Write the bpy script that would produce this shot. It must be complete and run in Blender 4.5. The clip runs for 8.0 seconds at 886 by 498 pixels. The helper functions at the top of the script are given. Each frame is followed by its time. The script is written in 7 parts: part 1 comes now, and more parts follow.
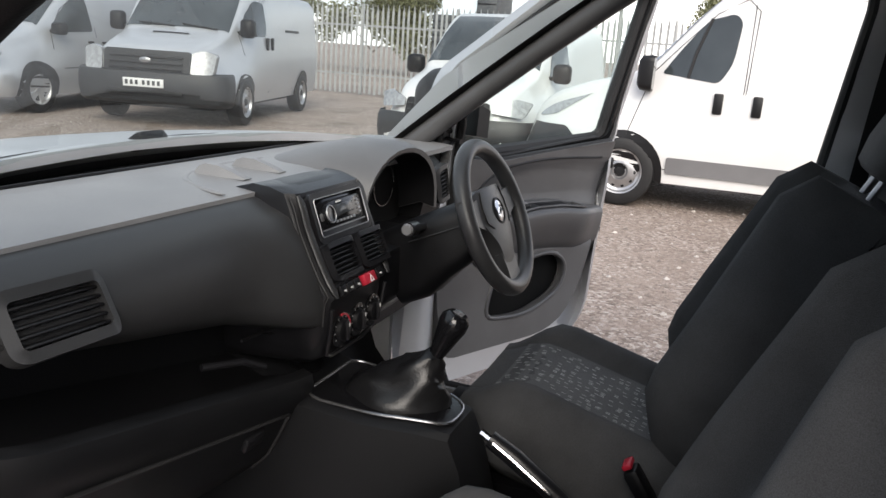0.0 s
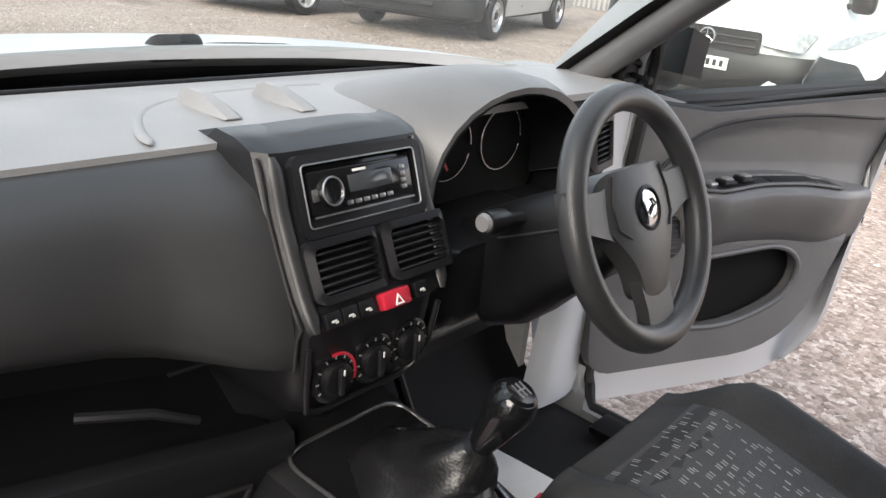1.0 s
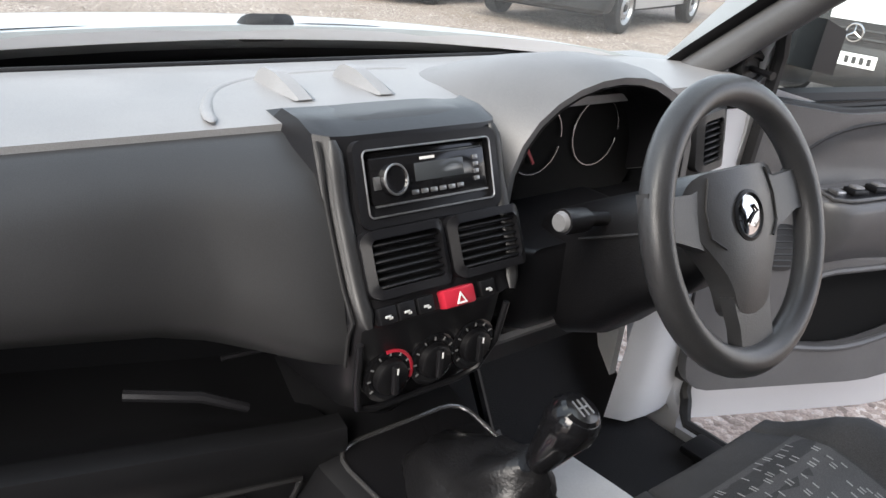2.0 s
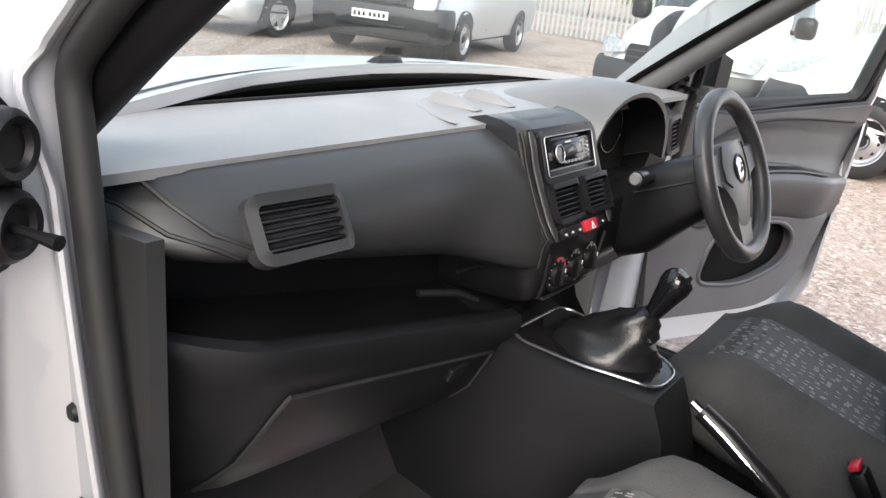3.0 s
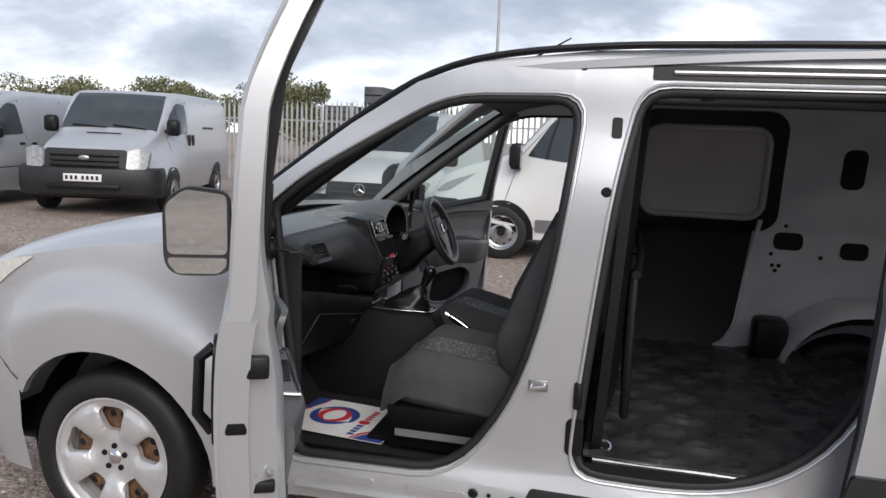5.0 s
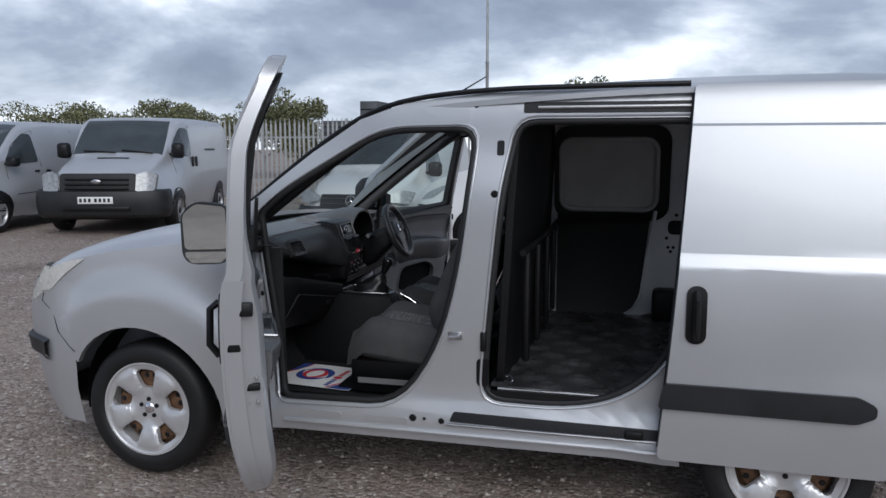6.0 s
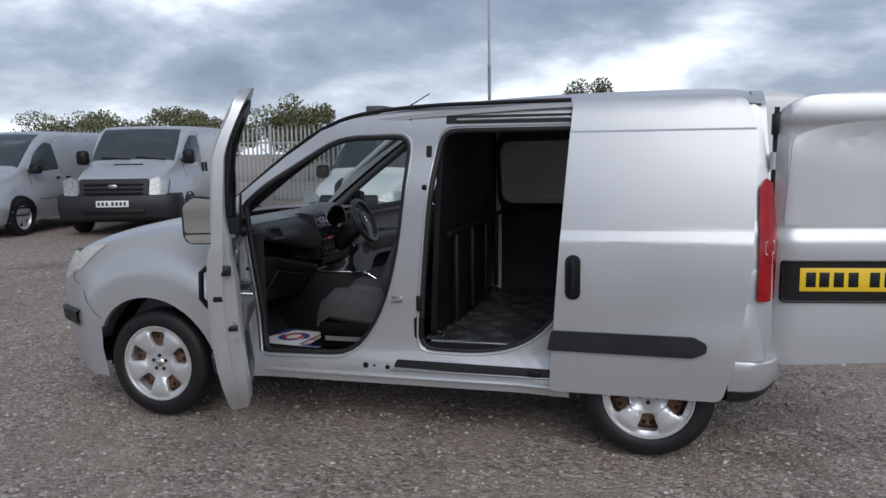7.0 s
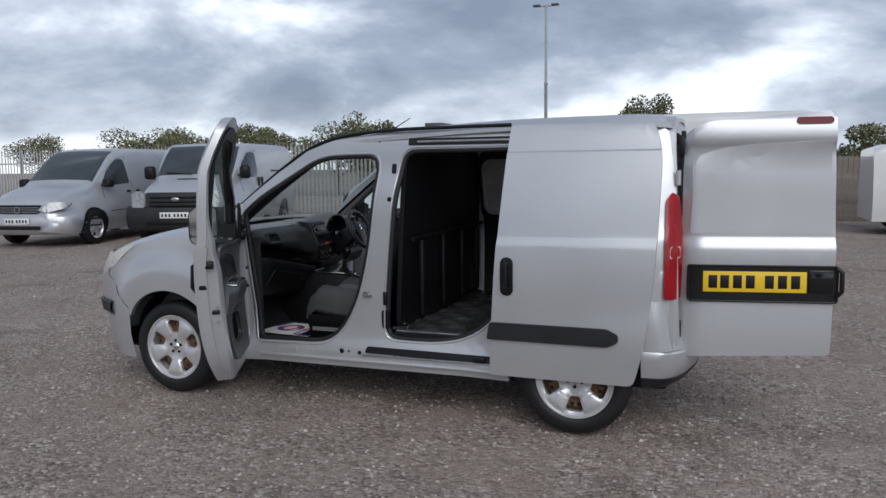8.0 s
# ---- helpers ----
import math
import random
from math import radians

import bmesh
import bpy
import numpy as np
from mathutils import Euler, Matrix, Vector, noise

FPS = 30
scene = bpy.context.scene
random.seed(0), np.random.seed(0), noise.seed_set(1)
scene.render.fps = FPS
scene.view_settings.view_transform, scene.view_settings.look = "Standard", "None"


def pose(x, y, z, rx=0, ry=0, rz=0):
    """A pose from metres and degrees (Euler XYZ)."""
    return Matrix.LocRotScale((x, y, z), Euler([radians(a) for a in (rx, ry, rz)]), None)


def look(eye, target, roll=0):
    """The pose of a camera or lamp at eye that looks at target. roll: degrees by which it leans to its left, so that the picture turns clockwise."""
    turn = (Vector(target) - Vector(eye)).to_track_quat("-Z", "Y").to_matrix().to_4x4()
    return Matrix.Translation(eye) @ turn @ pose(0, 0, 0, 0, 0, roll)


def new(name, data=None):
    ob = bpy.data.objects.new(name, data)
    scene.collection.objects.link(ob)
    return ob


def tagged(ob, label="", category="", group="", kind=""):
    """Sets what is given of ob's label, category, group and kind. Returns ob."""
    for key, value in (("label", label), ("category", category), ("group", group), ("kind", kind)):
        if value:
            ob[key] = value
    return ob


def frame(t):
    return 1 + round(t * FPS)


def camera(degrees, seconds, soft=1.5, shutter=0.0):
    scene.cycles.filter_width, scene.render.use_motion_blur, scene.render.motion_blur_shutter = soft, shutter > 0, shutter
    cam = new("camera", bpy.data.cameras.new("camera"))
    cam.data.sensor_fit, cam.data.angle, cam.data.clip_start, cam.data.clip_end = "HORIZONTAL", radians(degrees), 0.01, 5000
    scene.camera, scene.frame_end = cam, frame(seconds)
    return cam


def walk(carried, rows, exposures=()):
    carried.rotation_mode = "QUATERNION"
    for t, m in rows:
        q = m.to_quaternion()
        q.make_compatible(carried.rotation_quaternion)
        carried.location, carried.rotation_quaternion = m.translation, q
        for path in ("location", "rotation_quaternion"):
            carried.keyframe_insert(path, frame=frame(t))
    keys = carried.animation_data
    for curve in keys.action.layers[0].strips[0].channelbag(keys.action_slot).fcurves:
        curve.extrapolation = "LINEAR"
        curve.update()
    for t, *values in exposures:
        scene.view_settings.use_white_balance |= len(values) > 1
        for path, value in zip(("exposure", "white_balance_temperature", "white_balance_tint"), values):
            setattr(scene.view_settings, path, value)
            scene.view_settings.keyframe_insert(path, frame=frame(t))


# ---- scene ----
cam = camera(60.0, 8.0)
EXPOSURES = [(0, 1.85, 6950, 12), (0.5, 2.2, 7050, 12), (1.0, 2.65, 7100, 12), (2.2, 2.8, 6850, 12), (3.5, 2.65, 7000, 12), (4.0, 2.05, 7000, 12), (4.7, 1.4, 6900, 12), (5.8, 0.50, 6050, 10), (8.0, 0.45, 6150, 10)]
PATH = [
    (0, (1.328, -1.182, 1.372), (0.623, 0.621, 0.87), 4.1),
    (0.5, (1.28, -0.801, 1.343), (0.307, 0.832, 0.723), 5.0),
    (1, (1.253, -0.556, 1.338), (0.065, 0.871, 0.594), 6.1),
    (1.5, (1.26, -0.41, 1.331), (-0.117, 0.796, 0.525), 6.0),
    (2, (1.251, -0.481, 1.326), (-0.133, 0.726, 0.534), 6.1),
    (2.2, (1.238, -0.577, 1.325), (-0.112, 0.679, 0.55), 6.1),
    (3.3, (1.315, -1.461, 1.356), (0.339, 0.178, 0.755), 6.4),
    (3.5, (1.361, -1.667, 1.362), (0.485, 0.05, 0.829), 5.9),
    (4, (1.438, -2.176, 1.422), (0.836, -0.323, 0.968), 5.5),
    (4.5, (1.508, -2.671, 1.426), (1.018, -0.764, 1.073), 4.2),
    (4.7, (1.577, -2.835, 1.436), (1.104, -0.918, 1.118), 3.5),
    (5.8, (2.025, -3.727, 1.513), (1.557, -1.799, 1.263), 0.2),
    (6, (2.155, -3.88, 1.513), (1.68, -1.954, 1.253), -0.0),
    (6.5, (2.427, -4.268, 1.507), (1.942, -2.346, 1.244), -0.3),
    (7, (2.725, -4.649, 1.518), (2.216, -2.731, 1.264), -0.8),
    (7.5, (3.108, -4.945, 1.527), (2.535, -3.043, 1.294), -0.8),
    (8, (3.518, -5.102, 1.521), (2.836, -3.234, 1.309), -0.7),
]
walk(cam, [(t, look(eye, target, roll)) for t, eye, target, roll in PATH], EXPOSURES)

# ---- world and light: overcast sky, broken cloud ----
world = bpy.data.worlds.new("sky")
scene.world = world
world.use_nodes = True
wn, wl = world.node_tree.nodes, world.node_tree.links
wn.clear()
w_out = wn.new("ShaderNodeOutputWorld")
w_bg = wn.new("ShaderNodeBackground")
w_tc = wn.new("ShaderNodeTexCoord")
w_map = wn.new("ShaderNodeMapping")
w_map.inputs["Scale"].default_value = (1.0, 1.0, 2.3)
w_map.inputs["Location"].default_value = (3.1, 1.7, 0.4)
w_big = wn.new("ShaderNodeTexNoise")
w_big.inputs["Scale"].default_value = 2.7
w_big.inputs["Detail"].default_value = 6.0
w_big.inputs["Roughness"].default_value = 0.55
w_big.inputs["Distortion"].default_value = 0.15
w_ramp = wn.new("ShaderNodeValToRGB")
cr = w_ramp.color_ramp
cr.elements[0].position, cr.elements[0].color = 0.37, (0.165, 0.19, 0.24, 1)
cr.elements[1].position, cr.elements[1].color = 0.66, (0.86, 0.87, 0.88, 1)
for at_, col_ in ((0.47, (0.24, 0.27, 0.325, 1)), (0.55, (0.42, 0.45, 0.50, 1))):
    e_ = cr.elements.new(at_)
    e_.color = col_
w_sky = wn.new("ShaderNodeTexSky")
w_sky.sky_type, w_sky.sun_disc = "NISHITA", False
w_sky.sun_elevation, w_sky.sun_rotation = radians(37), radians(153)
w_sc = wn.new("ShaderNodeVectorMath")
w_sc.operation = "SCALE"
w_sc.inputs["Scale"].default_value = 0.08
w_mix = wn.new("ShaderNodeMix")
w_mix.data_type = "RGBA"
w_mix.inputs["Factor"].default_value = 0.93
wl.new(w_tc.outputs["Generated"], w_map.inputs["Vector"])
wl.new(w_map.outputs["Vector"], w_big.inputs["Vector"])
w_sep = wn.new("ShaderNodeSeparateXYZ")
w_low = wn.new("ShaderNodeMapRange")
w_low.inputs["From Max"].default_value = 0.30
w_low.inputs["To Min"].default_value, w_low.inputs["To Max"].default_value = 0.105, -0.10
w_add = wn.new("ShaderNodeMath")
wl.new(w_tc.outputs["Generated"], w_sep.inputs["Vector"])
wl.new(w_sep.outputs["Z"], w_low.inputs["Value"])
wl.new(w_big.outputs["Fac"], w_add.inputs[0])
wl.new(w_low.outputs["Result"], w_add.inputs[1])
wl.new(w_add.outputs["Value"], w_ramp.inputs["Fac"])
wl.new(w_sky.outputs["Color"], w_sc.inputs[0])
wl.new(w_sc.outputs["Vector"], w_mix.inputs["A"])
wl.new(w_ramp.outputs["Color"], w_mix.inputs["B"])
wl.new(w_mix.outputs["Result"], w_bg.inputs["Color"])
w_bg.inputs["Strength"].default_value = 1.18
wl.new(w_bg.outputs["Background"], w_out.inputs["Surface"])

sun = new("sun", bpy.data.lights.new("sun", "SUN"))
sun.data.energy, sun.data.angle, sun.data.color = 1.25, radians(45), (1.0, 0.96, 0.9)
sun.matrix_world = look((6, -12, 10), (0, 0, 0))


# ---- materials ----
def mat(name, color, rough=0.5, metal=0.0, var=0.15, scale=8.0, fine=0.0, fine_scale=250.0, bump=0.0, bump_scale=300.0, coat=0.0, spec=0.5, dirt=None, dirt_at=0.6, alpha_noise=None):
    """Principled surface whose colour and roughness vary at a large and a fine scale."""
    m = bpy.data.materials.new(name)
    m.use_nodes = True
    n, l = m.node_tree.nodes, m.node_tree.links
    b = n["Principled BSDF"]
    tc = n.new("ShaderNodeTexCoord")
    big = n.new("ShaderNodeTexNoise")
    big.inputs["Scale"].default_value, big.inputs["Detail"].default_value = scale, 5
    l.new(tc.outputs["Object"], big.inputs["Vector"])
    small = n.new("ShaderNodeTexNoise")
    small.inputs["Scale"].default_value, small.inputs["Detail"].default_value = fine_scale, 3
    l.new(tc.outputs["Object"], small.inputs["Vector"])
    ramp = n.new("ShaderNodeValToRGB")
    lo = [max(0.0, c * (1 - var)) for c in color]
    hi = [min(1.0, c * (1 + var)) for c in color]
    ramp.color_ramp.elements[0].position, ramp.color_ramp.elements[0].color = 0.32, (*lo, 1)
    ramp.color_ramp.elements[1].position, ramp.color_ramp.elements[1].color = 0.68, (*hi, 1)
    l.new(big.outputs["Fac"], ramp.inputs["Fac"])
    col = ramp.outputs["Color"]
    if fine:
        mx = n.new("ShaderNodeMix")
        mx.data_type, mx.blend_type = "RGBA", "MULTIPLY"
        mx.inputs["Factor"].default_value = 1.0
        r2 = n.new("ShaderNodeValToRGB")
        r2.color_ramp.elements[0].position, r2.color_ramp.elements[0].color = 0.3, (1 - fine,) * 3 + (1,)
        r2.color_ramp.elements[1].position, r2.color_ramp.elements[1].color = 0.7, (1, 1, 1, 1)
        l.new(small.outputs["Fac"], r2.inputs["Fac"])
        l.new(col, mx.inputs["A"])
        l.new(r2.outputs["Color"], mx.inputs["B"])
        col = mx.outputs["Result"]
    if dirt:
        dn = n.new("ShaderNodeTexNoise")
        dn.inputs["Scale"].default_value, dn.inputs["Detail"].default_value, dn.inputs["Roughness"].default_value = scale * 2.7, 8, 0.65
        l.new(tc.outputs["Object"], dn.inputs["Vector"])
        dr = n.new("ShaderNodeValToRGB")
        dr.color_ramp.elements[0].position, dr.color_ramp.elements[0].color = dirt_at, (0, 0, 0, 1)
        dr.color_ramp.elements[1].position, dr.color_ramp.elements[1].color = dirt_at + 0.16, (0.7, 0.7, 0.7, 1)
        l.new(dn.outputs["Fac"], dr.inputs["Fac"])
        mx = n.new("ShaderNodeMix")
        mx.data_type = "RGBA"
        l.new(dr.outputs["Color"], mx.inputs["Factor"])
        l.new(col, mx.inputs["A"])
        mx.inputs["B"].default_value = (*dirt, 1)
        col = mx.outputs["Result"]
    l.new(col, b.inputs["Base Color"])
    mr = n.new("ShaderNodeMapRange")
    mr.inputs["To Min"].default_value, mr.inputs["To Max"].default_value = max(0.02, rough * 0.82), min(1.0, rough * 1.18)
    l.new(big.outputs["Fac"], mr.inputs["Value"])
    l.new(mr.outputs["Result"], b.inputs["Roughness"])
    b.inputs["Metallic"].default_value = metal
    b.inputs["Coat Weight"].default_value = coat
    b.inputs["Coat Roughness"].default_value = 0.06
    b.inputs["Specular IOR Level"].default_value = spec
    if bump:
        bn = n.new("ShaderNodeTexNoise")
        bn.inputs["Scale"].default_value, bn.inputs["Detail"].default_value = bump_scale, 3
        l.new(tc.outputs["Object"], bn.inputs["Vector"])
        bp = n.new("ShaderNodeBump")
        bp.inputs["Strength"].default_value, bp.inputs["Distance"].default_value = bump, 0.002
        l.new(bn.outputs["Fac"], bp.inputs["Height"])
        l.new(bp.outputs["Normal"], b.inputs["Normal"])
    return m


def glass(name, tint=(0.9, 0.95, 0.93), rough=0.02, haze=0.0):
    """Thin glazing: mostly clear, more mirror-like towards grazing angles; haze adds a dusty film."""
    m = bpy.data.materials.new(name)
    m.use_nodes = True
    n, l = m.node_tree.nodes, m.node_tree.links
    n.remove(n["Principled BSDF"])
    tr, gl, df, mx, m2 = (n.new("ShaderNode" + k) for k in ("BsdfTransparent", "BsdfGlossy", "BsdfDiffuse", "MixShader", "MixShader"))
    lw = n.new("ShaderNodeLayerWeight")
    lw.inputs["Blend"].default_value = 0.5
    pw = n.new("ShaderNodeMath")
    pw.operation = "POWER"
    pw.inputs[1].default_value = 4.5
    mr = n.new("ShaderNodeMapRange")
    mr.inputs["To Min"].default_value, mr.inputs["To Max"].default_value = 0.05, 0.75
    l.new(lw.outputs["Facing"], pw.inputs[0])
    l.new(pw.outputs["Value"], mr.inputs["Value"])
    tr.inputs["Color"].default_value = (*tint, 1)
    gl.inputs["Roughness"].default_value = rough
    df.inputs["Color"].default_value = (0.75, 0.78, 0.78, 1)
    dn = n.new("ShaderNodeTexNoise")
    dn.inputs["Scale"].default_value, dn.inputs["Detail"].default_value = 5.0, 6
    dr = n.new("ShaderNodeMapRange")
    dr.inputs["To Min"].default_value, dr.inputs["To Max"].default_value = haze * 0.5, haze * 1.5
    l.new(dn.outputs["Fac"], dr.inputs["Value"])
    l.new(dr.outputs["Result"], m2.inputs["Fac"])
    l.new(tr.outputs["BSDF"], m2.inputs[1])
    l.new(df.outputs["BSDF"], m2.inputs[2])
    l.new(mr.outputs["Result"], mx.inputs["Fac"])
    l.new(m2.outputs["Shader"], mx.inputs[1])
    l.new(gl.outputs["BSDF"], mx.inputs[2])
    l.new(mx.outputs["Shader"], n["Material Output"].inputs["Surface"])
    return m


SILVER = mat("silver_paint", (0.54, 0.55, 0.57), 0.36, 0.50, 0.04, 1.5, 0.05, 900, coat=0.2)
SILVER_IN = mat("silver_inner_paint", (0.66, 0.67, 0.69), 0.42, 0.1, 0.08, 4, 0.06, 700, dirt=(0.2, 0.19, 0.18), dirt_at=0.66)
WHITE = mat("white_paint", (0.64, 0.64, 0.635), 0.3, 0, 0.04, 1.5, coat=0.5)
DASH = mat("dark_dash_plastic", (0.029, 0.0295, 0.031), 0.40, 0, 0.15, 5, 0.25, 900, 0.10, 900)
# dash top and hood: sheen of sky through the windscreen raises these greys
DASH_TOP_SHEEN = mat("sheen_grey_dash_top", (0.24, 0.241, 0.246), 0.42, 0, 0.15, 5, 0.2, 900, 0.12, 900)
DASH_HOOD_SHEEN = mat("sheen_grey_hood_plastic", (0.145, 0.146, 0.15), 0.42, 0, 0.15, 5, 0.2, 900, 0.12, 900)
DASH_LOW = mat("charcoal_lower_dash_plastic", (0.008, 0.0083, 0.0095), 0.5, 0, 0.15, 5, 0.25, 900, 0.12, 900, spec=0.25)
PANEL = mat("satin_console_plastic", (0.010, 0.010, 0.0115), 0.34, 0, 0.15, 6, 0.1, 600, 0.1, 700, spec=0.4)
TRIM = mat("grey_door_trim", (0.105, 0.105, 0.108), 0.36, 0, 0.15, 5, 0.25, 800, 0.12, 800)
BLACK = mat("black_plastic", (0.005, 0.005, 0.006), 0.45, 0, 0.2, 8, 0.1, 500, 0.2, 400, spec=0.35)
BUMPER = mat("unpainted_bumper_plastic", (0.015, 0.016, 0.018), 0.5, 0, 0.2, 6, 0.15, 400, 0.3, 300)
GLOSSB = mat("gloss_black", (0.008, 0.008, 0.009), 0.12, 0, 0.1, 8)
RUBBER = mat("tyre_rubber", (0.006, 0.006, 0.007), 0.6, 0, 0.25, 14, 0.3, 300, 0.5, 120, dirt=(0.04, 0.037, 0.034), dirt_at=0.68)
SEAL = mat("door_seal_rubber", (0.013, 0.013, 0.014), 0.6, 0, 0.2, 10, 0.1, 300)
ALLOY = mat("wheel_silver", (0.62, 0.62, 0.63), 0.32, 0.5, 0.06, 10, 0.05, 400, coat=0.4, dirt=(0.24, 0.2, 0.16), dirt_at=0.68)
RUST = mat("rusty_steel", (0.16, 0.085, 0.045), 0.8, 0.2, 0.45, 30, 0.3, 200, 0.5, 100)
CHROME = mat("bright_chrome", (0.8, 0.8, 0.82), 0.1, 1.0, 0.03, 10)
CHROMEDARK = mat("satin_dark_chrome", (0.30, 0.30, 0.31), 0.25, 0.9, 0.08, 10)
STEEL = mat("bare_steel", (0.45, 0.45, 0.46), 0.35, 0.9, 0.1, 20, 0.15, 300)
FABRIC = mat("charcoal_seat_cloth", (0.068, 0.068, 0.070), 0.9, 0, 0.2, 12, 0.45, 900, 0.6, 900)
FABRIC_MID = mat("grey_seat_cloth", (0.125, 0.125, 0.127), 0.92, 0, 0.15, 12, 0.5, 900, 0.6, 900)
RIM = mat("worn_steering_wheel_plastic", (0.050, 0.050, 0.052), 0.34, 0, 0.2, 9, 0.2, 700, 0.15, 500)
FLECK = mat("pale_woven_fleck", (0.36, 0.36, 0.35), 0.9, 0, 0.2, 30)
CARPET = mat("black_floor_carpet", (0.007, 0.007, 0.009), 0.95, 0, 0.3, 9, 0.5, 500, 0.8, 400, dirt=(0.03, 0.028, 0.026), dirt_at=0.68)
LOADMAT = mat("worn_load_floor_lining", (0.046, 0.046, 0.048), 0.28, 0, 0.4, 5, 0.3, 120, 0.6, 60, dirt=(0.11, 0.106, 0.10), dirt_at=0.62)
LINING = mat("black_bulkhead_lining", (0.005, 0.005, 0.006), 0.5, 0, 0.25, 4, 0.2, 200, 0.3, 200, spec=0.3)
HEADLINER = mat("grey_headlining", (0.20, 0.195, 0.19), 0.95, 0, 0.08, 10, 0.2, 600, 0.3, 600)
REDLENS = mat("red_lamp_lens", (0.30, 0.006, 0.012), 0.18, 0, 0.15, 10, coat=0.15, spec=0.35)
REDDARK = mat("dark_red_lens", (0.13, 0.008, 0.016), 0.4, 0, 0.15, 10, spec=0.25)
REDBTN = mat("red_button", (0.45, 0.02, 0.04), 0.35, 0, 0.1, 10)
YELLOW = mat("yellow_plate", (0.78, 0.52, 0.02), 0.35, 0, 0.06, 10)
PLATEWHITE = mat("white_plate", (0.75, 0.75, 0.74), 0.35, 0, 0.05, 10)
PAPER = mat("white_paper_mat", (0.80, 0.80, 0.79), 0.75, 0, 0.05, 12, 0.06, 200, 0.3, 60)
P_RED = mat("red_print", (0.55, 0.03, 0.045), 0.7, 0, 0.06, 12)
P_BLUE = mat("blue_print", (0.03, 0.06, 0.26), 0.7, 0, 0.06, 12)
LAMPGLASS = mat("clear_lamp_lens", (0.66, 0.655, 0.62), 0.28, 0.1, 0.10, 14, 0.15, 60, coat=0.25)
VANLAMP = mat("parked_van_lamp_lens", (0.36, 0.37, 0.38), 0.2, 0.2, 0.25, 22, 0.2, 60, coat=0.4)
SCREEN = glass("windscreen_glass", (0.86, 0.92, 0.90), 0.02, 0.10)
CLEAR = glass("door_glass", (0.80, 0.90, 0.86), 0.02, 0.05)
DARKGLASS = mat("dark_vehicle_glass", (0.035, 0.042, 0.045), 0.06, 0, 0.15, 3, coat=0.5)
MIRROR = mat("mirror_glass", (0.82, 0.86, 0.85), 0.03, 1.0, 0.01, 2)
BLANK = mat("grey_primer_panel", (0.52, 0.51, 0.50), 0.5, 0.1, 0.1, 4, 0.1, 200)
# near-black holds the shade of the door pocket and instrument recess
RECESS_SHADE = mat("recess_shade_black", (0.006, 0.006, 0.006), 0.9, 0, 0.1, 8, spec=0.15)
GREYPANEL = mat("grey_inner_panel", (0.20, 0.20, 0.205), 0.5, 0.1, 0.1, 6, 0.1, 200)
GALV = mat("galvanised_steel", (0.42, 0.43, 0.43), 0.5, 0.4, 0.15, 2, 0.15, 60)
BOARD = mat("weathered_fence_board", (0.22, 0.19, 0.16), 0.85, 0, 0.3, 3, 0.3, 40)
BARK = mat("bark", (0.10, 0.075, 0.055), 0.9, 0, 0.3, 6, 0.3, 60, 0.5, 30)
LEAF = mat("spring_leaves", (0.17, 0.175, 0.085), 0.7, 0, 0.4, 1.2, 0.3, 9)
CABIN = mat("dark_cabin_cladding", (0.07, 0.075, 0.08), 0.6, 0, 0.2, 2)


# ---- mesh helpers ----
def part(name, bm, material, parent=None, label="", smooth=40):
    """Links a bmesh as one mesh object under a thing or a part."""
    bmesh.ops.recalc_face_normals(bm, faces=bm.faces[:])
    for e in bm.edges:
        if len(e.link_faces) == 2 and e.calc_face_angle(0) > radians(smooth):
            e.smooth = False
    for f in bm.faces:
        f.smooth = True
    me = bpy.data.meshes.new(name)
    bm.to_mesh(me)
    bm.free()
    for one in material if isinstance(material, (list, tuple)) else (material,):
        me.materials.append(one)
    ob = new(name, me)
    ob.parent = parent
    return tagged(ob, label)


def thing(name, label, category, group="", m=None):
    ob = new(name)
    ob.empty_display_size = 0.1
    if m is not None:
        ob.matrix_world = m
    return tagged(ob, label, category, group)


def add_box(bm, c, s, bevel=0.0, m=None, seg=2):
    """A bevelled block with centre c and size s, turned by m about its centre."""
    k = len(bm.verts)
    t = bmesh.new()
    bmesh.ops.create_cube(t, size=1, matrix=Matrix.Diagonal((*s, 1)))
    if bevel:
        bmesh.ops.bevel(t, geom=t.edges[:], offset=min(bevel, min(s) * 0.49), segments=seg, affect="EDGES", profile=0.5)
    tm = Matrix.Translation(c) @ (m or Matrix())
    vs = [bm.verts.new(tm @ v.co) for v in t.verts]
    t.verts.index_update()
    for f in t.faces:
        bm.faces.new([vs[v.index] for v in f.verts])
    t.free()
    return bm


def box(c, s, bevel=0.0, m=None, seg=2):
    return add_box(bmesh.new(), c, s, bevel, m, seg)


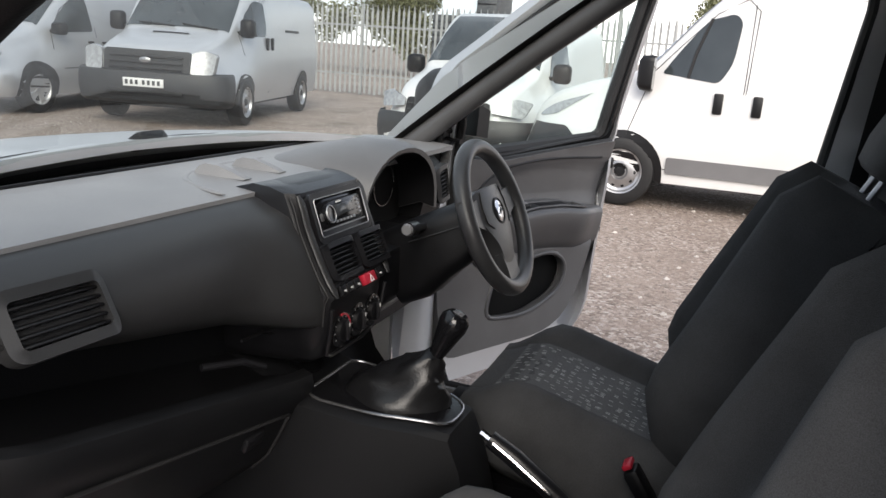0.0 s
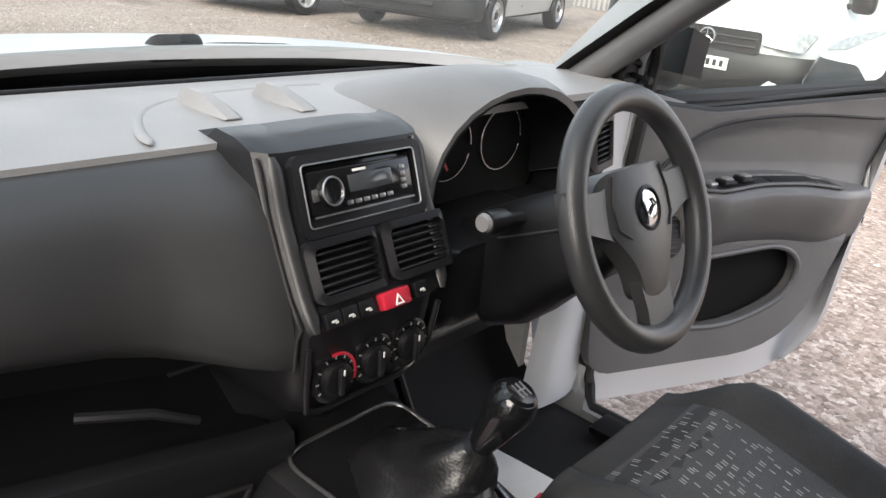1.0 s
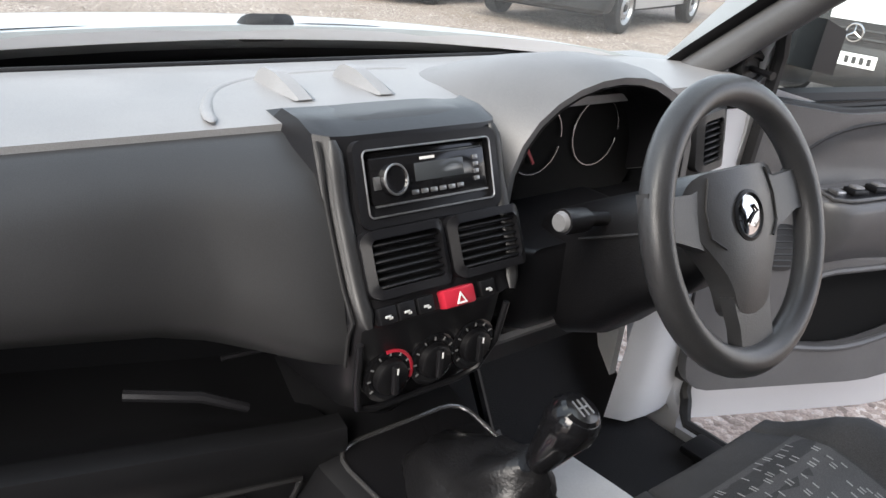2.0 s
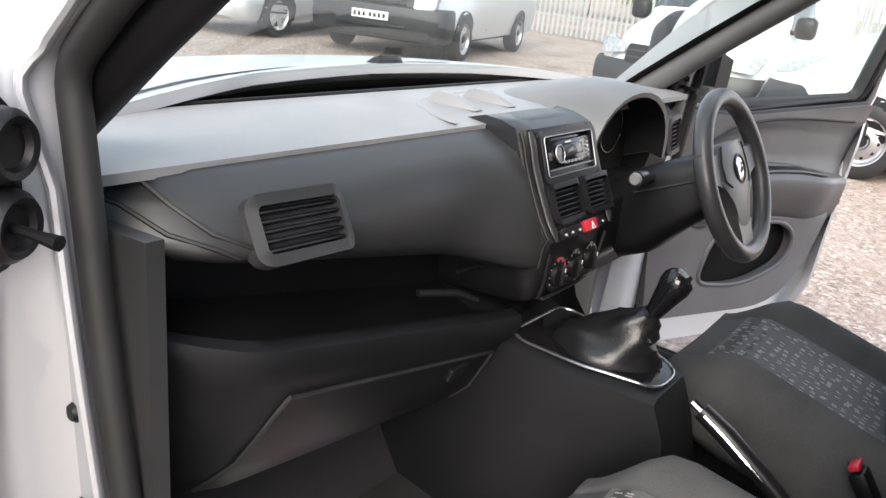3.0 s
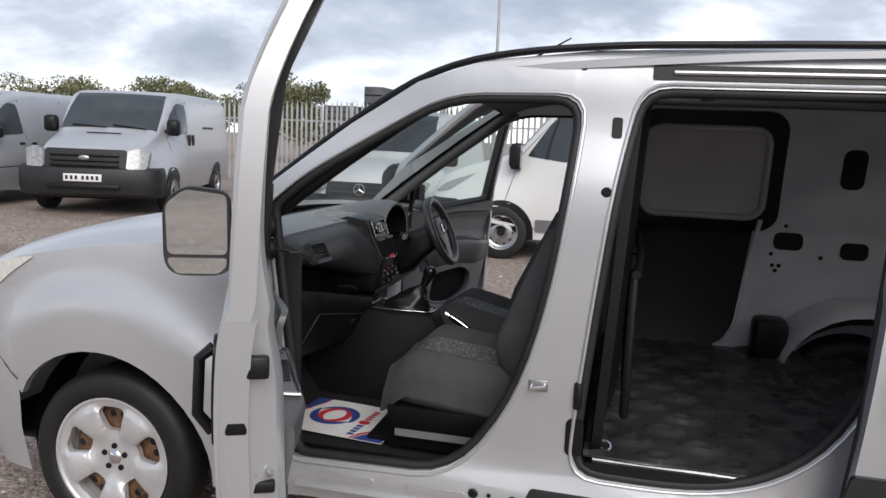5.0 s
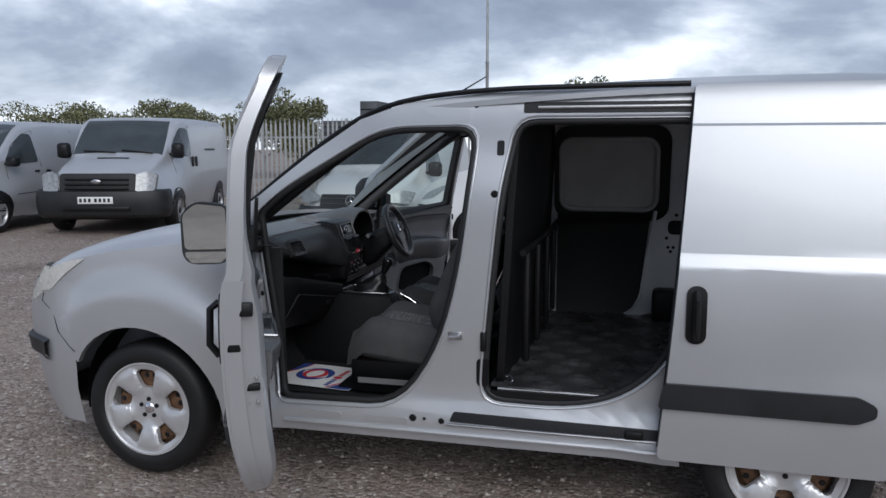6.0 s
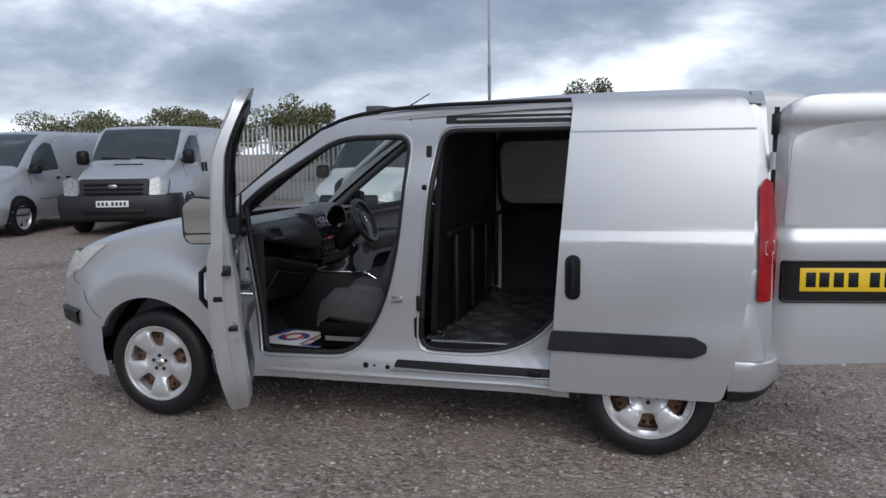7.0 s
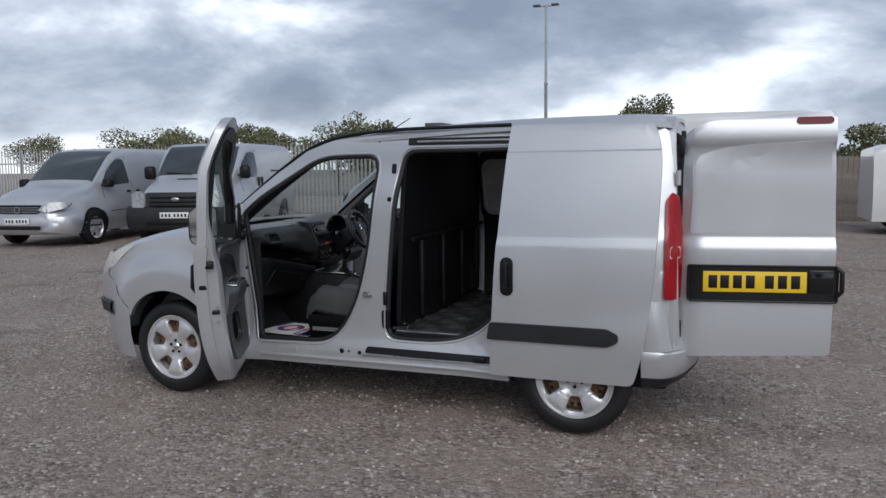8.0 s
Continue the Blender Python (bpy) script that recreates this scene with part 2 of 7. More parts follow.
def add_tube(bm, pts, radius, seg=10, closed=False, flat=1.0):
    """A round bar swept along points; radius may be a list; flat squashes it along its second axis."""
    pts = [Vector(p) for p in pts]
    n = len(pts)
    rad = radius if isinstance(radius, (list, tuple)) else [radius] * n
    rings, up = [], None
    for i, p in enumerate(pts):
        a, b = (pts[i - 1], pts[(i + 1) % n]) if closed else (pts[max(i - 1, 0)], pts[min(i + 1, n - 1)])
        d = (b - a).normalized()
        if up is None:
            up = Vector((0, 0, 1)) if abs(d.z) < 0.9 else Vector((1, 0, 0))
        side = d.cross(up).normalized()
        up = side.cross(d).normalized()
        rings.append([bm.verts.new(p + rad[i] * (math.cos(a2) * side + flat * math.sin(a2) * up)) for a2 in (2 * math.pi * j / seg for j in range(seg))])
    for i in range(n if closed else n - 1):
        r0, r1 = rings[i], rings[(i + 1) % n]
        for j in range(seg):
            bm.faces.new((r0[j], r0[(j + 1) % seg], r1[(j + 1) % seg], r1[j]))
    if not closed:
        bm.faces.new(rings[0][::-1])
        bm.faces.new(rings[-1])
    return bm


def tube(pts, radius, seg=10, closed=False, flat=1.0):
    return add_tube(bmesh.new(), pts, radius, seg, closed, flat)


def add_lathe(bm, profile, seg=40, m=None):
    """Turns (radius, height) pairs about the z axis, then places them by m."""
    m = m or Matrix()
    rings = []
    for r, h in profile:
        if r < 1e-6:
            rings.append([bm.verts.new(m @ Vector((0, 0, h)))])
        else:
            rings.append([bm.verts.new(m @ Vector((r * math.cos(2 * math.pi * j / seg), r * math.sin(2 * math.pi * j / seg), h))) for j in range(seg)])
    for a, b in zip(rings, rings[1:]):
        for j in range(seg):
            k = (j + 1) % seg
            if len(a) == 1 and len(b) > 1:
                bm.faces.new((a[0], b[j], b[k]))
            elif len(b) == 1 and len(a) > 1:
                bm.faces.new((a[j], a[k], b[0]))
            elif len(a) > 1:
                bm.faces.new((a[j], a[k], b[k], b[j]))
    return bm


def lathe(profile, seg=40, m=None):
    return add_lathe(bmesh.new(), profile, seg, m)


def rrect(u0, v0, u1, v1, r, seg=5):
    """Outline of a rectangle with rounded corners."""
    out = []
    for cu, cv, a in ((u1 - r, v0 + r, -90), (u1 - r, v1 - r, 0), (u0 + r, v1 - r, 90), (u0 + r, v0 + r, 180)):
        out += [(cu + r * math.cos(radians(a + 90 * i / seg)), cv + r * math.sin(radians(a + 90 * i / seg))) for i in range(seg + 1)]
    return out


def rounded(pts, r, seg=4):
    """A polygon with its corners rounded; r is one radius or one for each corner."""
    out, n = [], len(pts)
    for i in range(n):
        p, a, b = Vector(pts[i]), Vector(pts[i - 1]), Vector(pts[(i + 1) % n])
        rr = r[i] if isinstance(r, (list, tuple)) else r
        if rr < 1e-5:
            out.append(tuple(p))
            continue
        da, db = a - p, b - p
        ta, tb = min(rr, da.length * 0.48), min(rr, db.length * 0.48)
        s, e = p + da.normalized() * ta, p + db.normalized() * tb
        out += [tuple((1 - t) ** 2 * s + 2 * t * (1 - t) * p + t * t * e) for t in (k / seg for k in range(seg + 1))]
    return out


def arc(cu, cv, r, a0, a1, n=14, ru=None):
    return [(cu + (ru or r) * math.cos(radians(a0 + (a1 - a0) * i / n)), cv + r * math.sin(radians(a0 + (a1 - a0) * i / n))) for i in range(n + 1)]


def steps(a, b, n):
    return [a + (b - a) * i / n for i in range(n + 1)]


def add_sheet(bm, outline, holes=(), us=(), vs=(), f=None, thick=0.0):
    """A panel: the outline in (u, v) with holes, cut at us and vs so that it can bend, placed by f(u, v, depth) and given thickness."""
    t = bmesh.new()
    for loop in (outline, *holes):
        ring = [t.verts.new((u, v, 0)) for u, v in loop]
        for i in range(len(ring)):
            t.edges.new((ring[i - 1], ring[i]))
    bmesh.ops.triangle_fill(t, use_beauty=True, edges=t.edges[:], normal=(0, 0, 1))
    for k, cuts in ((0, us), (1, vs)):
        for c in cuts:
            co, no = ((c, 0, 0), (1, 0, 0)) if k == 0 else ((0, c, 0), (0, 1, 0))
            bmesh.ops.bisect_plane(t, geom=t.verts[:] + t.edges[:] + t.faces[:], dist=1e-6, plane_co=co, plane_no=no)
    t.verts.index_update()
    front = [bm.verts.new(f(v.co.x, v.co.y, 0.0)) for v in t.verts]
    for fc in t.faces:
        bm.faces.new([front[v.index] for v in fc.verts])
    if thick:
        back = [bm.verts.new(f(v.co.x, v.co.y, thick)) for v in t.verts]
        for fc in t.faces:
            bm.faces.new([back[v.index] for v in reversed(fc.verts)])
        for e in t.edges:
            if len(e.link_faces) == 1:
                a, b = e.verts[0].index, e.verts[1].index
                bm.faces.new((front[a], front[b], back[b], back[a]))
    t.free()
    return bm


def sheet(outline, holes=(), us=(), vs=(), f=None, thick=0.0):
    return add_sheet(bmesh.new(), outline, holes, us, vs, f, thick)


def add_loft(bm, rings, closed=True, caps=True):
    """Skins a row of rings that have the same number of points."""
    rs = [[bm.verts.new(p) for p in ring] for ring in rings]
    n = len(rs[0])
    for a, b in zip(rs, rs[1:]):
        for j in range(n if closed else n - 1):
            k = (j + 1) % n
            bm.faces.new((a[j], a[k], b[k], b[j]))
    if caps and closed:
        bm.faces.new(rs[0][::-1])
        bm.faces.new(rs[-1])
    return bm


def loft(rings, closed=True, caps=True):
    return add_loft(bmesh.new(), rings, closed, caps)


def smooth01(a, b, x):
    t = min(max((x - a) / (b - a), 0.0), 1.0)
    return t * t * (3 - 2 * t)


def spline(knots, x):
    """Smooth value at x through (x, value) knots."""
    ks = knots
    if x <= ks[0][0]:
        return ks[0][1]
    if x >= ks[-1][0]:
        return ks[-1][1]
    for i in range(len(ks) - 1):
        (x0, y0), (x1, y1) = ks[i], ks[i + 1]
        if x0 <= x <= x1:
            m0 = (y1 - ks[i - 1][1]) / (x1 - ks[i - 1][0]) if i > 0 else (y1 - y0) / (x1 - x0)
            m1 = (ks[i + 2][1] - y0) / (ks[i + 2][0] - x0) if i + 2 < len(ks) else (y1 - y0) / (x1 - x0)
            h = x1 - x0
            t = (x - x0) / h
            return (2 * t**3 - 3 * t * t + 1) * y0 + (t**3 - 2 * t * t + t) * h * m0 + (-2 * t**3 + 3 * t * t) * y1 + (t**3 - t * t) * h * m1


# ---- the silver panel van: body shape ----
def half_width(x, z):
    """Half the body's width at x along the van and height z."""
    w = spline(((0.20, 0.815), (0.40, 0.860), (0.60, 0.900), (0.85, 0.918), (1.05, 0.912), (1.20, 0.890), (1.40, 0.850), (1.60, 0.800), (1.70, 0.770), (1.76, 0.735), (1.80, 0.68)), z)
    w -= spline(((-0.92, 0.46), (-0.80, 0.25), (-0.65, 0.13), (-0.45, 0.05), (-0.2, 0.012), (0.2, 0.0)), x)
    w -= spline(((2.7, 0.0), (3.1, 0.012), (3.25, 0.04), (3.34, 0.10)), x)
    crease = 1.075 + 0.045 * (x - 2.0)
    k = min(max((z - crease) / 0.045, 0.0), 1.0)
    w -= 0.016 * k * min(max((x - 0.3) / 0.4, 0.0), 1.0)
    w += 0.040 * smooth01(0.665, 0.52, math.hypot(x, z - 0.33))
    w += 0.026 * smooth01(0.63, 0.46, math.hypot(x - 2.755, z - 0.33))
    return w


def side(sgn=-1, out=0.0):
    return lambda u, v, d: Vector((u, sgn * (half_width(u, v) + out - d), v))


RECESS = ((0.24, 0.865), (0.34, 0.858), (0.40, 0.842), (0.46, 0.818), (0.60, 0.820), (0.77, 0.832), (1.10, 0.838), (1.33, 0.832), (1.51, 0.786), (1.68, 0.764), (1.76, 0.735))


def frame_width(x, z, sgn=-1):
    """Half the width of the door frames, which lie behind the doors' outer skins."""
    w = half_width(x, z)
    k = smooth01(0.555, 0.578, x) * (smooth01(2.46, 2.41, x) if sgn < 0 else smooth01(1.62, 1.58, x))
    return w + k * (min(w, spline(RECESS, z)) - w)


def body(sgn=-1, out=0.0):
    return lambda u, v, d: Vector((u, sgn * (frame_width(u, v, sgn) + out - d), v))


def roof_z(x, y):
    return spline(((0.95, 1.640), (1.08, 1.705), (1.25, 1.756), (1.6, 1.790), (2.2, 1.822), (2.9, 1.832), (3.15, 1.826), (3.28, 1.795)), x) - 0.075 * (abs(y) / 0.74) ** 2.6


def screen_pt(y, s, d=0.0):
    """The windscreen: y across, s from 0 at the scuttle to 1 at the roof."""
    bow = (abs(y) / 0.80) ** 2.2
    x = 0.085 + 0.97 * s + (0.25 - 0.20 * s) * bow
    z = 1.075 + 0.665 * s - 0.06 * s * s - (0.02 + 0.03 * s) * bow
    n = Vector((-0.55, 0, 0.83))
    return Vector((x, y, z)) - d * n


FRONT_OPEN = rounded([(0.655, 0.405), (1.20, 0.415), (1.375, 0.66), (1.468, 0.98), (1.520, 1.36), (1.538, 1.605), (1.12, 1.598), (0.70, 1.345), (0.572, 1.235), (0.598, 1.02), (0.636, 0.72)], [0.05, 0.13, 0.2, 0.2, 0.2, 0.09, 0.12, 0.1, 0.03, 0.1, 0.1])
FRONT_HOLE = rounded([(0.625, 0.405), (1.20, 0.415), (1.375, 0.66), (1.468, 0.98), (1.520, 1.36), (1.538, 1.605), (1.12, 1.598), (0.70, 1.345), (0.562, 1.235), (0.578, 1.02), (0.608, 0.72)], [0.04, 0.13, 0.2, 0.2, 0.2, 0.09, 0.12, 0.1, 0.03, 0.1, 0.1])
FRONT_OPEN_R = rounded([(0.52, 0.40), (1.20, 0.40), (1.375, 0.66), (1.468, 0.98), (1.538, 1.605), (1.12, 1.598), (0.70, 1.345), (0.55, 1.215), (0.505, 0.80)], [0.06, 0.12, 0.15, 0.2, 0.09, 0.10, 0.06, 0.1, 0.1])
SLIDE_OPEN = rounded([(1.566, 0.462), (1.92, 0.458), (2.14, 0.515), (2.31, 0.67), (2.43, 1.0), (2.45, 1.632), (1.698, 1.632), (1.642, 1.36), (1.603, 0.98), (1.572, 0.64)], [0.09, 0.15, 0.15, 0.15, 0.15, 0.1, 0.08, 0.2, 0.2, 0.2])
XS = steps(-0.9, 3.3, 42)
ZS = steps(0.22, 1.8, 26) + [1.06, 1.085, 1.11, 1.135]

van = thing("panel_van", "silver compact panel van with doors standing open on gravel", "van")


def wing_outline(back):
    return [(-0.37, 0.56)] + arc(0, 0.325, 0.392, 150, -8, 18) + [(back - 0.02, 0.27), (back, 1.02), (back - 0.02, 1.12), (0.45, 1.125), (0.20, 1.095), (-0.10, 1.055), (-0.35, 1.005), (-0.49, 0.955), (-0.548, 0.85), (-0.525, 0.79), (-0.47, 0.70)]


def flank_outline(back, ahead=0.0):
    arch = arc(2.755, 0.325, 0.392, 188, 20, 18)
    return [(back, 0.27)] + arch + [(3.20, 0.47), (3.315, 0.55), (3.30, 1.0), (3.275, 1.45), (3.235, 1.70), (3.18, 1.745), (2.4, 1.752), (1.99, 1.748), (1.565, 1.738), (1.23, 1.702), (1.03, 1.634), (0.82, 1.498), (0.575 - ahead, 1.305), (0.37 - ahead, 1.10), (back - 0.02, 1.095), (back, 1.02)]


for sgn in (-1, 1):
    part("front_wing", sheet(wing_outline(0.56 if sgn < 0 else 0.45), (), steps(-0.54, 0.54, 36), steps(0.24, 1.12, 36), side(sgn), 0.03), SILVER, van)
    holes = [FRONT_HOLE, SLIDE_OPEN] if sgn < 0 else [FRONT_OPEN_R]
    part("body_side", sheet(flank_outline(0.56 if sgn < 0 else 0.45, 0 if sgn < 0 else 0.06), holes, XS + ([0.556, 0.562, 0.567, 0.573, 0.58, 2.41, 2.435, 2.46] if sgn < 0 else [0.556, 0.567, 0.58, 1.58, 1.60, 1.62]), ZS, body(sgn), 0.045), SILVER, van, "silver side frame with open door apertures")

# bonnet, nose and bumper
def bonnet_pt(u, v, d):
    z = spline(((-0.86, 0.77), (-0.80, 0.885), (-0.70, 0.965), (-0.5, 1.05), (-0.2, 1.115), (0.12, 1.150), (0.45, 1.17)), u)
    w = half_width(u, 1.0)
    return Vector((u, v * w, z - 0.050 * abs(v) ** 2 - 0.055 * abs(v) ** 7 - d))


part("bonnet", sheet([(-0.83, -0.3), (-0.83, 0.3), (-0.74, 0.7), (-0.56, 0.99), (0.0, 0.995), (0.40, 0.995), (0.33, 0.7), (0.22, 0.35), (0.19, 0.0), (0.22, -0.35), (0.33, -0.7), (0.40, -0.995), (0.0, -0.995), (-0.56, -0.99), (-0.74, -0.7)], (), steps(-0.9, 0.5, 16), steps(-1, 1, 20), bonnet_pt, 0.02), SILVER, van)


def nose_ring(z, reach, w):
    back = -math.sqrt(max(0.0, 0.392 ** 2 - (z - 0.325) ** 2)) - 0.003
    back = max(-0.375, back) if z < 0.55 else -0.345
    turn = []
    for i in range(41):
        t = math.pi * i / 40
        x, y = -0.375 - reach * math.sin(t) ** 0.62, -w * math.cos(t)
        lim = half_width(x, z) + 0.003
        turn.append(Vector((x, max(-lim, min(lim, y)), z)))
    return [Vector((back, -w, z))] + turn + [Vector((back, w, z))]


NOSE = ((0.20, 0.40), (0.27, 0.475), (0.38, 0.515), (0.50, 0.525), (0.60, 0.520), (0.70, 0.50), (0.78, 0.475), (0.85, 0.44), (0.90, 0.41))
part("front_bumper", loft([nose_ring(z, r, half_width(-0.375, z) + 0.004) for z, r in NOSE], False, False), SILVER, van)
part("bumper_rub_strip", loft([[p + Vector((-0.012 * s, -0.012 * s if p.y < 0 else 0.012 * s, 0)) for p in nose_ring(z, r, half_width(-0.375, z))[3:38]] for z, r, s in ((0.50, 0.515, 0.2), (0.515, 0.525, 1.4), (0.59, 0.525, 1.4), (0.605, 0.515, 0.2))], False, False), BUMPER, van)

part("roof", sheet([(1.03, -0.60), (1.00, 0.0), (1.03, 0.60), (1.10, 0.755), (1.6, 0.765), (3.15, 0.765), (3.25, 0.70), (3.28, 0.0), (3.25, -0.70), (3.15, -0.765), (1.6, -0.765), (1.10, -0.755)], (), steps(1.0, 3.3, 16), steps(-0.77, 0.77, 18), lambda u, v, d: Vector((u, v, roof_z(u, v) - d)), 0.02), SILVER, van)
wind = part("windscreen", sheet([(-0.80, 0.0), (0.80, 0.0), (0.775, 0.5), (0.725, 1.0), (-0.725, 1.0), (-0.775, 0.5)], (), steps(-0.8, 0.8, 12), steps(0, 1, 8), lambda u, v, d: screen_pt(u, v, d), 0.0), SCREEN, van)
wind.visible_shadow = False


# ---- wheels ----
def wheel(x, y, sgn, spin):
    """Alloy-look five-spoke wheel with a tyre; its outer face points along sgn * y."""
    m = pose(x, y, 0.315, 90 if sgn < 0 else -90, 0, 0) @ pose(0, 0, 0, 0, 0, spin)
    hub = new("wheel")
    hub.parent = van
    hub.matrix_local = m
    prof = [(0.215, -0.12), (0.245, -0.125), (0.285, -0.122), (0.307, -0.105), (0.3145, -0.085), (0.316, -0.02), (0.3135, 0.0), (0.304, 0.018), (0.286, 0.03), (0.255, 0.033), (0.232, 0.030), (0.222, 0.020), (0.216, 0.0)]
    part("tyre", lathe(prof, 56), RUBBER, hub)
    rim = lathe([(0.218, 0.018), (0.222, 0.026), (0.214, 0.026), (0.205, 0.016), (0.196, -0.03), (0.190, -0.10)], 56)
    part("rim", rim, ALLOY, hub)
    part("steel_wheel", lathe([(0.0, -0.030), (0.10, -0.030), (0.13, -0.022), (0.165, -0.022), (0.190, -0.050), (0.192, -0.075), (0.0, -0.075)], 36), RUST, hub, "rusty brown steel wheel behind the trim")
    windows = []
    for k in range(5):
        a = radians(72 * k)
        ca, sa = math.cos(a), math.sin(a)
        loop = rounded([(0.098, -0.025), (0.112, -0.031), (0.168, -0.052), (0.184, -0.036), (0.186, 0.036), (0.168, 0.052), (0.112, 0.031), (0.098, 0.025)], 0.012)
        windows.append([(r * ca - t * sa, r * sa + t * ca) for r, t in loop])
    ring = [(0.212 * math.cos(2 * math.pi * j / 60), 0.212 * math.sin(2 * math.pi * j / 60)) for j in range(60)]

    def trim_face(u, v, d):
        r = math.hypot(u, v)
        a = (math.degrees(math.atan2(v, u)) - 36) % 72
        off = min(a, 72 - a) / 36
        dish = spline(((0.0, 0.004), (0.05, 0.002), (0.085, 0.006), (0.13, 0.017), (0.17, 0.021), (0.198, 0.018), (0.212, 0.020)), r)
        ridge = smooth01(0.06, 0.10, r) * smooth01(0.200, 0.185, r)
        return Vector((u, v, dish + ridge * (0.010 * (1 - off) - 0.010 * smooth01(0.40, 0.62, off)) - d))

    part("wheel_trim", sheet(ring, windows, steps(-0.21, 0.21, 26), steps(-0.21, 0.21, 26), trim_face, 0.022), ALLOY, hub, "silver five-spoke wheel trim", 50)
    for k in range(5):
        a = radians(72 * k)
        for off in (-0.020, 0.020):
            part("steel_hole", lathe([(0.0, 0.002), (0.011, 0.002), (0.013, 0.0)], 12, pose(0.150 * math.cos(a) - off * math.sin(a), 0.150 * math.sin(a) + off * math.cos(a), -0.022)), BLACK, hub)
    part("hub_cap", lathe([(0.0, 0.012), (0.018, 0.011), (0.026, 0.004)], 24), CHROME, hub)
    for k in range(5):
        a = radians(72 * k)
        nut = bmesh.new()
        add_lathe(nut, [(0.0, 0.006), (0.010, 0.005), (0.012, -0.008)], 8, pose(0.042 * math.cos(a), 0.042 * math.sin(a), 0.003))
        part("wheel_nut", nut, BLACK, hub)
    return hub


wheel(0.0, -0.855, -1, 90)
wheel(2.755, -0.855, -1, -90)
wheel(0.0, 0.855, 1, 20)
wheel(2.755, 0.855, 1, 50)
for cx in (0.0, 2.755):
    for sgn in (-1, 1):
        liner = bmesh.new()
        pts = arc(cx, 0.325, 0.40, 190, -10, 18)
        add_loft(liner, [[Vector((u, sgn * 0.60, v)) for u, v in pts], [Vector((u, sgn * 0.775, v)) for u, v in pts]], False, False)
        part("wheel_arch_liner", liner, BLACK, van)
part("underbody", box((1.30, 0, 0.30), (3.9, 1.36, 0.12), 0.03), BLACK, van)


# ---- cab interior ----
def dash_rise(y):
    """How much the passenger side of the dash climbs towards the door."""
    return 0.135 * min(max((-y - 0.10) / 0.62, 0.0), 1.1)


# profile of the centre stack: height, reach, two edges
STACK = ((1.132, 0.575, -0.112, 0.124), (1.130, 0.610, -0.113, 0.124), (1.122, 0.638, -0.114, 0.123), (1.060, 0.664, -0.114, 0.120), (0.985, 0.702, -0.114, 0.112), (0.955, 0.722, -0.112, 0.100), (0.945, 0.715, -0.116, 0.092), (0.880, 0.708, -0.110, 0.088), (0.835, 0.690, -0.100, 0.075), (0.815, 0.660, -0.085, 0.06))


def stack_x(z):
    return spline(sorted((zz, xx) for zz, xx, _, _ in STACK), z)


def pad_ring(y):
    r = dash_rise(y)
    e = max(0.0, (-y - 0.66) / 0.14)
    k = 0.10 * e * e
    pts = [(0.17, 1.085), (0.30, 1.112), (0.44, 1.120), (0.53, 1.118), (0.575, 1.108), (0.605, 1.085), (0.628, 1.045 + 0.1 * r), (0.640, 0.985 + 0.45 * r), (0.636, 0.935 + 0.75 * r), (0.615, 0.905 + 0.9 * r), (0.575, 0.893 + r), (0.40, 0.90 + r), (0.17, 0.98)]
    flare = smooth01(-0.27, -0.105, y)
    out = []
    for i, (x, z) in enumerate(pts):
        if 4 < i < 11:
            x += flare * (0.6 if i == 5 else 1.0) * max(0.0, stack_x(min(max(z, 0.93), 1.122)) - 0.010 - x - (0.02 if i > 9 else 0.0))
        out.append(Vector((x - k, y, min(z, 1.121 - 0.05 * e * e))))
    return out


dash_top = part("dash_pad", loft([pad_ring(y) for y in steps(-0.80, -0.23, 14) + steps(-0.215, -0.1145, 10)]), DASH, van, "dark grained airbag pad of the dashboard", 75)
for a_, b_ in ((-0.775, -0.672), (-0.735, -0.632)):
    part("dash_end_joint", tube([pad_ring(a_ + (b_ - a_) * t)[i] + Vector((0.001, 0, 0.001)) for i, t in ((4, 0.0), (5, 0.12), (6, 0.38), (7, 0.75), (8, 1.0))], 0.0028, 6), SEAL, van)
deck = sheet([(0.13, -0.74), (0.10, 0.0), (0.13, 0.74), (0.25, 0.80), (0.56, 0.80), (0.565, 0.0), (0.555, -0.78), (0.25, -0.80)], (), steps(0.1, 0.6, 8), steps(-0.8, 0.8, 24),
             lambda u, v, d: Vector((u, v, 1.124 - 0.055 * smooth01(0.32, 0.12, u) - 0.006 * max(0.0, (u - 0.50) / 0.06) - d)), 0.012)
part("dash_top", deck, DASH_TOP_SHEEN, van, "grey grained dashboard top with sky sheen in its colour")
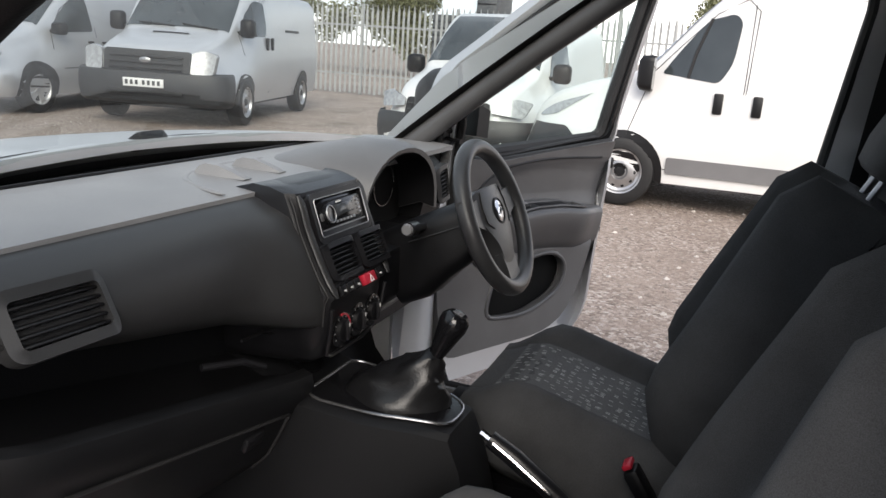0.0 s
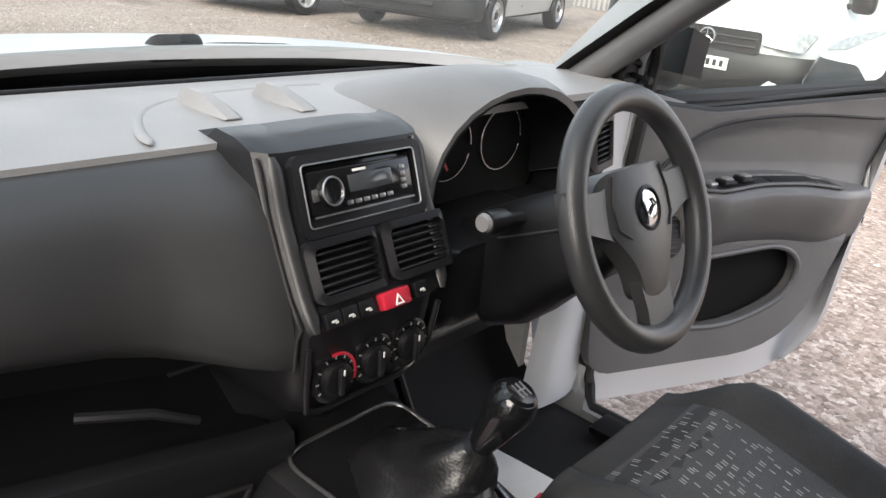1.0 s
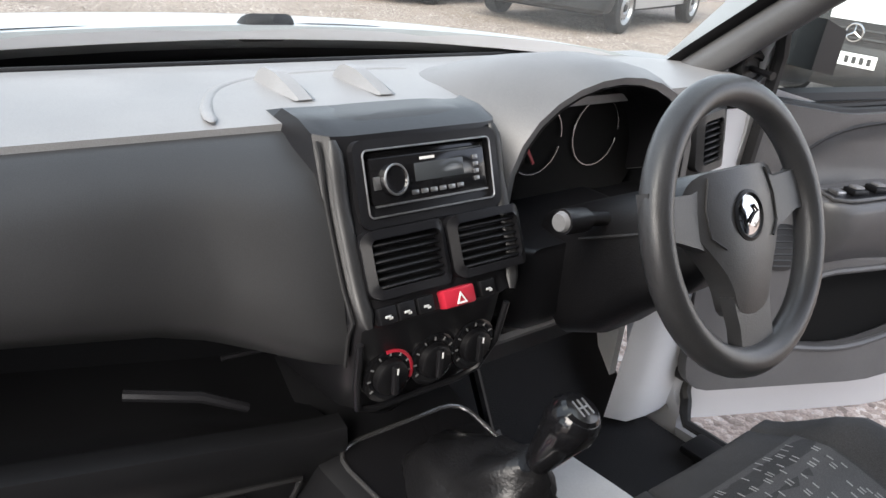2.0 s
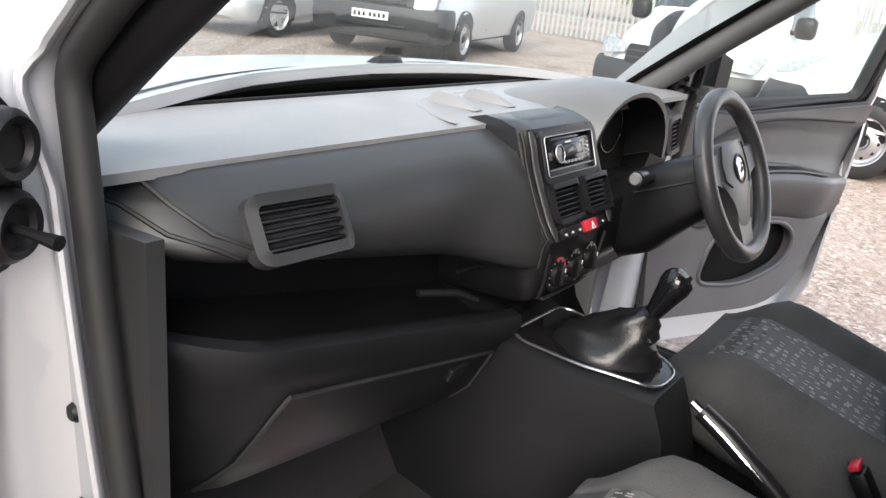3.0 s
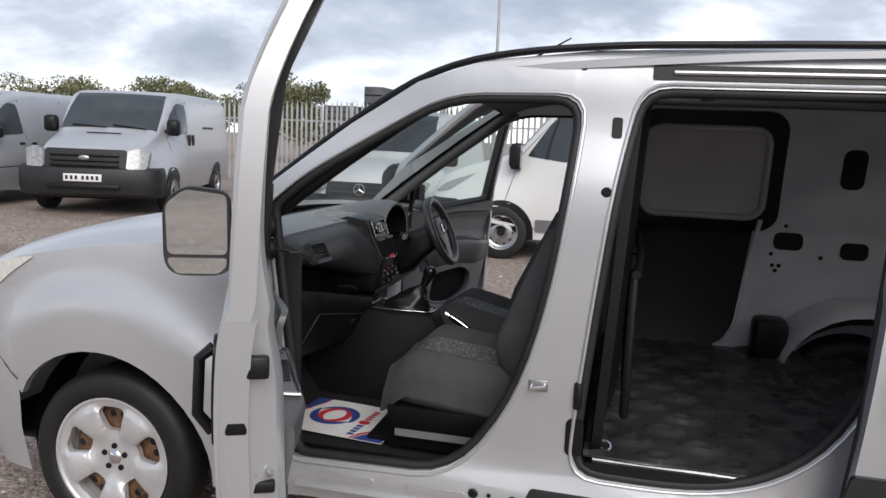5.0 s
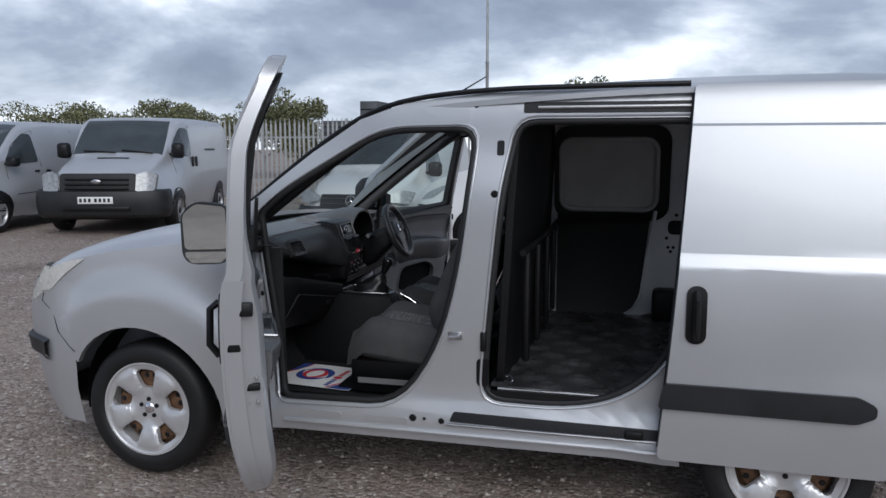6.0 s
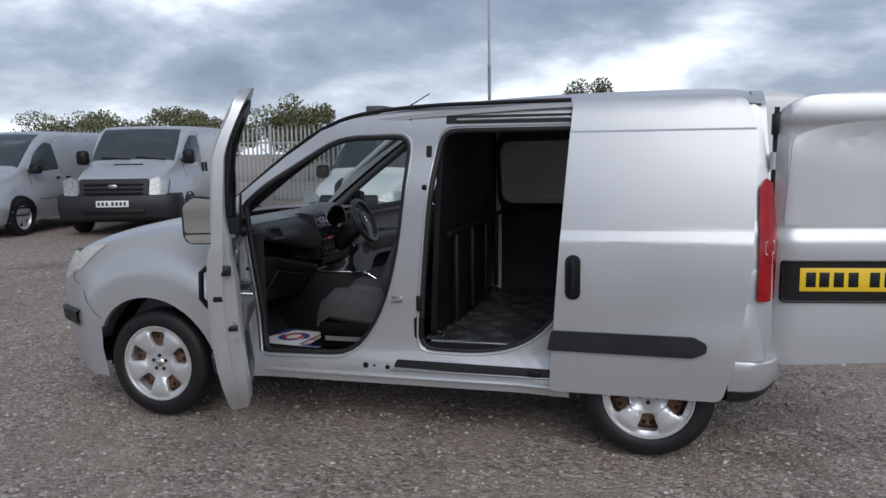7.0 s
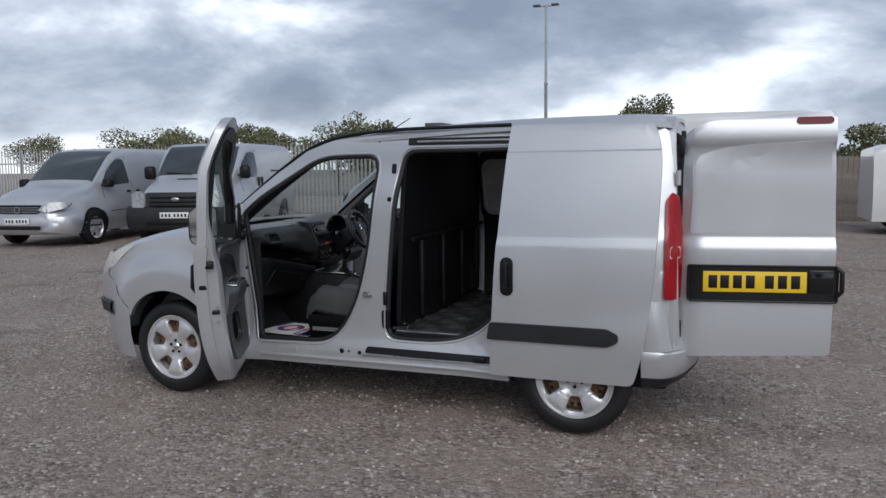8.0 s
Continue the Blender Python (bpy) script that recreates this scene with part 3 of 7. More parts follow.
# ribbed tray in the middle of the dash top
tray = bmesh.new()
tp = ((0.0, 0.555, -0.185), (0.15, 0.50, -0.168), (0.3, 0.43, -0.128), (0.42, 0.390, -0.075), (0.55, 0.370, -0.01), (0.8, 0.362, 0.10), (1.0, 0.37, 0.19))
add_tube(tray, [(spline([(t, x) for t, x, _ in tp], k), spline([(t, y) for t, _, y in tp], k), 1.1225) for k in steps(0, 1, 30)], [0.002] + [0.0065] * 29 + [0.002], 10, flat=0.5)
part("tray_rim", tray, DASH_TOP_SHEEN, van)
for y in (-0.055, 0.055):
    part("tray_rib", loft([[Vector((x, y - 0.016 * s, 1.124)), Vector((x, y - 0.010 * s, 1.124 + h)), Vector((x, y + 0.010 * s, 1.124 + h)), Vector((x, y + 0.016 * s, 1.124))] for x, h, s in ((0.392, 0.002, 0.5), (0.402, 0.014, 0.6), (0.418, 0.020, 0.7), (0.445, 0.019, 0.8), (0.475, 0.011, 0.85), (0.505, 0.001, 0.8))]), DASH_TOP_SHEEN, van)
part("scuttle_seal", tube([screen_pt(y, 0.02, 0.012) for y in steps(-0.79, 0.79, 20)], 0.018, 8), SEAL, van)
part("demister_grille", box((0.262, 0.0, 1.116), (0.022, 1.2, 0.008), 0.003, pose(0, 0, 0, 0, -16, 0)), BLACK, van)


def low_ring(y):
    """Open shelf with its lip, and the glovebox under it."""
    r = dash_rise(y)
    e = max(0.0, (-y - 0.62) / 0.16)
    k = 0.12 * e * e
    pts = [(0.20, 0.95), (0.50, 0.885 + r), (0.485, 0.80 + r), (0.57, 0.775 + r), (0.625, 0.785 + r), (0.648, 0.805 + r), (0.668, 0.798 + r), (0.672, 0.775 + r), (0.655, 0.745 + r), (0.635, 0.70 + 0.9 * r), (0.605, 0.64 + 0.75 * r), (0.565, 0.60 + 0.6 * r), (0.45, 0.58 + 0.4 * r), (0.20, 0.62)]
    return [Vector((x - k, y, z)) for x, z in pts]


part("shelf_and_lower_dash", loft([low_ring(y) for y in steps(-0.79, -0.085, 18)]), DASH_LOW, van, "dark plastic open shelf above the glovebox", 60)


def face_of(ring, y, at, out=0.0):
    """A point on the lower dash between two of its profile points."""
    p = ring(y)
    i = int(at)
    q = p[i].lerp(p[i + 1], at - i)
    return q + Vector((out, 0, out * 0.2))


gap = bmesh.new()
loop = [face_of(low_ring, y, 8.4, 0.002) for y in steps(-0.60, -0.13, 12)] + [face_of(low_ring, -0.13, a, 0.002) for a in steps(8.5, 10.9, 5)]
add_tube(gap, [face_of(low_ring, -0.60 - 0.03 * (a - 8.4), a, 0.002) for a in steps(10.9, 8.5, 5)] + loop, 0.0035, 6)
part("glovebox_gap", gap, SEAL, van)
latch = face_of(low_ring, -0.22, 9.0, 0.004)
part("glovebox_latch", box(latch, (0.012, 0.05, 0.028), 0.005, pose(0, 0, 0, 0, 18, 0)), PANEL, van)
part("shelf_strut", tube([(0.60, -0.30, 0.875), (0.63, -0.235, 0.868), (0.64, -0.19, 0.845)], [0.006, 0.006, 0.005], 8), PANEL, van)
part("shelf_cable", tube([(0.60, -0.20, 0.885), (0.60, -0.14, 0.882), (0.60, -0.09, 0.862)], 0.003, 6), PANEL, van)


def vent(name, centre, w, h, turn_m, rows, cols, frame_w, parent, rim=DASH):
    """Air vent: a rounded frame round a dark box with thin slats; local x across, y up, z out."""
    g = new(name)
    g.parent = parent
    g.matrix_local = Matrix.Translation(centre) @ turn_m
    part("vent_frame", sheet(rrect(-w / 2 - frame_w, -h / 2 - frame_w, w / 2 + frame_w, h / 2 + frame_w, frame_w * 1.4), [rrect(-w / 2, -h / 2, w / 2, h / 2, 0.008)], (), (), lambda u, v, d: Vector((u, v, 0.012 - d - 0.006 * max(0, abs(u) - w / 2) / frame_w)), 0.018), rim, g)
    part("vent_back", box((0, 0, -0.022), (w, h, 0.006)), BLACK, g)
    for i in range(rows):
        y = -h / 2 + h * (i + 0.5) / rows
        part("slat", box((0, y, 0.001), (w, h / rows * 0.34, 0.016), 0.0015, pose(0, 0, 0, 18), 1), BLACK, g)
    for i in range(cols):
        x = -w / 2 + w * (i + 0.5) / cols
        part("vane", box((x, 0, -0.012), (0.003, h, 0.012)), BLACK, g)
    return g


FACE = Matrix(((0, 0, 1, 0), (1, 0, 0, 0), (0, 1, 0, 0), (0, 0, 0, 1)))  # local x -> y, y -> z, z -> x
vent("side_vent", (0.632, -0.582, 1.050), 0.124, 0.056, FACE @ pose(0, 0, 0, -30, 0, -2), 5, 9, 0.014, van)

# centre stack
def stack_ring(z, x, y0, y1):
    b = 0.018
    return [Vector((0.49 if z > 1.1 else 0.42, y0, z - 0.02)), Vector((x - 0.05, y0 - 0.004, min(z, 1.106))), Vector((x - b, y0, z)), Vector((x - 0.004, y0 + 0.012, z)), Vector((x, y0 + 0.03, z)), Vector((x, y1 - 0.03, z)), Vector((x - 0.004, y1 - 0.012, z)), Vector((x - b, y1, z)), Vector((x - 0.05, y1 + 0.004, min(z, 1.106))), Vector((0.49 if z > 1.1 else 0.42, y1, z - 0.02))]


part("console_panel", loft([stack_ring(*s) for s in STACK]), PANEL, van, "satin black centre console with radio and vents", 35)
def smooth_hood(a, b, x):
    t = min(max((x - a) / (b - a), 0.0), 1.0)
    return t * t


part("stack_hood", sheet(rrect(0.562, -0.111, 0.624, 0.122, 0.012), (), steps(0.56, 0.63, 6), steps(-0.12, 0.13, 12), lambda u, v, d: Vector((u, v, 1.1330 - 0.012 * smooth_hood(0.60, 0.626, u) - 0.010 * (abs(v - 0.005) / 0.119) ** 4 - 0.06 * max(0, 0.56 - u) - d)), 0.010), DASH, van, "", 60)
part("pad_joint", tube([(stack_x(z) - 0.009, -0.1150, z) for z in steps(1.118, 0.905, 16)], 0.0022, 6), SEAL, van)
for y_, top_ in ((-0.103, 1.12), (0.103, 1.12)):
    part("console_edge", tube([(stack_x(z) + 0.001, y_ - (0.016 * smooth01(1.0, 0.95, z) if y_ > 0 else 0), z) for z in steps(top_, 0.955, 14)], [0.004] + [0.0085] * 13 + [0.004], 10, flat=0.5), DASH, van)


# radio in its recess
RADIO = FACE @ pose(0, 0, 0, -20, 0, 0)
radio = thing("car_radio", "black single-slot car radio with a silver volume knob", "car radio", m=Matrix.Translation((stack_x(1.080) + 0.002, 0.005, 1.077)) @ RADIO @ Matrix.Diagonal((0.86, 0.95, 1, 1)))
part("surround", sheet(rrect(-0.108, -0.046, 0.108, 0.046, 0.012), [rrect(-0.096, -0.035, 0.096, 0.035, 0.006)], (), (), lambda u, v, d: Vector((u, v, 0.006 - d)), 0.012), PANEL, radio)
part("chrome_edge", tube([Vector((u, v, 0.007)) for u, v in rrect(-0.096, -0.035, 0.096, 0.035, 0.006)], 0.0011, 6, True), STEEL, radio)
part("casing", box((0, 0, -0.006), (0.190, 0.068, 0.010), 0.002), GLOSSB, radio)
part("faceplate", box((0, 0.002, 0.001), (0.176, 0.050, 0.010), 0.004), GLOSSB, radio, "glossy black faceplate")
part("display", box((0.012, 0.006, 0.0065), (0.075, 0.020, 0.002), 0.001), mat("display", (0.05, 0.055, 0.06), 0.15), radio)
part("volume_knob", lathe([(0.017, 0.004), (0.017, 0.012), (0.0145, 0.014), (0.013, 0.0125), (0.0, 0.0115)], 28, pose(-0.060, 0.002, 0.002)), GLOSSB, radio)
part("knob_ring", tube([(-0.060 + 0.0158 * math.cos(a), 0.002 + 0.0158 * math.sin(a), 0.0155) for a in steps(0, 2 * math.pi * 27 / 28, 27)], 0.0013, 6, True), STEEL, radio)
part("faceplate_edge", tube([(x_, -0.024, 0.006) for x_ in (-0.086, -0.04, 0.04, 0.086)], 0.0014, 6), STEEL, radio)
part("side_key", box((-0.080, 0.0, 0.006), (0.010, 0.014, 0.003), 0.001), STEEL, radio)
for i in range(6):
    part("preset_key", box((-0.028 + 0.014 * i, -0.015, 0.0065), (0.010, 0.005, 0.002), 0.0008), STEEL, radio)
for i in range(4):
    part("side_button", box((0.070, -0.010 + 0.008 * i, 0.0065), (0.008, 0.005, 0.002), 0.0008), STEEL, radio)
part("maker_bar", box((-0.005, 0.0205, 0.0065), (0.022, 0.003, 0.001)), PLATEWHITE, radio)

for yc in (-0.045, 0.063):
    vent("centre_vent", (stack_x(1.008) + 0.004, yc, 1.006), 0.086, 0.050, FACE @ pose(0, 0, 0, -26, 0, 0), 6, 0, 0.009, van, PANEL)
# switch row with the hazard button
part("hazard_button", box((0.722, 0.006, 0.964), (0.014, 0.042, 0.020), 0.003, pose(0, 0, 0, 0, -28, 0)), REDBTN, van, "red hazard light button")
tri = [(-0.007, -0.005), (0.007, -0.005), (0.0, 0.007)]
part("hazard_triangle", sheet(tri, [[(-0.0042, -0.0035), (0.0042, -0.0035), (0.0, 0.0038)]], (), (), lambda u, v, d: Vector((0.7308 - 0.5 * v, 0.006 + u, 0.966 + 0.9 * v)) - d * Vector((1, 0, 0)), 0.001), PLATEWHITE, van)
for yc in (-0.083, -0.060, -0.036, 0.048):
    part("switch_blank", box((0.721, yc, 0.964), (0.010, 0.021, 0.018), 0.002, pose(0, 0, 0, 0, -28, 0)), BLACK, van)
    mk = bmesh.new()
    add_box(mk, (0.7275, yc - 0.002, 0.966), (0.0012, 0.006, 0.0022))
    add_box(mk, (0.7270, yc + 0.002, 0.9635), (0.0012, 0.004, 0.0022))
    part("switch_symbol", mk, PLATEWHITE, van)


# heater knobs
def knob(y, z, red):
    k = new("heater_knob")
    k.parent = van
    k.matrix_local = Matrix.Translation((stack_x(z) + 0.003, y, z)) @ FACE @ pose(0, 0, 0, -2, 0, 0)
    part("dial", lathe([(0.031, -0.004), (0.031, 0.001), (0.027, 0.0025), (0.024, 0.002), (0.0, 0.001)], 32), GLOSSB, k)
    part("grip", lathe([(0.0205, 0.001), (0.0195, 0.009), (0.017, 0.011), (0.0, 0.011)], 24), BLACK, k)
    part("grip_bar", box((0, 0, 0.013), (0.008, 0.034, 0.008), 0.003), PANEL, k)
    part("pointer", box((0, 0.012, 0.0172), (0.0022, 0.007, 0.0012), 0.0005), PLATEWHITE, k)
    ring = bmesh.new()
    for i in range(9):
        a = radians(210 - 30 * i)
        add_box(ring, (0.0255 * math.cos(a), 0.0255 * math.sin(a), 0.0028), (0.004, 0.0016, 0.001), 0, pose(0, 0, 0, 0, 0, math.degrees(a)))
    part("dial_marks", ring, GREYPANEL, k)
    if red:
        pts = [(0.0285 * math.cos(radians(a)), 0.0285 * math.sin(radians(a)), 0.002) for a in steps(100, -20, 12)]
        part("red_scale", tube(pts, 0.0022, 5), REDBTN, k)


knob(-0.068, 0.886, True)
knob(-0.010, 0.888, False)
knob(0.047, 0.890, False)
part("heater_panel_rim", tube([(0.716, -0.108, 0.935), (0.712, -0.106, 0.885), (0.700, -0.095, 0.846), (0.694, -0.07, 0.834), (0.694, 0.05, 0.834), (0.700, 0.072, 0.846), (0.712, 0.084, 0.885), (0.717, 0.088, 0.935)], 0.004, 8), PANEL, van)

# driver's side: cluster hood, instruments, lower dash
def hood_ring(x, top, w, drop):
    c = 0.335
    out = [Vector((x, c - w, 1.06 - drop))]
    for t in steps(180, 0, 14):
        out.append(Vector((x, c + w * math.cos(radians(t)), 1.06 - drop + (top - 1.06 + drop) * math.sin(radians(t)) ** 0.75)))
    return out + [Vector((x, c + w, 1.06 - drop))]


hood = bmesh.new()
add_loft(hood, [hood_ring(0.34, 1.120, 0.24, 0.02), hood_ring(0.42, 1.150, 0.235, 0.02), hood_ring(0.52, 1.172, 0.225, 0.03), hood_ring(0.60, 1.172, 0.205, 0.05), hood_ring(0.635, 1.160, 0.190, 0.06), hood_ring(0.632, 1.150, 0.178, 0.06), hood_ring(0.60, 1.150, 0.170, 0.05), hood_ring(0.545, 1.140, 0.160, 0.07)], False, False)
part("cluster_hood", hood, DASH_HOOD_SHEEN, van, "grey hood over the instruments with sky sheen in its colour", 30)
# black skin puts the recess's shade on the inside of the pale hood
part("cluster_shade_liner", loft([hood_ring(0.634, 1.1485, 0.1765, 0.058), hood_ring(0.60, 1.1465, 0.1665, 0.048), hood_ring(0.547, 1.1365, 0.1565, 0.068)], False, False), BLACK, van)
part("cluster_face", sheet(rrect(0.165, 0.955, 0.505, 1.145, 0.05), (), (), (), lambda u, v, d: Vector((0.548 - d, u, v)), 0.01), RECESS_SHADE, van)
for yc in (0.275, 0.40):
    part("dial_ring", tube([(0.551, yc + 0.05 * math.cos(a), 1.06 + 0.05 * math.sin(a)) for a in steps(0, 6.0, 24)], 0.0014, 6), CHROMEDARK, van)
part("dial_needle", box((0.553, 0.262, 1.045), (0.002, 0.004, 0.045), 0, pose(0, 0, 0, 35)), REDBTN, van)
part("cluster_lens_glint", box((0.553, 0.205, 1.03), (0.002, 0.028, 0.022), 0.002), GREYPANEL, van)
drv = bmesh.new()
def drv_ring(y):
    e = max(0.0, (y - 0.62) / 0.18)
    k = 0.10 * e * e
    pts = [(0.17, 1.085), (0.40, 1.118), (0.55, 1.110), (0.595, 1.075), (0.605, 1.02), (0.59, 0.95), (0.575, 0.90), (0.60, 0.85), (0.605, 0.80), (0.575, 0.74), (0.50, 0.70), (0.17, 0.80)]
    return [Vector((x - k, y, z)) for x, z in pts]
add_loft(drv, [drv_ring(y) for y in (0.10, 0.125, 0.15)])
add_loft(drv, [drv_ring(y) for y in steps(0.52, 0.80, 8)])
add_loft(drv, [[Vector((x, y, z)) for x, z in ((0.545, 0.968), (0.592, 0.962), (0.605, 0.945), (0.592, 0.86), (0.45, 0.86))] for y in steps(0.14, 0.53, 6)])
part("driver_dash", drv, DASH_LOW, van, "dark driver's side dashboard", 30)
vent("driver_vent", (0.612, 0.60, 1.045), 0.05, 0.07, FACE @ pose(0, 0, 0, -6, 0, 8), 7, 0, 0.012, van)
part("knee_panel", loft([[Vector((x, y, z)) for x, z in ((0.50, 0.88), (0.625, 0.86), (0.64, 0.83), (0.62, 0.775), (0.55, 0.735), (0.45, 0.72))] for y in steps(0.09, 0.78, 6)]), BLACK, van)
part("fuse_cover_edge", tube([(0.648, 0.10, 0.835), (0.652, 0.25, 0.838), (0.642, 0.45, 0.842)], 0.010, 8), TRIM, van)

# steering column and wheel
WC = Vector((0.868, 0.274, 1.052))
WM = Matrix.Translation(WC) @ Matrix(((0, math.sin(radians(-24)), math.cos(radians(24)), 0), (1, 0, 0, 0), (0, math.cos(radians(24)), math.sin(radians(24)), 0), (0, 0, 0, 1))) @ Matrix.Scale(0.90, 4)
steer = new("steering_wheel")
steer.parent = van
steer.matrix_local = WM
tagged(steer, "black plastic three-spoke steering wheel with a round badge")
part("wheel_rim", tube([(0.163 * math.cos(a), 0.163 * math.sin(a), 0.0) for a in steps(0, 2 * math.pi * 47 / 48, 47)], 0.0190, 16, True), RIM, steer)
hubp = rounded([(-0.112, 0.030), (-0.085, 0.070), (0.085, 0.070), (0.112, 0.030), (0.080, -0.012), (0.042, -0.062), (0.030, -0.112), (-0.030, -0.112), (-0.042, -0.062), (-0.080, -0.012)], 0.028)
part("airbag_cover", sheet(hubp, (), steps(-0.09, 0.09, 8), steps(-0.1, 0.07, 8), lambda u, v, d: Vector((u, v, 0.014 - 1.9 * (u * u + 0.5 * v * v) - d)), 0.032), RIM, steer, "satin dark grey airbag cover", 60)
for sg in (-1, 1):
    part("cover_seam", tube([(sg * x_, y_, 0.0158 - 1.9 * (x_ * x_ + 0.5 * y_ * y_)) for x_, y_ in ((0.062, 0.064), (0.074, 0.030), (0.072, -0.004), (0.052, -0.020))], 0.0016, 5), SEAL, steer)
for sg in (-1, 1):
    part("spoke", loft([[Vector((sg * x, y0, -0.012 + z)), Vector((sg * x, y0, 0.004 + z)), Vector((sg * x, y1, 0.004 + z)), Vector((sg * x, y1, -0.012 + z))] for x, y0, y1, z in ((0.05, -0.03, 0.058, -0.004), (0.09, -0.012, 0.050, -0.004), (0.13, 0.002, 0.052, -0.002), (0.172, 0.0, 0.062, 0.0))]), RIM, steer, "", 60)
part("lower_spoke", loft([[Vector((-w, y, -0.016)), Vector((-w, y, 0.003)), Vector((w, y, 0.003)), Vector((w, y, -0.016))] for w, y in ((0.04, -0.08), (0.034, -0.12), (0.036, -0.15), (0.044, -0.172))]), RIM, steer)
part("badge_ring", lathe([(0.031, 0.006), (0.031, 0.014), (0.027, 0.0155), (0.025, 0.013)], 30, pose(0, 0.012, 0)), BLACK, steer)
part("badge", lathe([(0.0, 0.0165), (0.02, 0.0155), (0.0262, 0.012)], 30, pose(0, 0.012, 0)), CHROME, steer, "round chrome badge")
part("badge_mark", tube([(-0.010, 0.004, 0.018), (0.0, 0.012, 0.0182), (0.010, 0.016, 0.018), (0.004, 0.024, 0.0175)], 0.0016, 5), BLACK, steer)
part("column_shroud", loft([[WM @ Vector((w * cx, h * cy + o, z)) for cx, cy in rrect(-1, -1, 1, 1, 0.5)] for z, w, h, o in ((-0.032, 0.052, 0.050, -0.006), (-0.055, 0.064, 0.064, -0.010), (-0.13, 0.072, 0.078, -0.022), (-0.20, 0.076, 0.092, -0.040), (-0.27, 0.070, 0.090, -0.045))]), BLACK, van, "black steering column shroud", 50)
part("shroud_split", tube([WM @ Vector((x_, 0.006, z_)) for x_, z_ in ((-0.076, -0.19), (-0.0735, -0.13), (-0.066, -0.06), (-0.054, -0.033))], 0.0022, 6), SEAL, van)
for sg in (-1, 1):
    st = [WM @ Vector((sg * x_, y_, -0.145)) for x_, y_ in ((0.06, 0.028), (0.10, 0.034), (0.112, 0.035), (0.150, 0.038))]
    part("column_stalk", tube(st, [0.008, 0.0085, 0.0145, 0.0150], 12), PANEL, van, "black indicator stalk")
    part("stalk_tip", tube([st[-1], st[-1] + Vector((0, sg * 0.006, 0))], [0.0125, 0.010], 12), GREYPANEL, van)
part("column_lower_cover", loft([[Vector((x_, y_, z_)) for y_, z_ in rounded([(0.115 + e, 0.975), (0.115 + e, 0.885 + e), (0.150 + e, 0.845 + e), (0.375 - e, 0.845 + e), (0.415 - e, 0.89 + e), (0.415 - e, 0.975)], 0.02)] for x_, e in ((0.52, 0.0), (0.645, 0.0), (0.675, 0.010), (0.690, 0.030))]), BLACK, van, "dark cover under the steering column", 50)
for y in (0.20, 0.31):
    pd = bmesh.new()
    add_tube(pd, [(0.38, y, 0.75), (0.46, y, 0.62), (0.52, y, 0.52)], 0.010, 8)
    add_box(pd, (0.525, y, 0.50), (0.02, 0.055, 0.07), 0.006, pose(0, 0, 0, 0, -35, 0))
    part("pedal", pd, BLACK, van)

# tunnel, gear lever and handbrake
tun = bmesh.new()
def tun_ring(x, top, w):
    return [Vector((x, s * w * k, z)) for s, k, z in ((-1, 1.25, 0.37), (-1, 1.12, 0.37 + (top - 0.37) * 0.7), (-1, 0.95, top - 0.01), (-1, 0.8, top), (1, 0.8, top), (1, 0.95, top - 0.01), (1, 1.12, 0.37 + (top - 0.37) * 0.7), (1, 1.25, 0.37))]
add_loft(tun, [tun_ring(0.40, 0.82, 0.095), tun_ring(0.56, 0.785, 0.108), tun_ring(0.66, 0.755, 0.118), tun_ring(0.78, 0.748, 0.112), tun_ring(0.87, 0.745, 0.092), tun_ring(0.925, 0.735, 0.070), tun_ring(0.950, 0.68, 0.070), tun_ring(0.99, 0.52, 0.085), tun_ring(1.45, 0.50, 0.085)])
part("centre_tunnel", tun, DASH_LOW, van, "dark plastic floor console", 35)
bez = rounded([(0.655, -0.096), (0.655, 0.096), (0.80, 0.088), (0.918, 0.048), (0.918, -0.048), (0.80, -0.088)], 0.035)
top_of = lambda u: spline(((0.56, 0.787), (0.66, 0.757), (0.78, 0.750), (0.87, 0.747), (0.93, 0.737)), u)
part("gear_bezel", tube([Vector((u, v, top_of(u) + 0.004)) for u, v in bez], 0.0030, 8, True), CHROMEDARK, van, "satin silver rim round the gear lever")
part("gear_bezel_plate", sheet(bez, (), steps(0.6, 0.92, 6), (), lambda u, v, d: Vector((u, v, top_of(u) + 0.004 - d)), 0.004), GLOSSB, van)
boot = []
for t, (cx, rx_, ry_, z) in zip(steps(0, 1, 9), ((0.79, 0.120, 0.084, 0.748), (0.792, 0.114, 0.080, 0.764), (0.796, 0.102, 0.072, 0.774), (0.806, 0.094, 0.068, 0.786), (0.814, 0.076, 0.058, 0.794), (0.824, 0.070, 0.054, 0.805), (0.832, 0.054, 0.044, 0.815), (0.840, 0.048, 0.038, 0.826), (0.850, 0.030, 0.026, 0.836), (0.858, 0.020, 0.019, 0.848))):
    boot.append([Vector((cx + 0.86 * rx_ * math.cos(a) * (1 + 0.07 * math.sin(5 * a + 9 * t)), 0.005 + 0.86 * ry_ * math.sin(a) * (1 + 0.09 * math.cos(4 * a - 7 * t)), z + 0.006 * math.sin(3 * a + 8 * t))) for a in (2 * math.pi * k / 28 for k in range(28))])
part("gear_boot", loft(boot), mat("black_leatherette", (0.010, 0.010, 0.011), 0.34, 0, 0.2, 20, 0.15, 300, 0.3, 250), van, "creased black gear lever gaiter", 60)
part("gear_lever", tube([(0.845, 0.005, 0.79), (0.872, 0.010, 0.85)], 0.009, 10), BLACK, van)
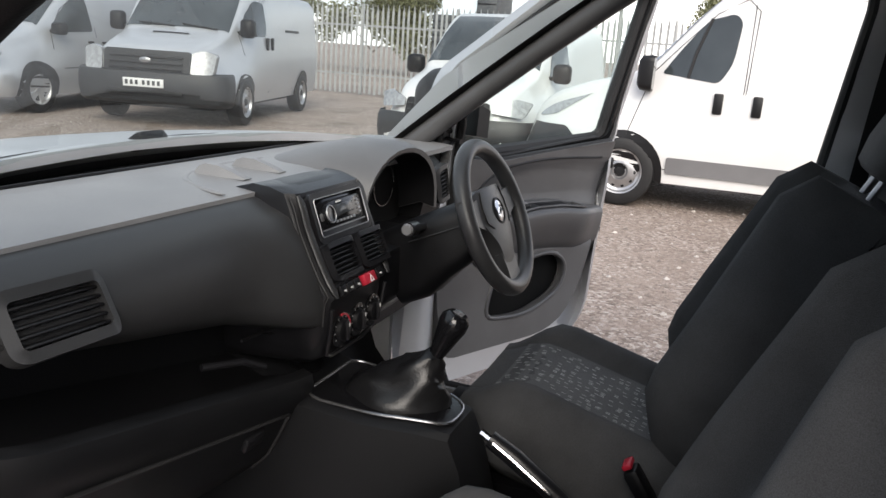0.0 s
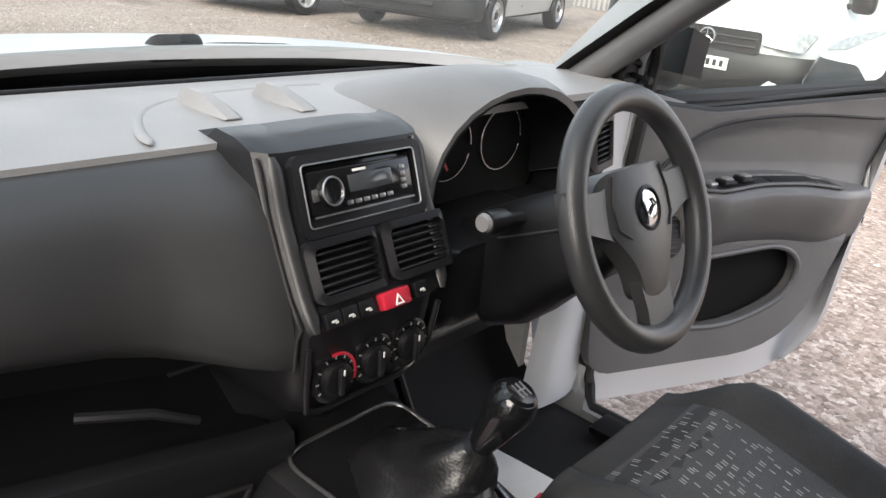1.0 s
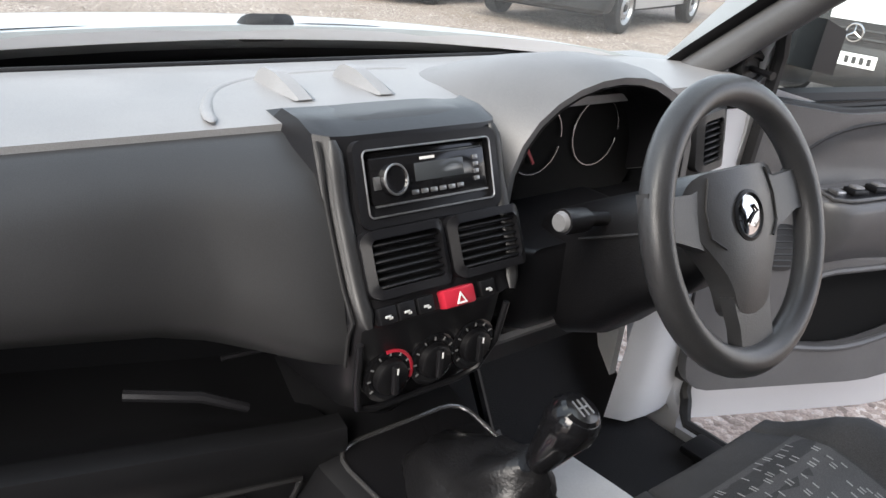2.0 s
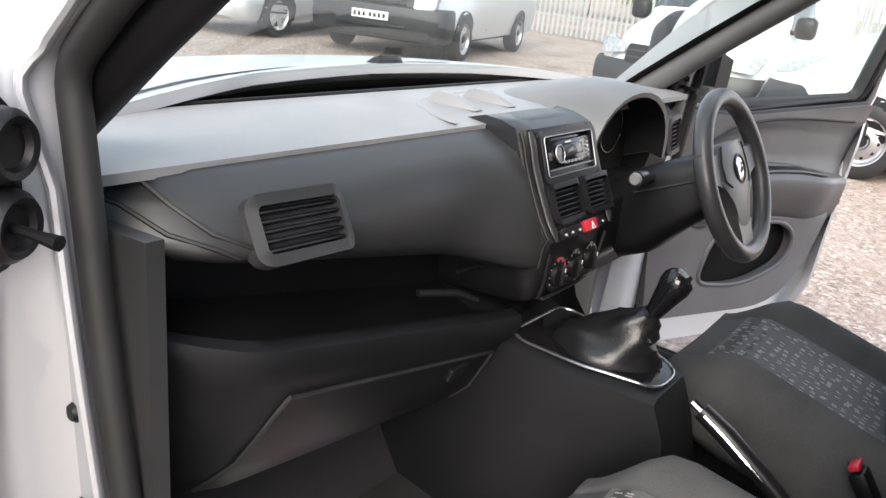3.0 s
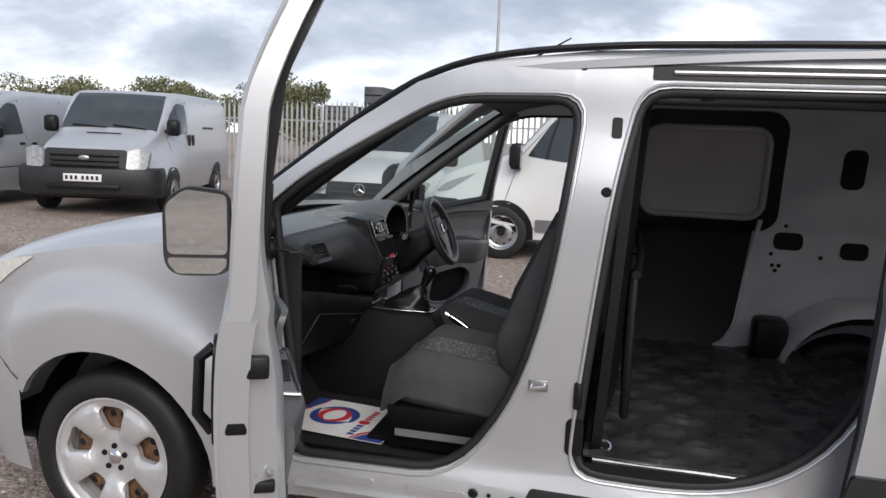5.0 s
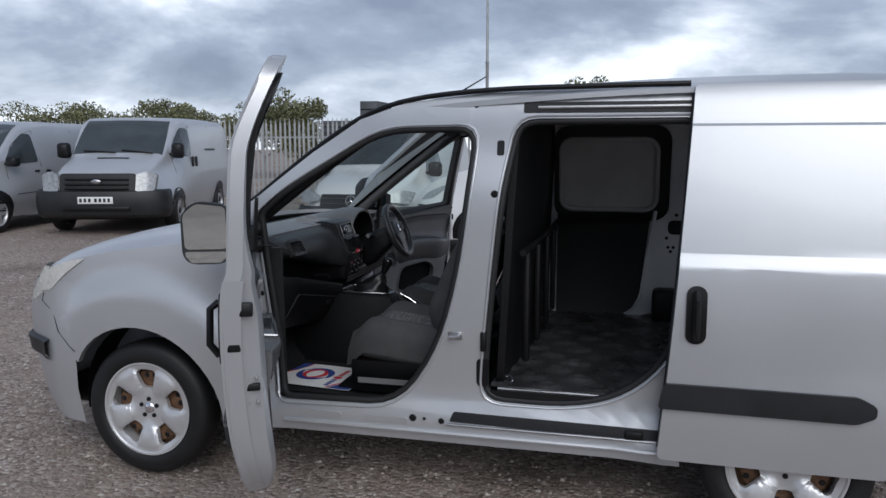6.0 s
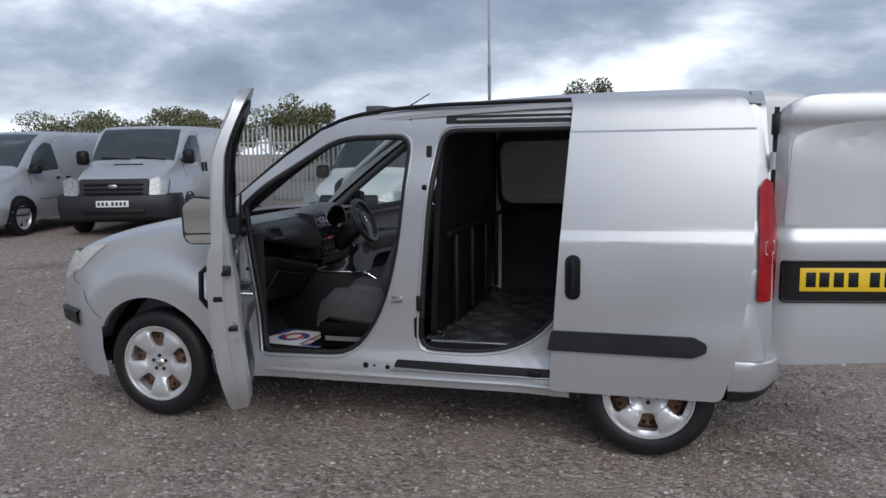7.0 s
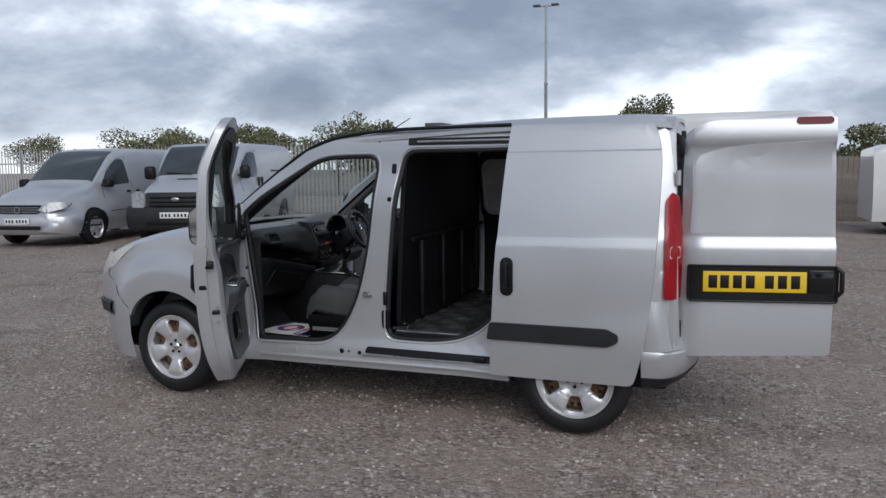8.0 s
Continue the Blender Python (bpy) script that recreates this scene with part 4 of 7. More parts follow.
gk = part("gear_knob", lathe([(0.0, -0.052), (0.014, -0.05), (0.018, -0.03), (0.023, -0.005), (0.027, 0.012), (0.0265, 0.026), (0.021, 0.034), (0.0, 0.036)], 24), GLOSSB, van, "glossy black gear knob with a silver shift pattern")
gk.matrix_local = pose(0.884, 0.012, 0.893, -6, 22, 0)
part("knob_cap", lathe([(0.0, 0.0385), (0.017, 0.0375), (0.0205, 0.034)], 24), GLOSSB, gk)
gm2 = bmesh.new()
for y in (-0.007, 0.0, 0.007):
    add_box(gm2, (0, y, 0.0388), (0.018, 0.0016, 0.0008))
add_box(gm2, (0, 0, 0.0388), (0.0016, 0.014, 0.0008))
part("shift_pattern", gm2, STEEL, gk)
part("cup_recess", lathe([(0.036, 0.0), (0.034, -0.004), (0.031, -0.035), (0.0, -0.035)], 28, pose(0.60, 0.0, 0.779, 0, 14, 0)), BLACK, van)
hb = tube([(1.21, -0.05, 0.60), (1.12, -0.05, 0.668), (1.04, -0.05, 0.720), (0.995, -0.05, 0.743)], [0.016, 0.015, 0.0165, 0.015], 12)
part("handbrake_lever", hb, PANEL, van, "black handbrake lever with a chrome button")
part("handbrake_strip", tube([(1.11, -0.066, 0.680), (1.04, -0.067, 0.726), (1.005, -0.065, 0.744)], 0.003, 6), CHROME, van)
part("handbrake_button", tube([(0.995, -0.05, 0.743), (0.978, -0.05, 0.752)], 0.007, 8), CHROME, van)
part("handbrake_gaiter", loft([[Vector((x, w * math.cos(a) - 0.05, z + h * math.sin(a))) for a in (2 * math.pi * k / 14 for k in range(14))] for x, z, w, h in ((1.13, 0.635, 0.022, 0.022), (1.17, 0.60, 0.035, 0.04), (1.21, 0.565, 0.05, 0.05), (1.27, 0.53, 0.055, 0.03))]), BLACK, van)

# floor and footwell
part("cab_floor", sheet([(0.28, -0.80), (1.70, -0.80), (1.70, 0.80), (0.28, 0.80)], (), (), (), lambda u, v, d: Vector((u, v, 0.378 - d)), 0.02), CARPET, van, "black carpeted cab floor")
part("footwell_wall", sheet([(0.375, -0.80), (0.95, -0.80), (0.95, 0.80), (0.375, 0.80)], (), steps(0.375, 0.95, 5), (), lambda u, v, d: Vector((0.34 - 0.25 * max(0, u - 0.55) + 0.12 * max(0, 0.52 - u) / 0.14 - d, v, u)), 0.02), CARPET, van)
for sgn in (-1, 1):
    part("sill_tread", box((1.0, sgn * 0.772, 0.405), (0.74, 0.075, 0.02), 0.008), BLACK, van)
    part("kick_panel", sheet([(0.30, 0.38), (0.665 if sgn < 0 else 0.41, 0.38), (0.655 if sgn < 0 else 0.41, 1.08), (0.30, 1.05)], (), (), (), lambda u, v, d: Vector((u, sgn * (0.795 - d), v)), 0.02), DASH if sgn < 0 else SILVER_IN, van)
part("headlining", sheet([(1.06, -0.70), (1.72, -0.74), (1.72, 0.74), (1.06, 0.70)], (), steps(1.06, 1.72, 6), steps(-0.7, 0.7, 8), lambda u, v, d: Vector((u, v, roof_z(u, v) - 0.035 - d)), 0.01), HEADLINER, van, "pale grey headlining")
for sgn in (-1, 1):
    part("sun_visor", sheet(rounded([(1.05, 0.10), (1.22, 0.10), (1.24, 0.50), (1.06, 0.50)], 0.04), (), steps(1.0, 1.24, 4), (), lambda u, v, d: Vector((u, sgn * (v + 0.06), roof_z(u, 0) - 0.06 - 0.10 * (u - 1.05) - d)), 0.022), HEADLINER, van, "grey fabric sun visor folded up")
    pil = [screen_pt(sgn * y, s, 0.03) for y, s in zip((0.79, 0.785, 0.775, 0.762, 0.745, 0.722), (0.0, 0.2, 0.4, 0.6, 0.8, 1.0))]
    part("pillar_trim", tube(pil, [0.030, 0.028, 0.028, 0.028, 0.030, 0.034], 10), TRIM if sgn > 0 else BLACK, van, "grey windscreen pillar trim")
part("screen_band", sheet([(-0.80, 0.0), (0.80, 0.0), (0.795, 0.066), (-0.795, 0.066)], (), steps(-0.8, 0.8, 12), (), lambda u, v, d: screen_pt(u, v, 0.004 + d)), BLACK, van)
part("screen_band", sheet([(-0.74, 0.93), (0.74, 0.93), (0.725, 1.0), (-0.725, 1.0)], (), steps(-0.8, 0.8, 12), (), lambda u, v, d: screen_pt(u, v, 0.004 + d)), BLACK, van)
for sgn in (-1, 1):
    part("screen_band", sheet([(0.80, 0.0), (0.775, 0.5), (0.725, 1.0), (0.69, 1.0), (0.735, 0.5), (0.765, 0.0)], (), (), steps(0, 1, 6), lambda u, v, d: screen_pt(sgn * u, v, 0.004 + d)), BLACK, van)
# wipers
for y0, y1 in ((-0.66, 0.05), (0.07, 0.36)):
    wp = [screen_pt(y0 + (y1 - y0) * t, 0.082 + 0.010 * math.sin(math.pi * t), -0.012) for t in steps(0, 1, 8)]
    part("wiper_arm", tube(wp, [0.010, 0.011, 0.011, 0.010, 0.009, 0.009, 0.008, 0.007, 0.005], 8), BLACK, van)
part("wiper_pivot", box(screen_pt(0.065, 0.092, -0.014), (0.05, 0.085, 0.034), 0.014, pose(0, 0, 0, 0, -33, 0)), BLACK, van)


# ---- seats ----
def cushion(L, W, T, bolster, nose):
    """Pad lying along +x with side bolsters; returns its top height at (u, v)."""
    def top(u, v):
        h = T - 0.40 * T * (1 - smooth01(-0.03, nose, u)) ** 2 - 0.035 * smooth01(0.9, 1.0, u)
        h += bolster * smooth01(0.52, 0.74, abs(v)) * smooth01(0.02, 0.25, u) - (T * 0.75 + bolster) * (1 - math.sqrt(max(0.0, 1 - (max(0.0, abs(v) - 0.74) / 0.26) ** 2))) - 0.010 * (1 - (abs(v) / 0.6) ** 2 if abs(v) < 0.6 else 0)
        return h - 0.006 * math.exp(-((abs(v) - 0.57) / 0.02) ** 2)
    rings = []
    for u in [0.0, 0.015, 0.04, 0.08, 0.14] + steps(0.2, 0.9, 9) + [0.95, 1.0]:
        e = 1.0 - 0.18 * (1 - smooth01(-0.05, 0.30, u)) ** 2 - 0.02 * smooth01(0.9, 1, u)
        vs = [-1.0, -0.97, -0.92, -0.86, -0.80, -0.74, -0.68, -0.63, -0.59, -0.57, -0.55, -0.4, -0.2, 0, 0.2, 0.4, 0.55, 0.57, 0.59, 0.63, 0.68, 0.74, 0.80, 0.86, 0.92, 0.97, 1.0]
        rings.append([Vector((u * L, v * W * e, top(u, v))) for v in vs] + [Vector((u * L, W * e, T * 0.2)), Vector((u * L, W * e * 0.9, 0)), Vector((u * L, -W * e * 0.9, 0)), Vector((u * L, -W * e, T * 0.2))])
    return rings, top


def flecks(L, W, top, rows, cols, u0, u1, vmax, seed, m):
    rnd = random.Random(seed)
    bm = bmesh.new()
    for i in range(rows):
        for j in range(cols):
            if rnd.random() < 0.22:
                continue
            u = u0 + (u1 - u0) * (i + 0.5 + rnd.uniform(-0.25, 0.25)) / rows
            v = -vmax + 2 * vmax * (j + 0.5 + rnd.uniform(-0.3, 0.3)) / cols
            du, dv = 0.0048 / L, 0.0013 / W
            for off in ((0, 0), (0, 0.0058 / W)) if rnd.random() < 0.35 else ((0, 0),):
                q = [(u - du, v + off[1] - dv), (u + du, v + off[1] - dv), (u + du, v + off[1] + dv), (u - du, v + off[1] + dv)]
                bm.faces.new([bm.verts.new(m @ Vector((a * L, b * W, top(a, b) + 0.0012))) for a, b in q])
    return bm


def seat(name, y, label, front, L, base, tilt):
    s = thing(name, label, "car seat", "cab seats", pose(0, y, 0))
    W = 0.255
    cm = pose(front, 0, base, 0, tilt, 0)
    rings, top = cushion(L, W, 0.150, 0.042, 0.30)
    cu = part("cushion", loft([[cm @ p for p in r] for r in rings]), FABRIC, s, "charcoal cloth cushion with a flecked centre", 75)
    part("centre_cloth", sheet([(0.10, -0.54), (0.97, -0.54), (0.97, 0.54), (0.10, 0.54)], (), steps(0.1, 0.97, 10), steps(-0.54, 0.54, 8), lambda u, v, d: cm @ Vector((u * L, v * W, top(u, v) + 0.0008))), FABRIC_MID, cu)
    tagged(part("woven_fleck", flecks(L, W, top, 19, 15, 0.10, 0.88, 0.50, 3 if y < 0 else 4, cm), FLECK, cu), kind="stuff")
    bm_ = pose(1.40, 0, 0.60, 0, -68, 0) if y < 0 else pose(1.325, 0, 0.60, 0, -65, 0)
    L2, W2 = 0.60, 0.255
    r2, top2 = cushion(L2, W2, 0.115, 0.075, 0.10)
    def shape(p):
        k = 1.0 - 0.36 * smooth01(0.40, 1.0, p.x / L2)
        return bm_ @ Vector((p.x, p.y * k, p.z))
    bk = part("backrest", loft([[shape(p) for p in r] for r in r2]), FABRIC, s, "charcoal cloth backrest", 75)
    part("centre_cloth", sheet([(0.06, -0.52), (0.90, -0.52), (0.90, 0.52), (0.06, 0.52)], (), steps(0.06, 0.9, 10), steps(-0.52, 0.52, 8), lambda u, v, d: shape(Vector((u * L2, v * W2, top2(u, v) + 0.0008)))), FABRIC_MID, bk)
    fl = flecks(L2, W2, top2, 16, 12, 0.08, 0.62, 0.48, 7 if y < 0 else 8, Matrix())
    for v_ in fl.verts:
        v_.co = shape(v_.co)
    tagged(part("woven_fleck", fl, FLECK, bk), kind="stuff")
    hm = bm_ @ pose(L2 + 0.125, 0, 0.055)
    part("headrest", loft([[hm @ Vector((x, sy * w, sz * t)) for sy, sz in rrect(-1, -1, 1, 1, 0.55)] for x, w, t in ((-0.085, 0.09, 0.03), (-0.075, 0.112, 0.042), (-0.03, 0.125, 0.050), (0.03, 0.122, 0.050), (0.07, 0.105, 0.042), (0.085, 0.08, 0.03))]), FABRIC, s, "", 60)
    for sy in (-0.05, 0.05):
        part("headrest_post", tube([bm_ @ Vector((L2 - 0.02, sy, 0.055)), bm_ @ Vector((L2 + 0.05, sy, 0.055))], 0.006, 8), STEEL, s)
    part("seat_valance", loft([[Vector((x, sy * w, z)) for x, sy in ((front + 0.03, -1), (front + 0.055, -1.02), (1.33, -1.02), (1.36, -1), (1.36, 1), (1.33, 1.02), (front + 0.055, 1.02), (front + 0.03, 1))] for z, w in ((0.40, 0.225), (0.46, 0.238), (0.475, 0.248), (0.55, 0.246))]), BLACK, s, "black plastic seat base")
    for sy in (-1, 1):
        part("valance_band", loft([[Vector((x, sy * (0.240 + o), z)) for x in (front + 0.06, 1.30)] for z, o in ((0.440, 0.0), (0.446, 0.010), (0.492, 0.012), (0.500, 0.0))], False, False), GREYPANEL, s, "grey band along the seat base")
    part("seat_runner", box((1.08, 0, 0.392), (0.5, 0.36, 0.024), 0.004), BLACK, s)
    return s


seat("passenger_seat", -0.400, "charcoal cloth passenger seat with pale woven flecks", 0.895, 0.46, 0.572, 7.0)
seat("driver_seat", 0.385, "charcoal cloth driver's seat with pale woven flecks", 0.825, 0.49, 0.592, 14.0)
for y, x in ((-0.105, 1.245), (0.115, 1.235)):
    bu = thing("belt_buckle", "black seat belt buckle with a red release button", "seat belt buckle", "belt buckles")
    part("stalk", tube([(x + 0.08, y, 0.50), (x + 0.03, y, 0.60)], 0.012, 8), BLACK, bu)
    part("casing", box((x, y, 0.635), (0.075, 0.042, 0.028), 0.007, pose(0, 0, 0, 0, 55, 0)), BLACK, bu)
    part("release_button", box((x - 0.026, y, 0.672), (0.010, 0.036, 0.018), 0.003, pose(0, 0, 0, 0, 55, 0)), REDBTN, bu)
belt = thing("seat_belt", "black webbing seat belt hanging on the door pillar", "seat belt")
part("webbing", sheet([(0, 0), (1, 0), (1, 1), (0, 1)], (), (), steps(0, 1, 8), lambda u, v, d: Vector((1.50 + 0.035 * u + 0.05 * v, 0.765 - 0.09 * v ** 2 - d, 0.50 + 0.95 * v)), 0.002), BLACK, belt)

# paper mat in the passenger footwell
MM = pose(0.70, -0.425, 0.384, 0, 0, -7)
pm = thing("paper_floor_mat", "white printed paper mat on the passenger footwell floor", "floor mat", m=MM)
flat = lambda h: (lambda u, v, d: Vector((u, v, h + 0.004 * math.sin(9 * u + 2) * math.sin(7 * v + 1) - d)))
part("paper", sheet([(-0.215, -0.165), (0.215, -0.165), (0.215, 0.165), (-0.215, 0.165)], (), steps(-0.2, 0.2, 10), steps(-0.16, 0.16, 8), flat(0.006), 0.001), PAPER, pm)
dm = thing("paper_floor_mat", "white paper mat with red print on the driver's footwell floor", "floor mat", m=pose(0.66, 0.43, 0.384, 0, 0, 4))
part("paper", sheet([(-0.17, -0.12), (0.17, -0.12), (0.17, 0.12), (-0.17, 0.12)], (), steps(-0.16, 0.16, 8), steps(-0.11, 0.11, 6), flat(0.006), 0.001), PAPER, dm)
part("red_edge", sheet([(0.13, -0.118), (0.168, -0.118), (0.168, 0.118), (0.15, 0.118)], (), (), steps(-0.11, 0.11, 6), flat(0.0075)), P_RED, dm)
part("word_bar", sheet(rrect(0.02, -0.08, 0.06, 0.07, 0.006), (), (), steps(-0.07, 0.06, 5), flat(0.0075)), P_RED, dm)


# ---- front doors ----
DOOR_WIN = rounded([(0.725, 1.050), (1.405, 1.075), (1.425, 1.590), (1.140, 1.580), (0.775, 1.290)], [0.02, 0.04, 0.07, 0.08, 0.03])


def door_size(sgn):
    """The passenger's door stands a little longer from its hinge than the driver's."""
    return Matrix.Translation((0.643, 0, 0.312 if sgn < 0 else 0.345)) @ Matrix.Diagonal((1.185 if sgn < 0 else 1.09, 1, 1.076 if sgn < 0 else 1.04, 1)) @ Matrix.Translation((-0.646, 0, -0.345))


def front_door(sgn, swing, hinge, lean=0.0, lift=0.0):
    """A front door built shut and then swung round its hinge; sgn -1 is the passenger's."""
    axis = Vector((math.tan(radians(lean)), -sgn * math.tan(radians(lean)), 1)).normalized()
    d = new("front_door")
    d.parent = van
    d.matrix_local = Matrix.Translation((*hinge, 0.95 + lift)) @ Matrix.Rotation(radians(sgn * swing), 4, axis) @ Matrix.Translation((-0.487, -sgn * 0.88, -0.95))
    tagged(d, "open silver front door with grey plastic trim inside")

    def dpart(name, bm, material, label="", angle=None):
        if sgn < 0:
            for v in bm.verts:
                v.co.y -= 0.14 * max(0.0, v.co.z - 1.08) - 0.50 * max(0.0, v.co.z - 1.42) ** 1.3
        bm.transform(door_size(sgn))
        return part(name, bm, material, d, label, angle) if angle else part(name, bm, material, d, label)

    def inner(u, v, depth):
        bow = 0.070 + 0.012 * math.sin(3 * (v - 0.4)) + 0.025 * smooth01(1.05, 1.38, u)
        return Vector((u, sgn * (half_width(max(u, 0.62), v) - bow + depth), v))

    f = side(sgn)
    dip = 0.052 if sgn > 0 else 0.0
    ahead = 2.3 * dip if sgn > 0 else 0.045
    glazing = [(u - ahead * smooth01(1.05, 0.72, u), v - dip * smooth01(1.50, 0.70, u) * smooth01(1.30, 1.08, v)) for u, v in DOOR_WIN]
    lower = rounded([(0.60, 0.345), (1.215, 0.345), (1.375, 0.50), (1.45, 0.95), (1.468, 1.068), (0.86, 1.050 - dip), (0.580, 1.10 - dip), (0.560, 1.03 - dip)], [0.05, 0.12, 0.14, 0.2, 0.0, 0.0, 0.02, 0.05])
    dpart("outer_panel", sheet(lower, (), XS, ZS, f, 0.062), SILVER, "silver door panel", 35)
    frame_loop = rounded([(1.468, 1.0682), (1.488, 1.30), (1.488, 1.52), (1.466, 1.700), (1.22, 1.682), (1.06, 1.615), (0.640 - dip, 1.28 - 0.5 * dip), (0.585 - 0.8 * dip, 1.10 - dip), (0.86, 1.0502 - dip)], [0.0, 0.2, 0.2, 0.12, 0.12, 0.10, 0.04, 0.02, 0.0])
    dpart("window_frame", sheet(frame_loop, [glazing], XS, ZS, side(sgn, -0.004), 0.044), SILVER, "silver window frame", 35)
    lining = rounded([(1.422, 1.03), (1.448, 1.655), (1.12, 1.625), (0.650 - dip, 1.27 - 0.5 * dip), (0.60 - 0.9 * dip, 1.03 - dip)], [0.0, 0.10, 0.09, 0.04, 0.02])
    dpart("frame_lining", sheet(lining, [glazing], XS, ZS, lambda u, v, t: Vector((u, sgn * (half_width(u, v) - 0.050 - t), v)), 0.014), BLACK)
    g = dpart("door_glass", sheet([(u + (0.004 if u > 1.1 else -0.004), v) for u, v in glazing], (), XS, ZS, side(sgn, -0.020)), CLEAR)
    g.visible_shadow = False
    dpart("glass_seal", tube([f(u, v, 0.030) for u, v in glazing], 0.021, 8, True), SEAL)
    dpart("waist_seal", tube([f(u, 1.052 - dip * smooth01(1.50, 0.70, u) + 0.047 * (u - 0.725), 0.060) for u in steps(0.70, 1.35, 10)], 0.008, 8), SEAL)
    dpart("sail_panel", sheet(rounded([(0.545, 1.03 - dip), (0.715 - ahead, 1.03 - dip), (0.745 - 1.1 * ahead, 1.27 - 2 * dip), (0.665 - 1.6 * dip, 1.27 - 1.6 * dip), (0.545, 1.16 - dip)], 0.02), (), (), ZS, lambda u, v, t: Vector((u, sgn * (half_width(u, v) - 0.080 - t), v)), 0.014), BLACK)
    ysail = half_width(0.6, 1.15) - 0.084
    for z in (1.100, 1.170):
        m = Matrix.Translation((0.556, sgn * ysail, z)) @ pose(0, 0, 0, 90 * sgn, 0, 0)
        part("tweeter" if z > 1.15 else "mirror_joystick_base", lathe([(0.034, -0.004), (0.033, 0.014), (0.027, 0.022), (0.021, 0.020), (0.018, 0.014), (0.0, 0.012)], 28, m), BLACK, d)
    part("mirror_joystick", tube([(0.556, sgn * ysail, 1.100), (0.560, sgn * (ysail - 0.035), 1.098), (0.564, sgn * (ysail - 0.062), 1.096)], [0.006, 0.005, 0.0075], 8), BLACK, d)

    # inner trim: upper and lower mouldings with a sweeping groove, armrest and pocket
    trim = rounded([(0.60, 0.430), (1.12, 0.430), (1.26, 0.56), (1.365, 0.90), (1.405, 1.070), (0.84, 1.050 - dip), (0.565, 1.07 - dip), (0.56, 0.95)], [0.05, 0.12, 0.12, 0.1, 0.03, 0.04, 0.03, 0.1])
    pocket = rounded([(0.78, 0.52), (0.98, 0.50), (1.16, 0.56), (1.19, 0.65), (1.12, 0.70), (0.84, 0.675)], [0.05, 0.12, 0.08, 0.05, 0.06, 0.06])

    def trim_f(u, v, t):
        swell = 0.012 + 0.024 * smooth01(0.80, 0.70, v) - 0.016 * smooth01(0.80, 0.90, v) * smooth01(spline(SWEEP, u) + 0.01, spline(SWEEP, u) - 0.03, v)
        return inner(u, v, t) - Vector((0, sgn * swell, 0))

    dpart("inner_trim", sheet(trim, [pocket], XS + steps(0.7, 1.4, 15), ZS + steps(0.66, 1.06, 17), trim_f, 0.03), TRIM, "grey grained plastic door trim", 60)
    # flat sheet; the deep pocket's shade is in its colour
    dpart("door_pocket", sheet(pocket, (), (), (), lambda u, v, t: inner(u, v, 0.001 - t), 0.004), RECESS_SHADE)
    dpart("pocket_lip", tube([trim_f(u, v, 0.002) for u, v in pocket], 0.008, 8, True), TRIM)
    sw = [(u, spline(SWEEP, u)) for u in steps(0.70, 1.34, 20)]
    dpart("trim_groove", tube([trim_f(u, v + 0.008, 0.003) for u, v in sw], 0.005, 6), SEAL)

    if sgn < 0:
        insert = [(u, spline(SWEEP, u) - 0.004) for u in steps(0.74, 1.32, 16)] + [(1.32, 0.86), (1.0, 0.84), (0.76, 0.82)]
        dpart("trim_insert", sheet(insert, (), steps(0.75, 1.3, 12), steps(0.84, 1.0, 8), lambda u, v, t: trim_f(u, v, t - 0.003), 0.004), DASH, "dark lower insert of the door trim", 60)

    def arm_k(u):
        return 0.62 + 0.38 * smooth01(0.79, 0.83, u) - 0.45 * smooth01(1.18, 1.34, u)

    def arm_z(u):
        return 0.840 + 0.018 * smooth01(0.80, 0.98, u) - 0.020 * smooth01(1.05, 1.34, u)

    us = steps(0.795, 1.34, 16)
    dpart("armrest", loft([[inner(u, arm_z(u) + e, 0.012 - q * arm_k(u)) for e, q in ((0.018, 0.0), (0.006, 0.030), (0.0, 0.090), (-0.006, 0.103), (-0.020, 0.108), (-0.060, 0.100), (-0.110, 0.078), (-0.160, 0.035), (-0.170, 0.0))] for u in us]), TRIM, "moulded armrest", 60)
    inset = steps(0.812, 1.20, 14)
    lo = [inner(u, arm_z(u) + 0.0085, 0.004 - 0.030 * arm_k(u)) for u in inset]
    hi = [inner(u, arm_z(u) + 0.0045, 0.010 - 0.092 * arm_k(u)) for u in inset]
    dpart("switch_panel", loft([[a, b] for a, b in zip(lo, hi)], False, False), PANEL if sgn > 0 else GREYPANEL, "switch panel on the armrest")
    dpart("armrest_bezel", tube(lo + hi[::-1], 0.004 if sgn > 0 else 0.006, 8, True), TRIM if sgn > 0 else CHROMEDARK)
    dpart("pull_recess", box(inner(1.06, arm_z(1.06) + 0.004, -0.050), (0.15, 0.050, 0.008), 0.003), BLACK)
    for u in ((0.875, 0.925) if sgn > 0 else (0.895,)):
        dpart("window_switch", box(inner(u, arm_z(u) + 0.010, -0.048), (0.036, 0.034, 0.014), 0.004), BLACK if sgn > 0 else DASH)
        dpart("switch_rocker", box(inner(u, arm_z(u) + 0.018, -0.048), (0.022, 0.022, 0.008), 0.003), GREYPANEL)
    dpart("lock_button", box(inner(0.840, arm_z(0.840) + 0.010, -0.040), (0.022, 0.028, 0.010), 0.003), STEEL)
    dpart("speaker_grille", sheet(rrect(0.725, 0.685, 0.80, 0.775, 0.03), (), (), (), lambda u, v, t: trim_f(u, v, t - 0.004), 0.005), BLACK)
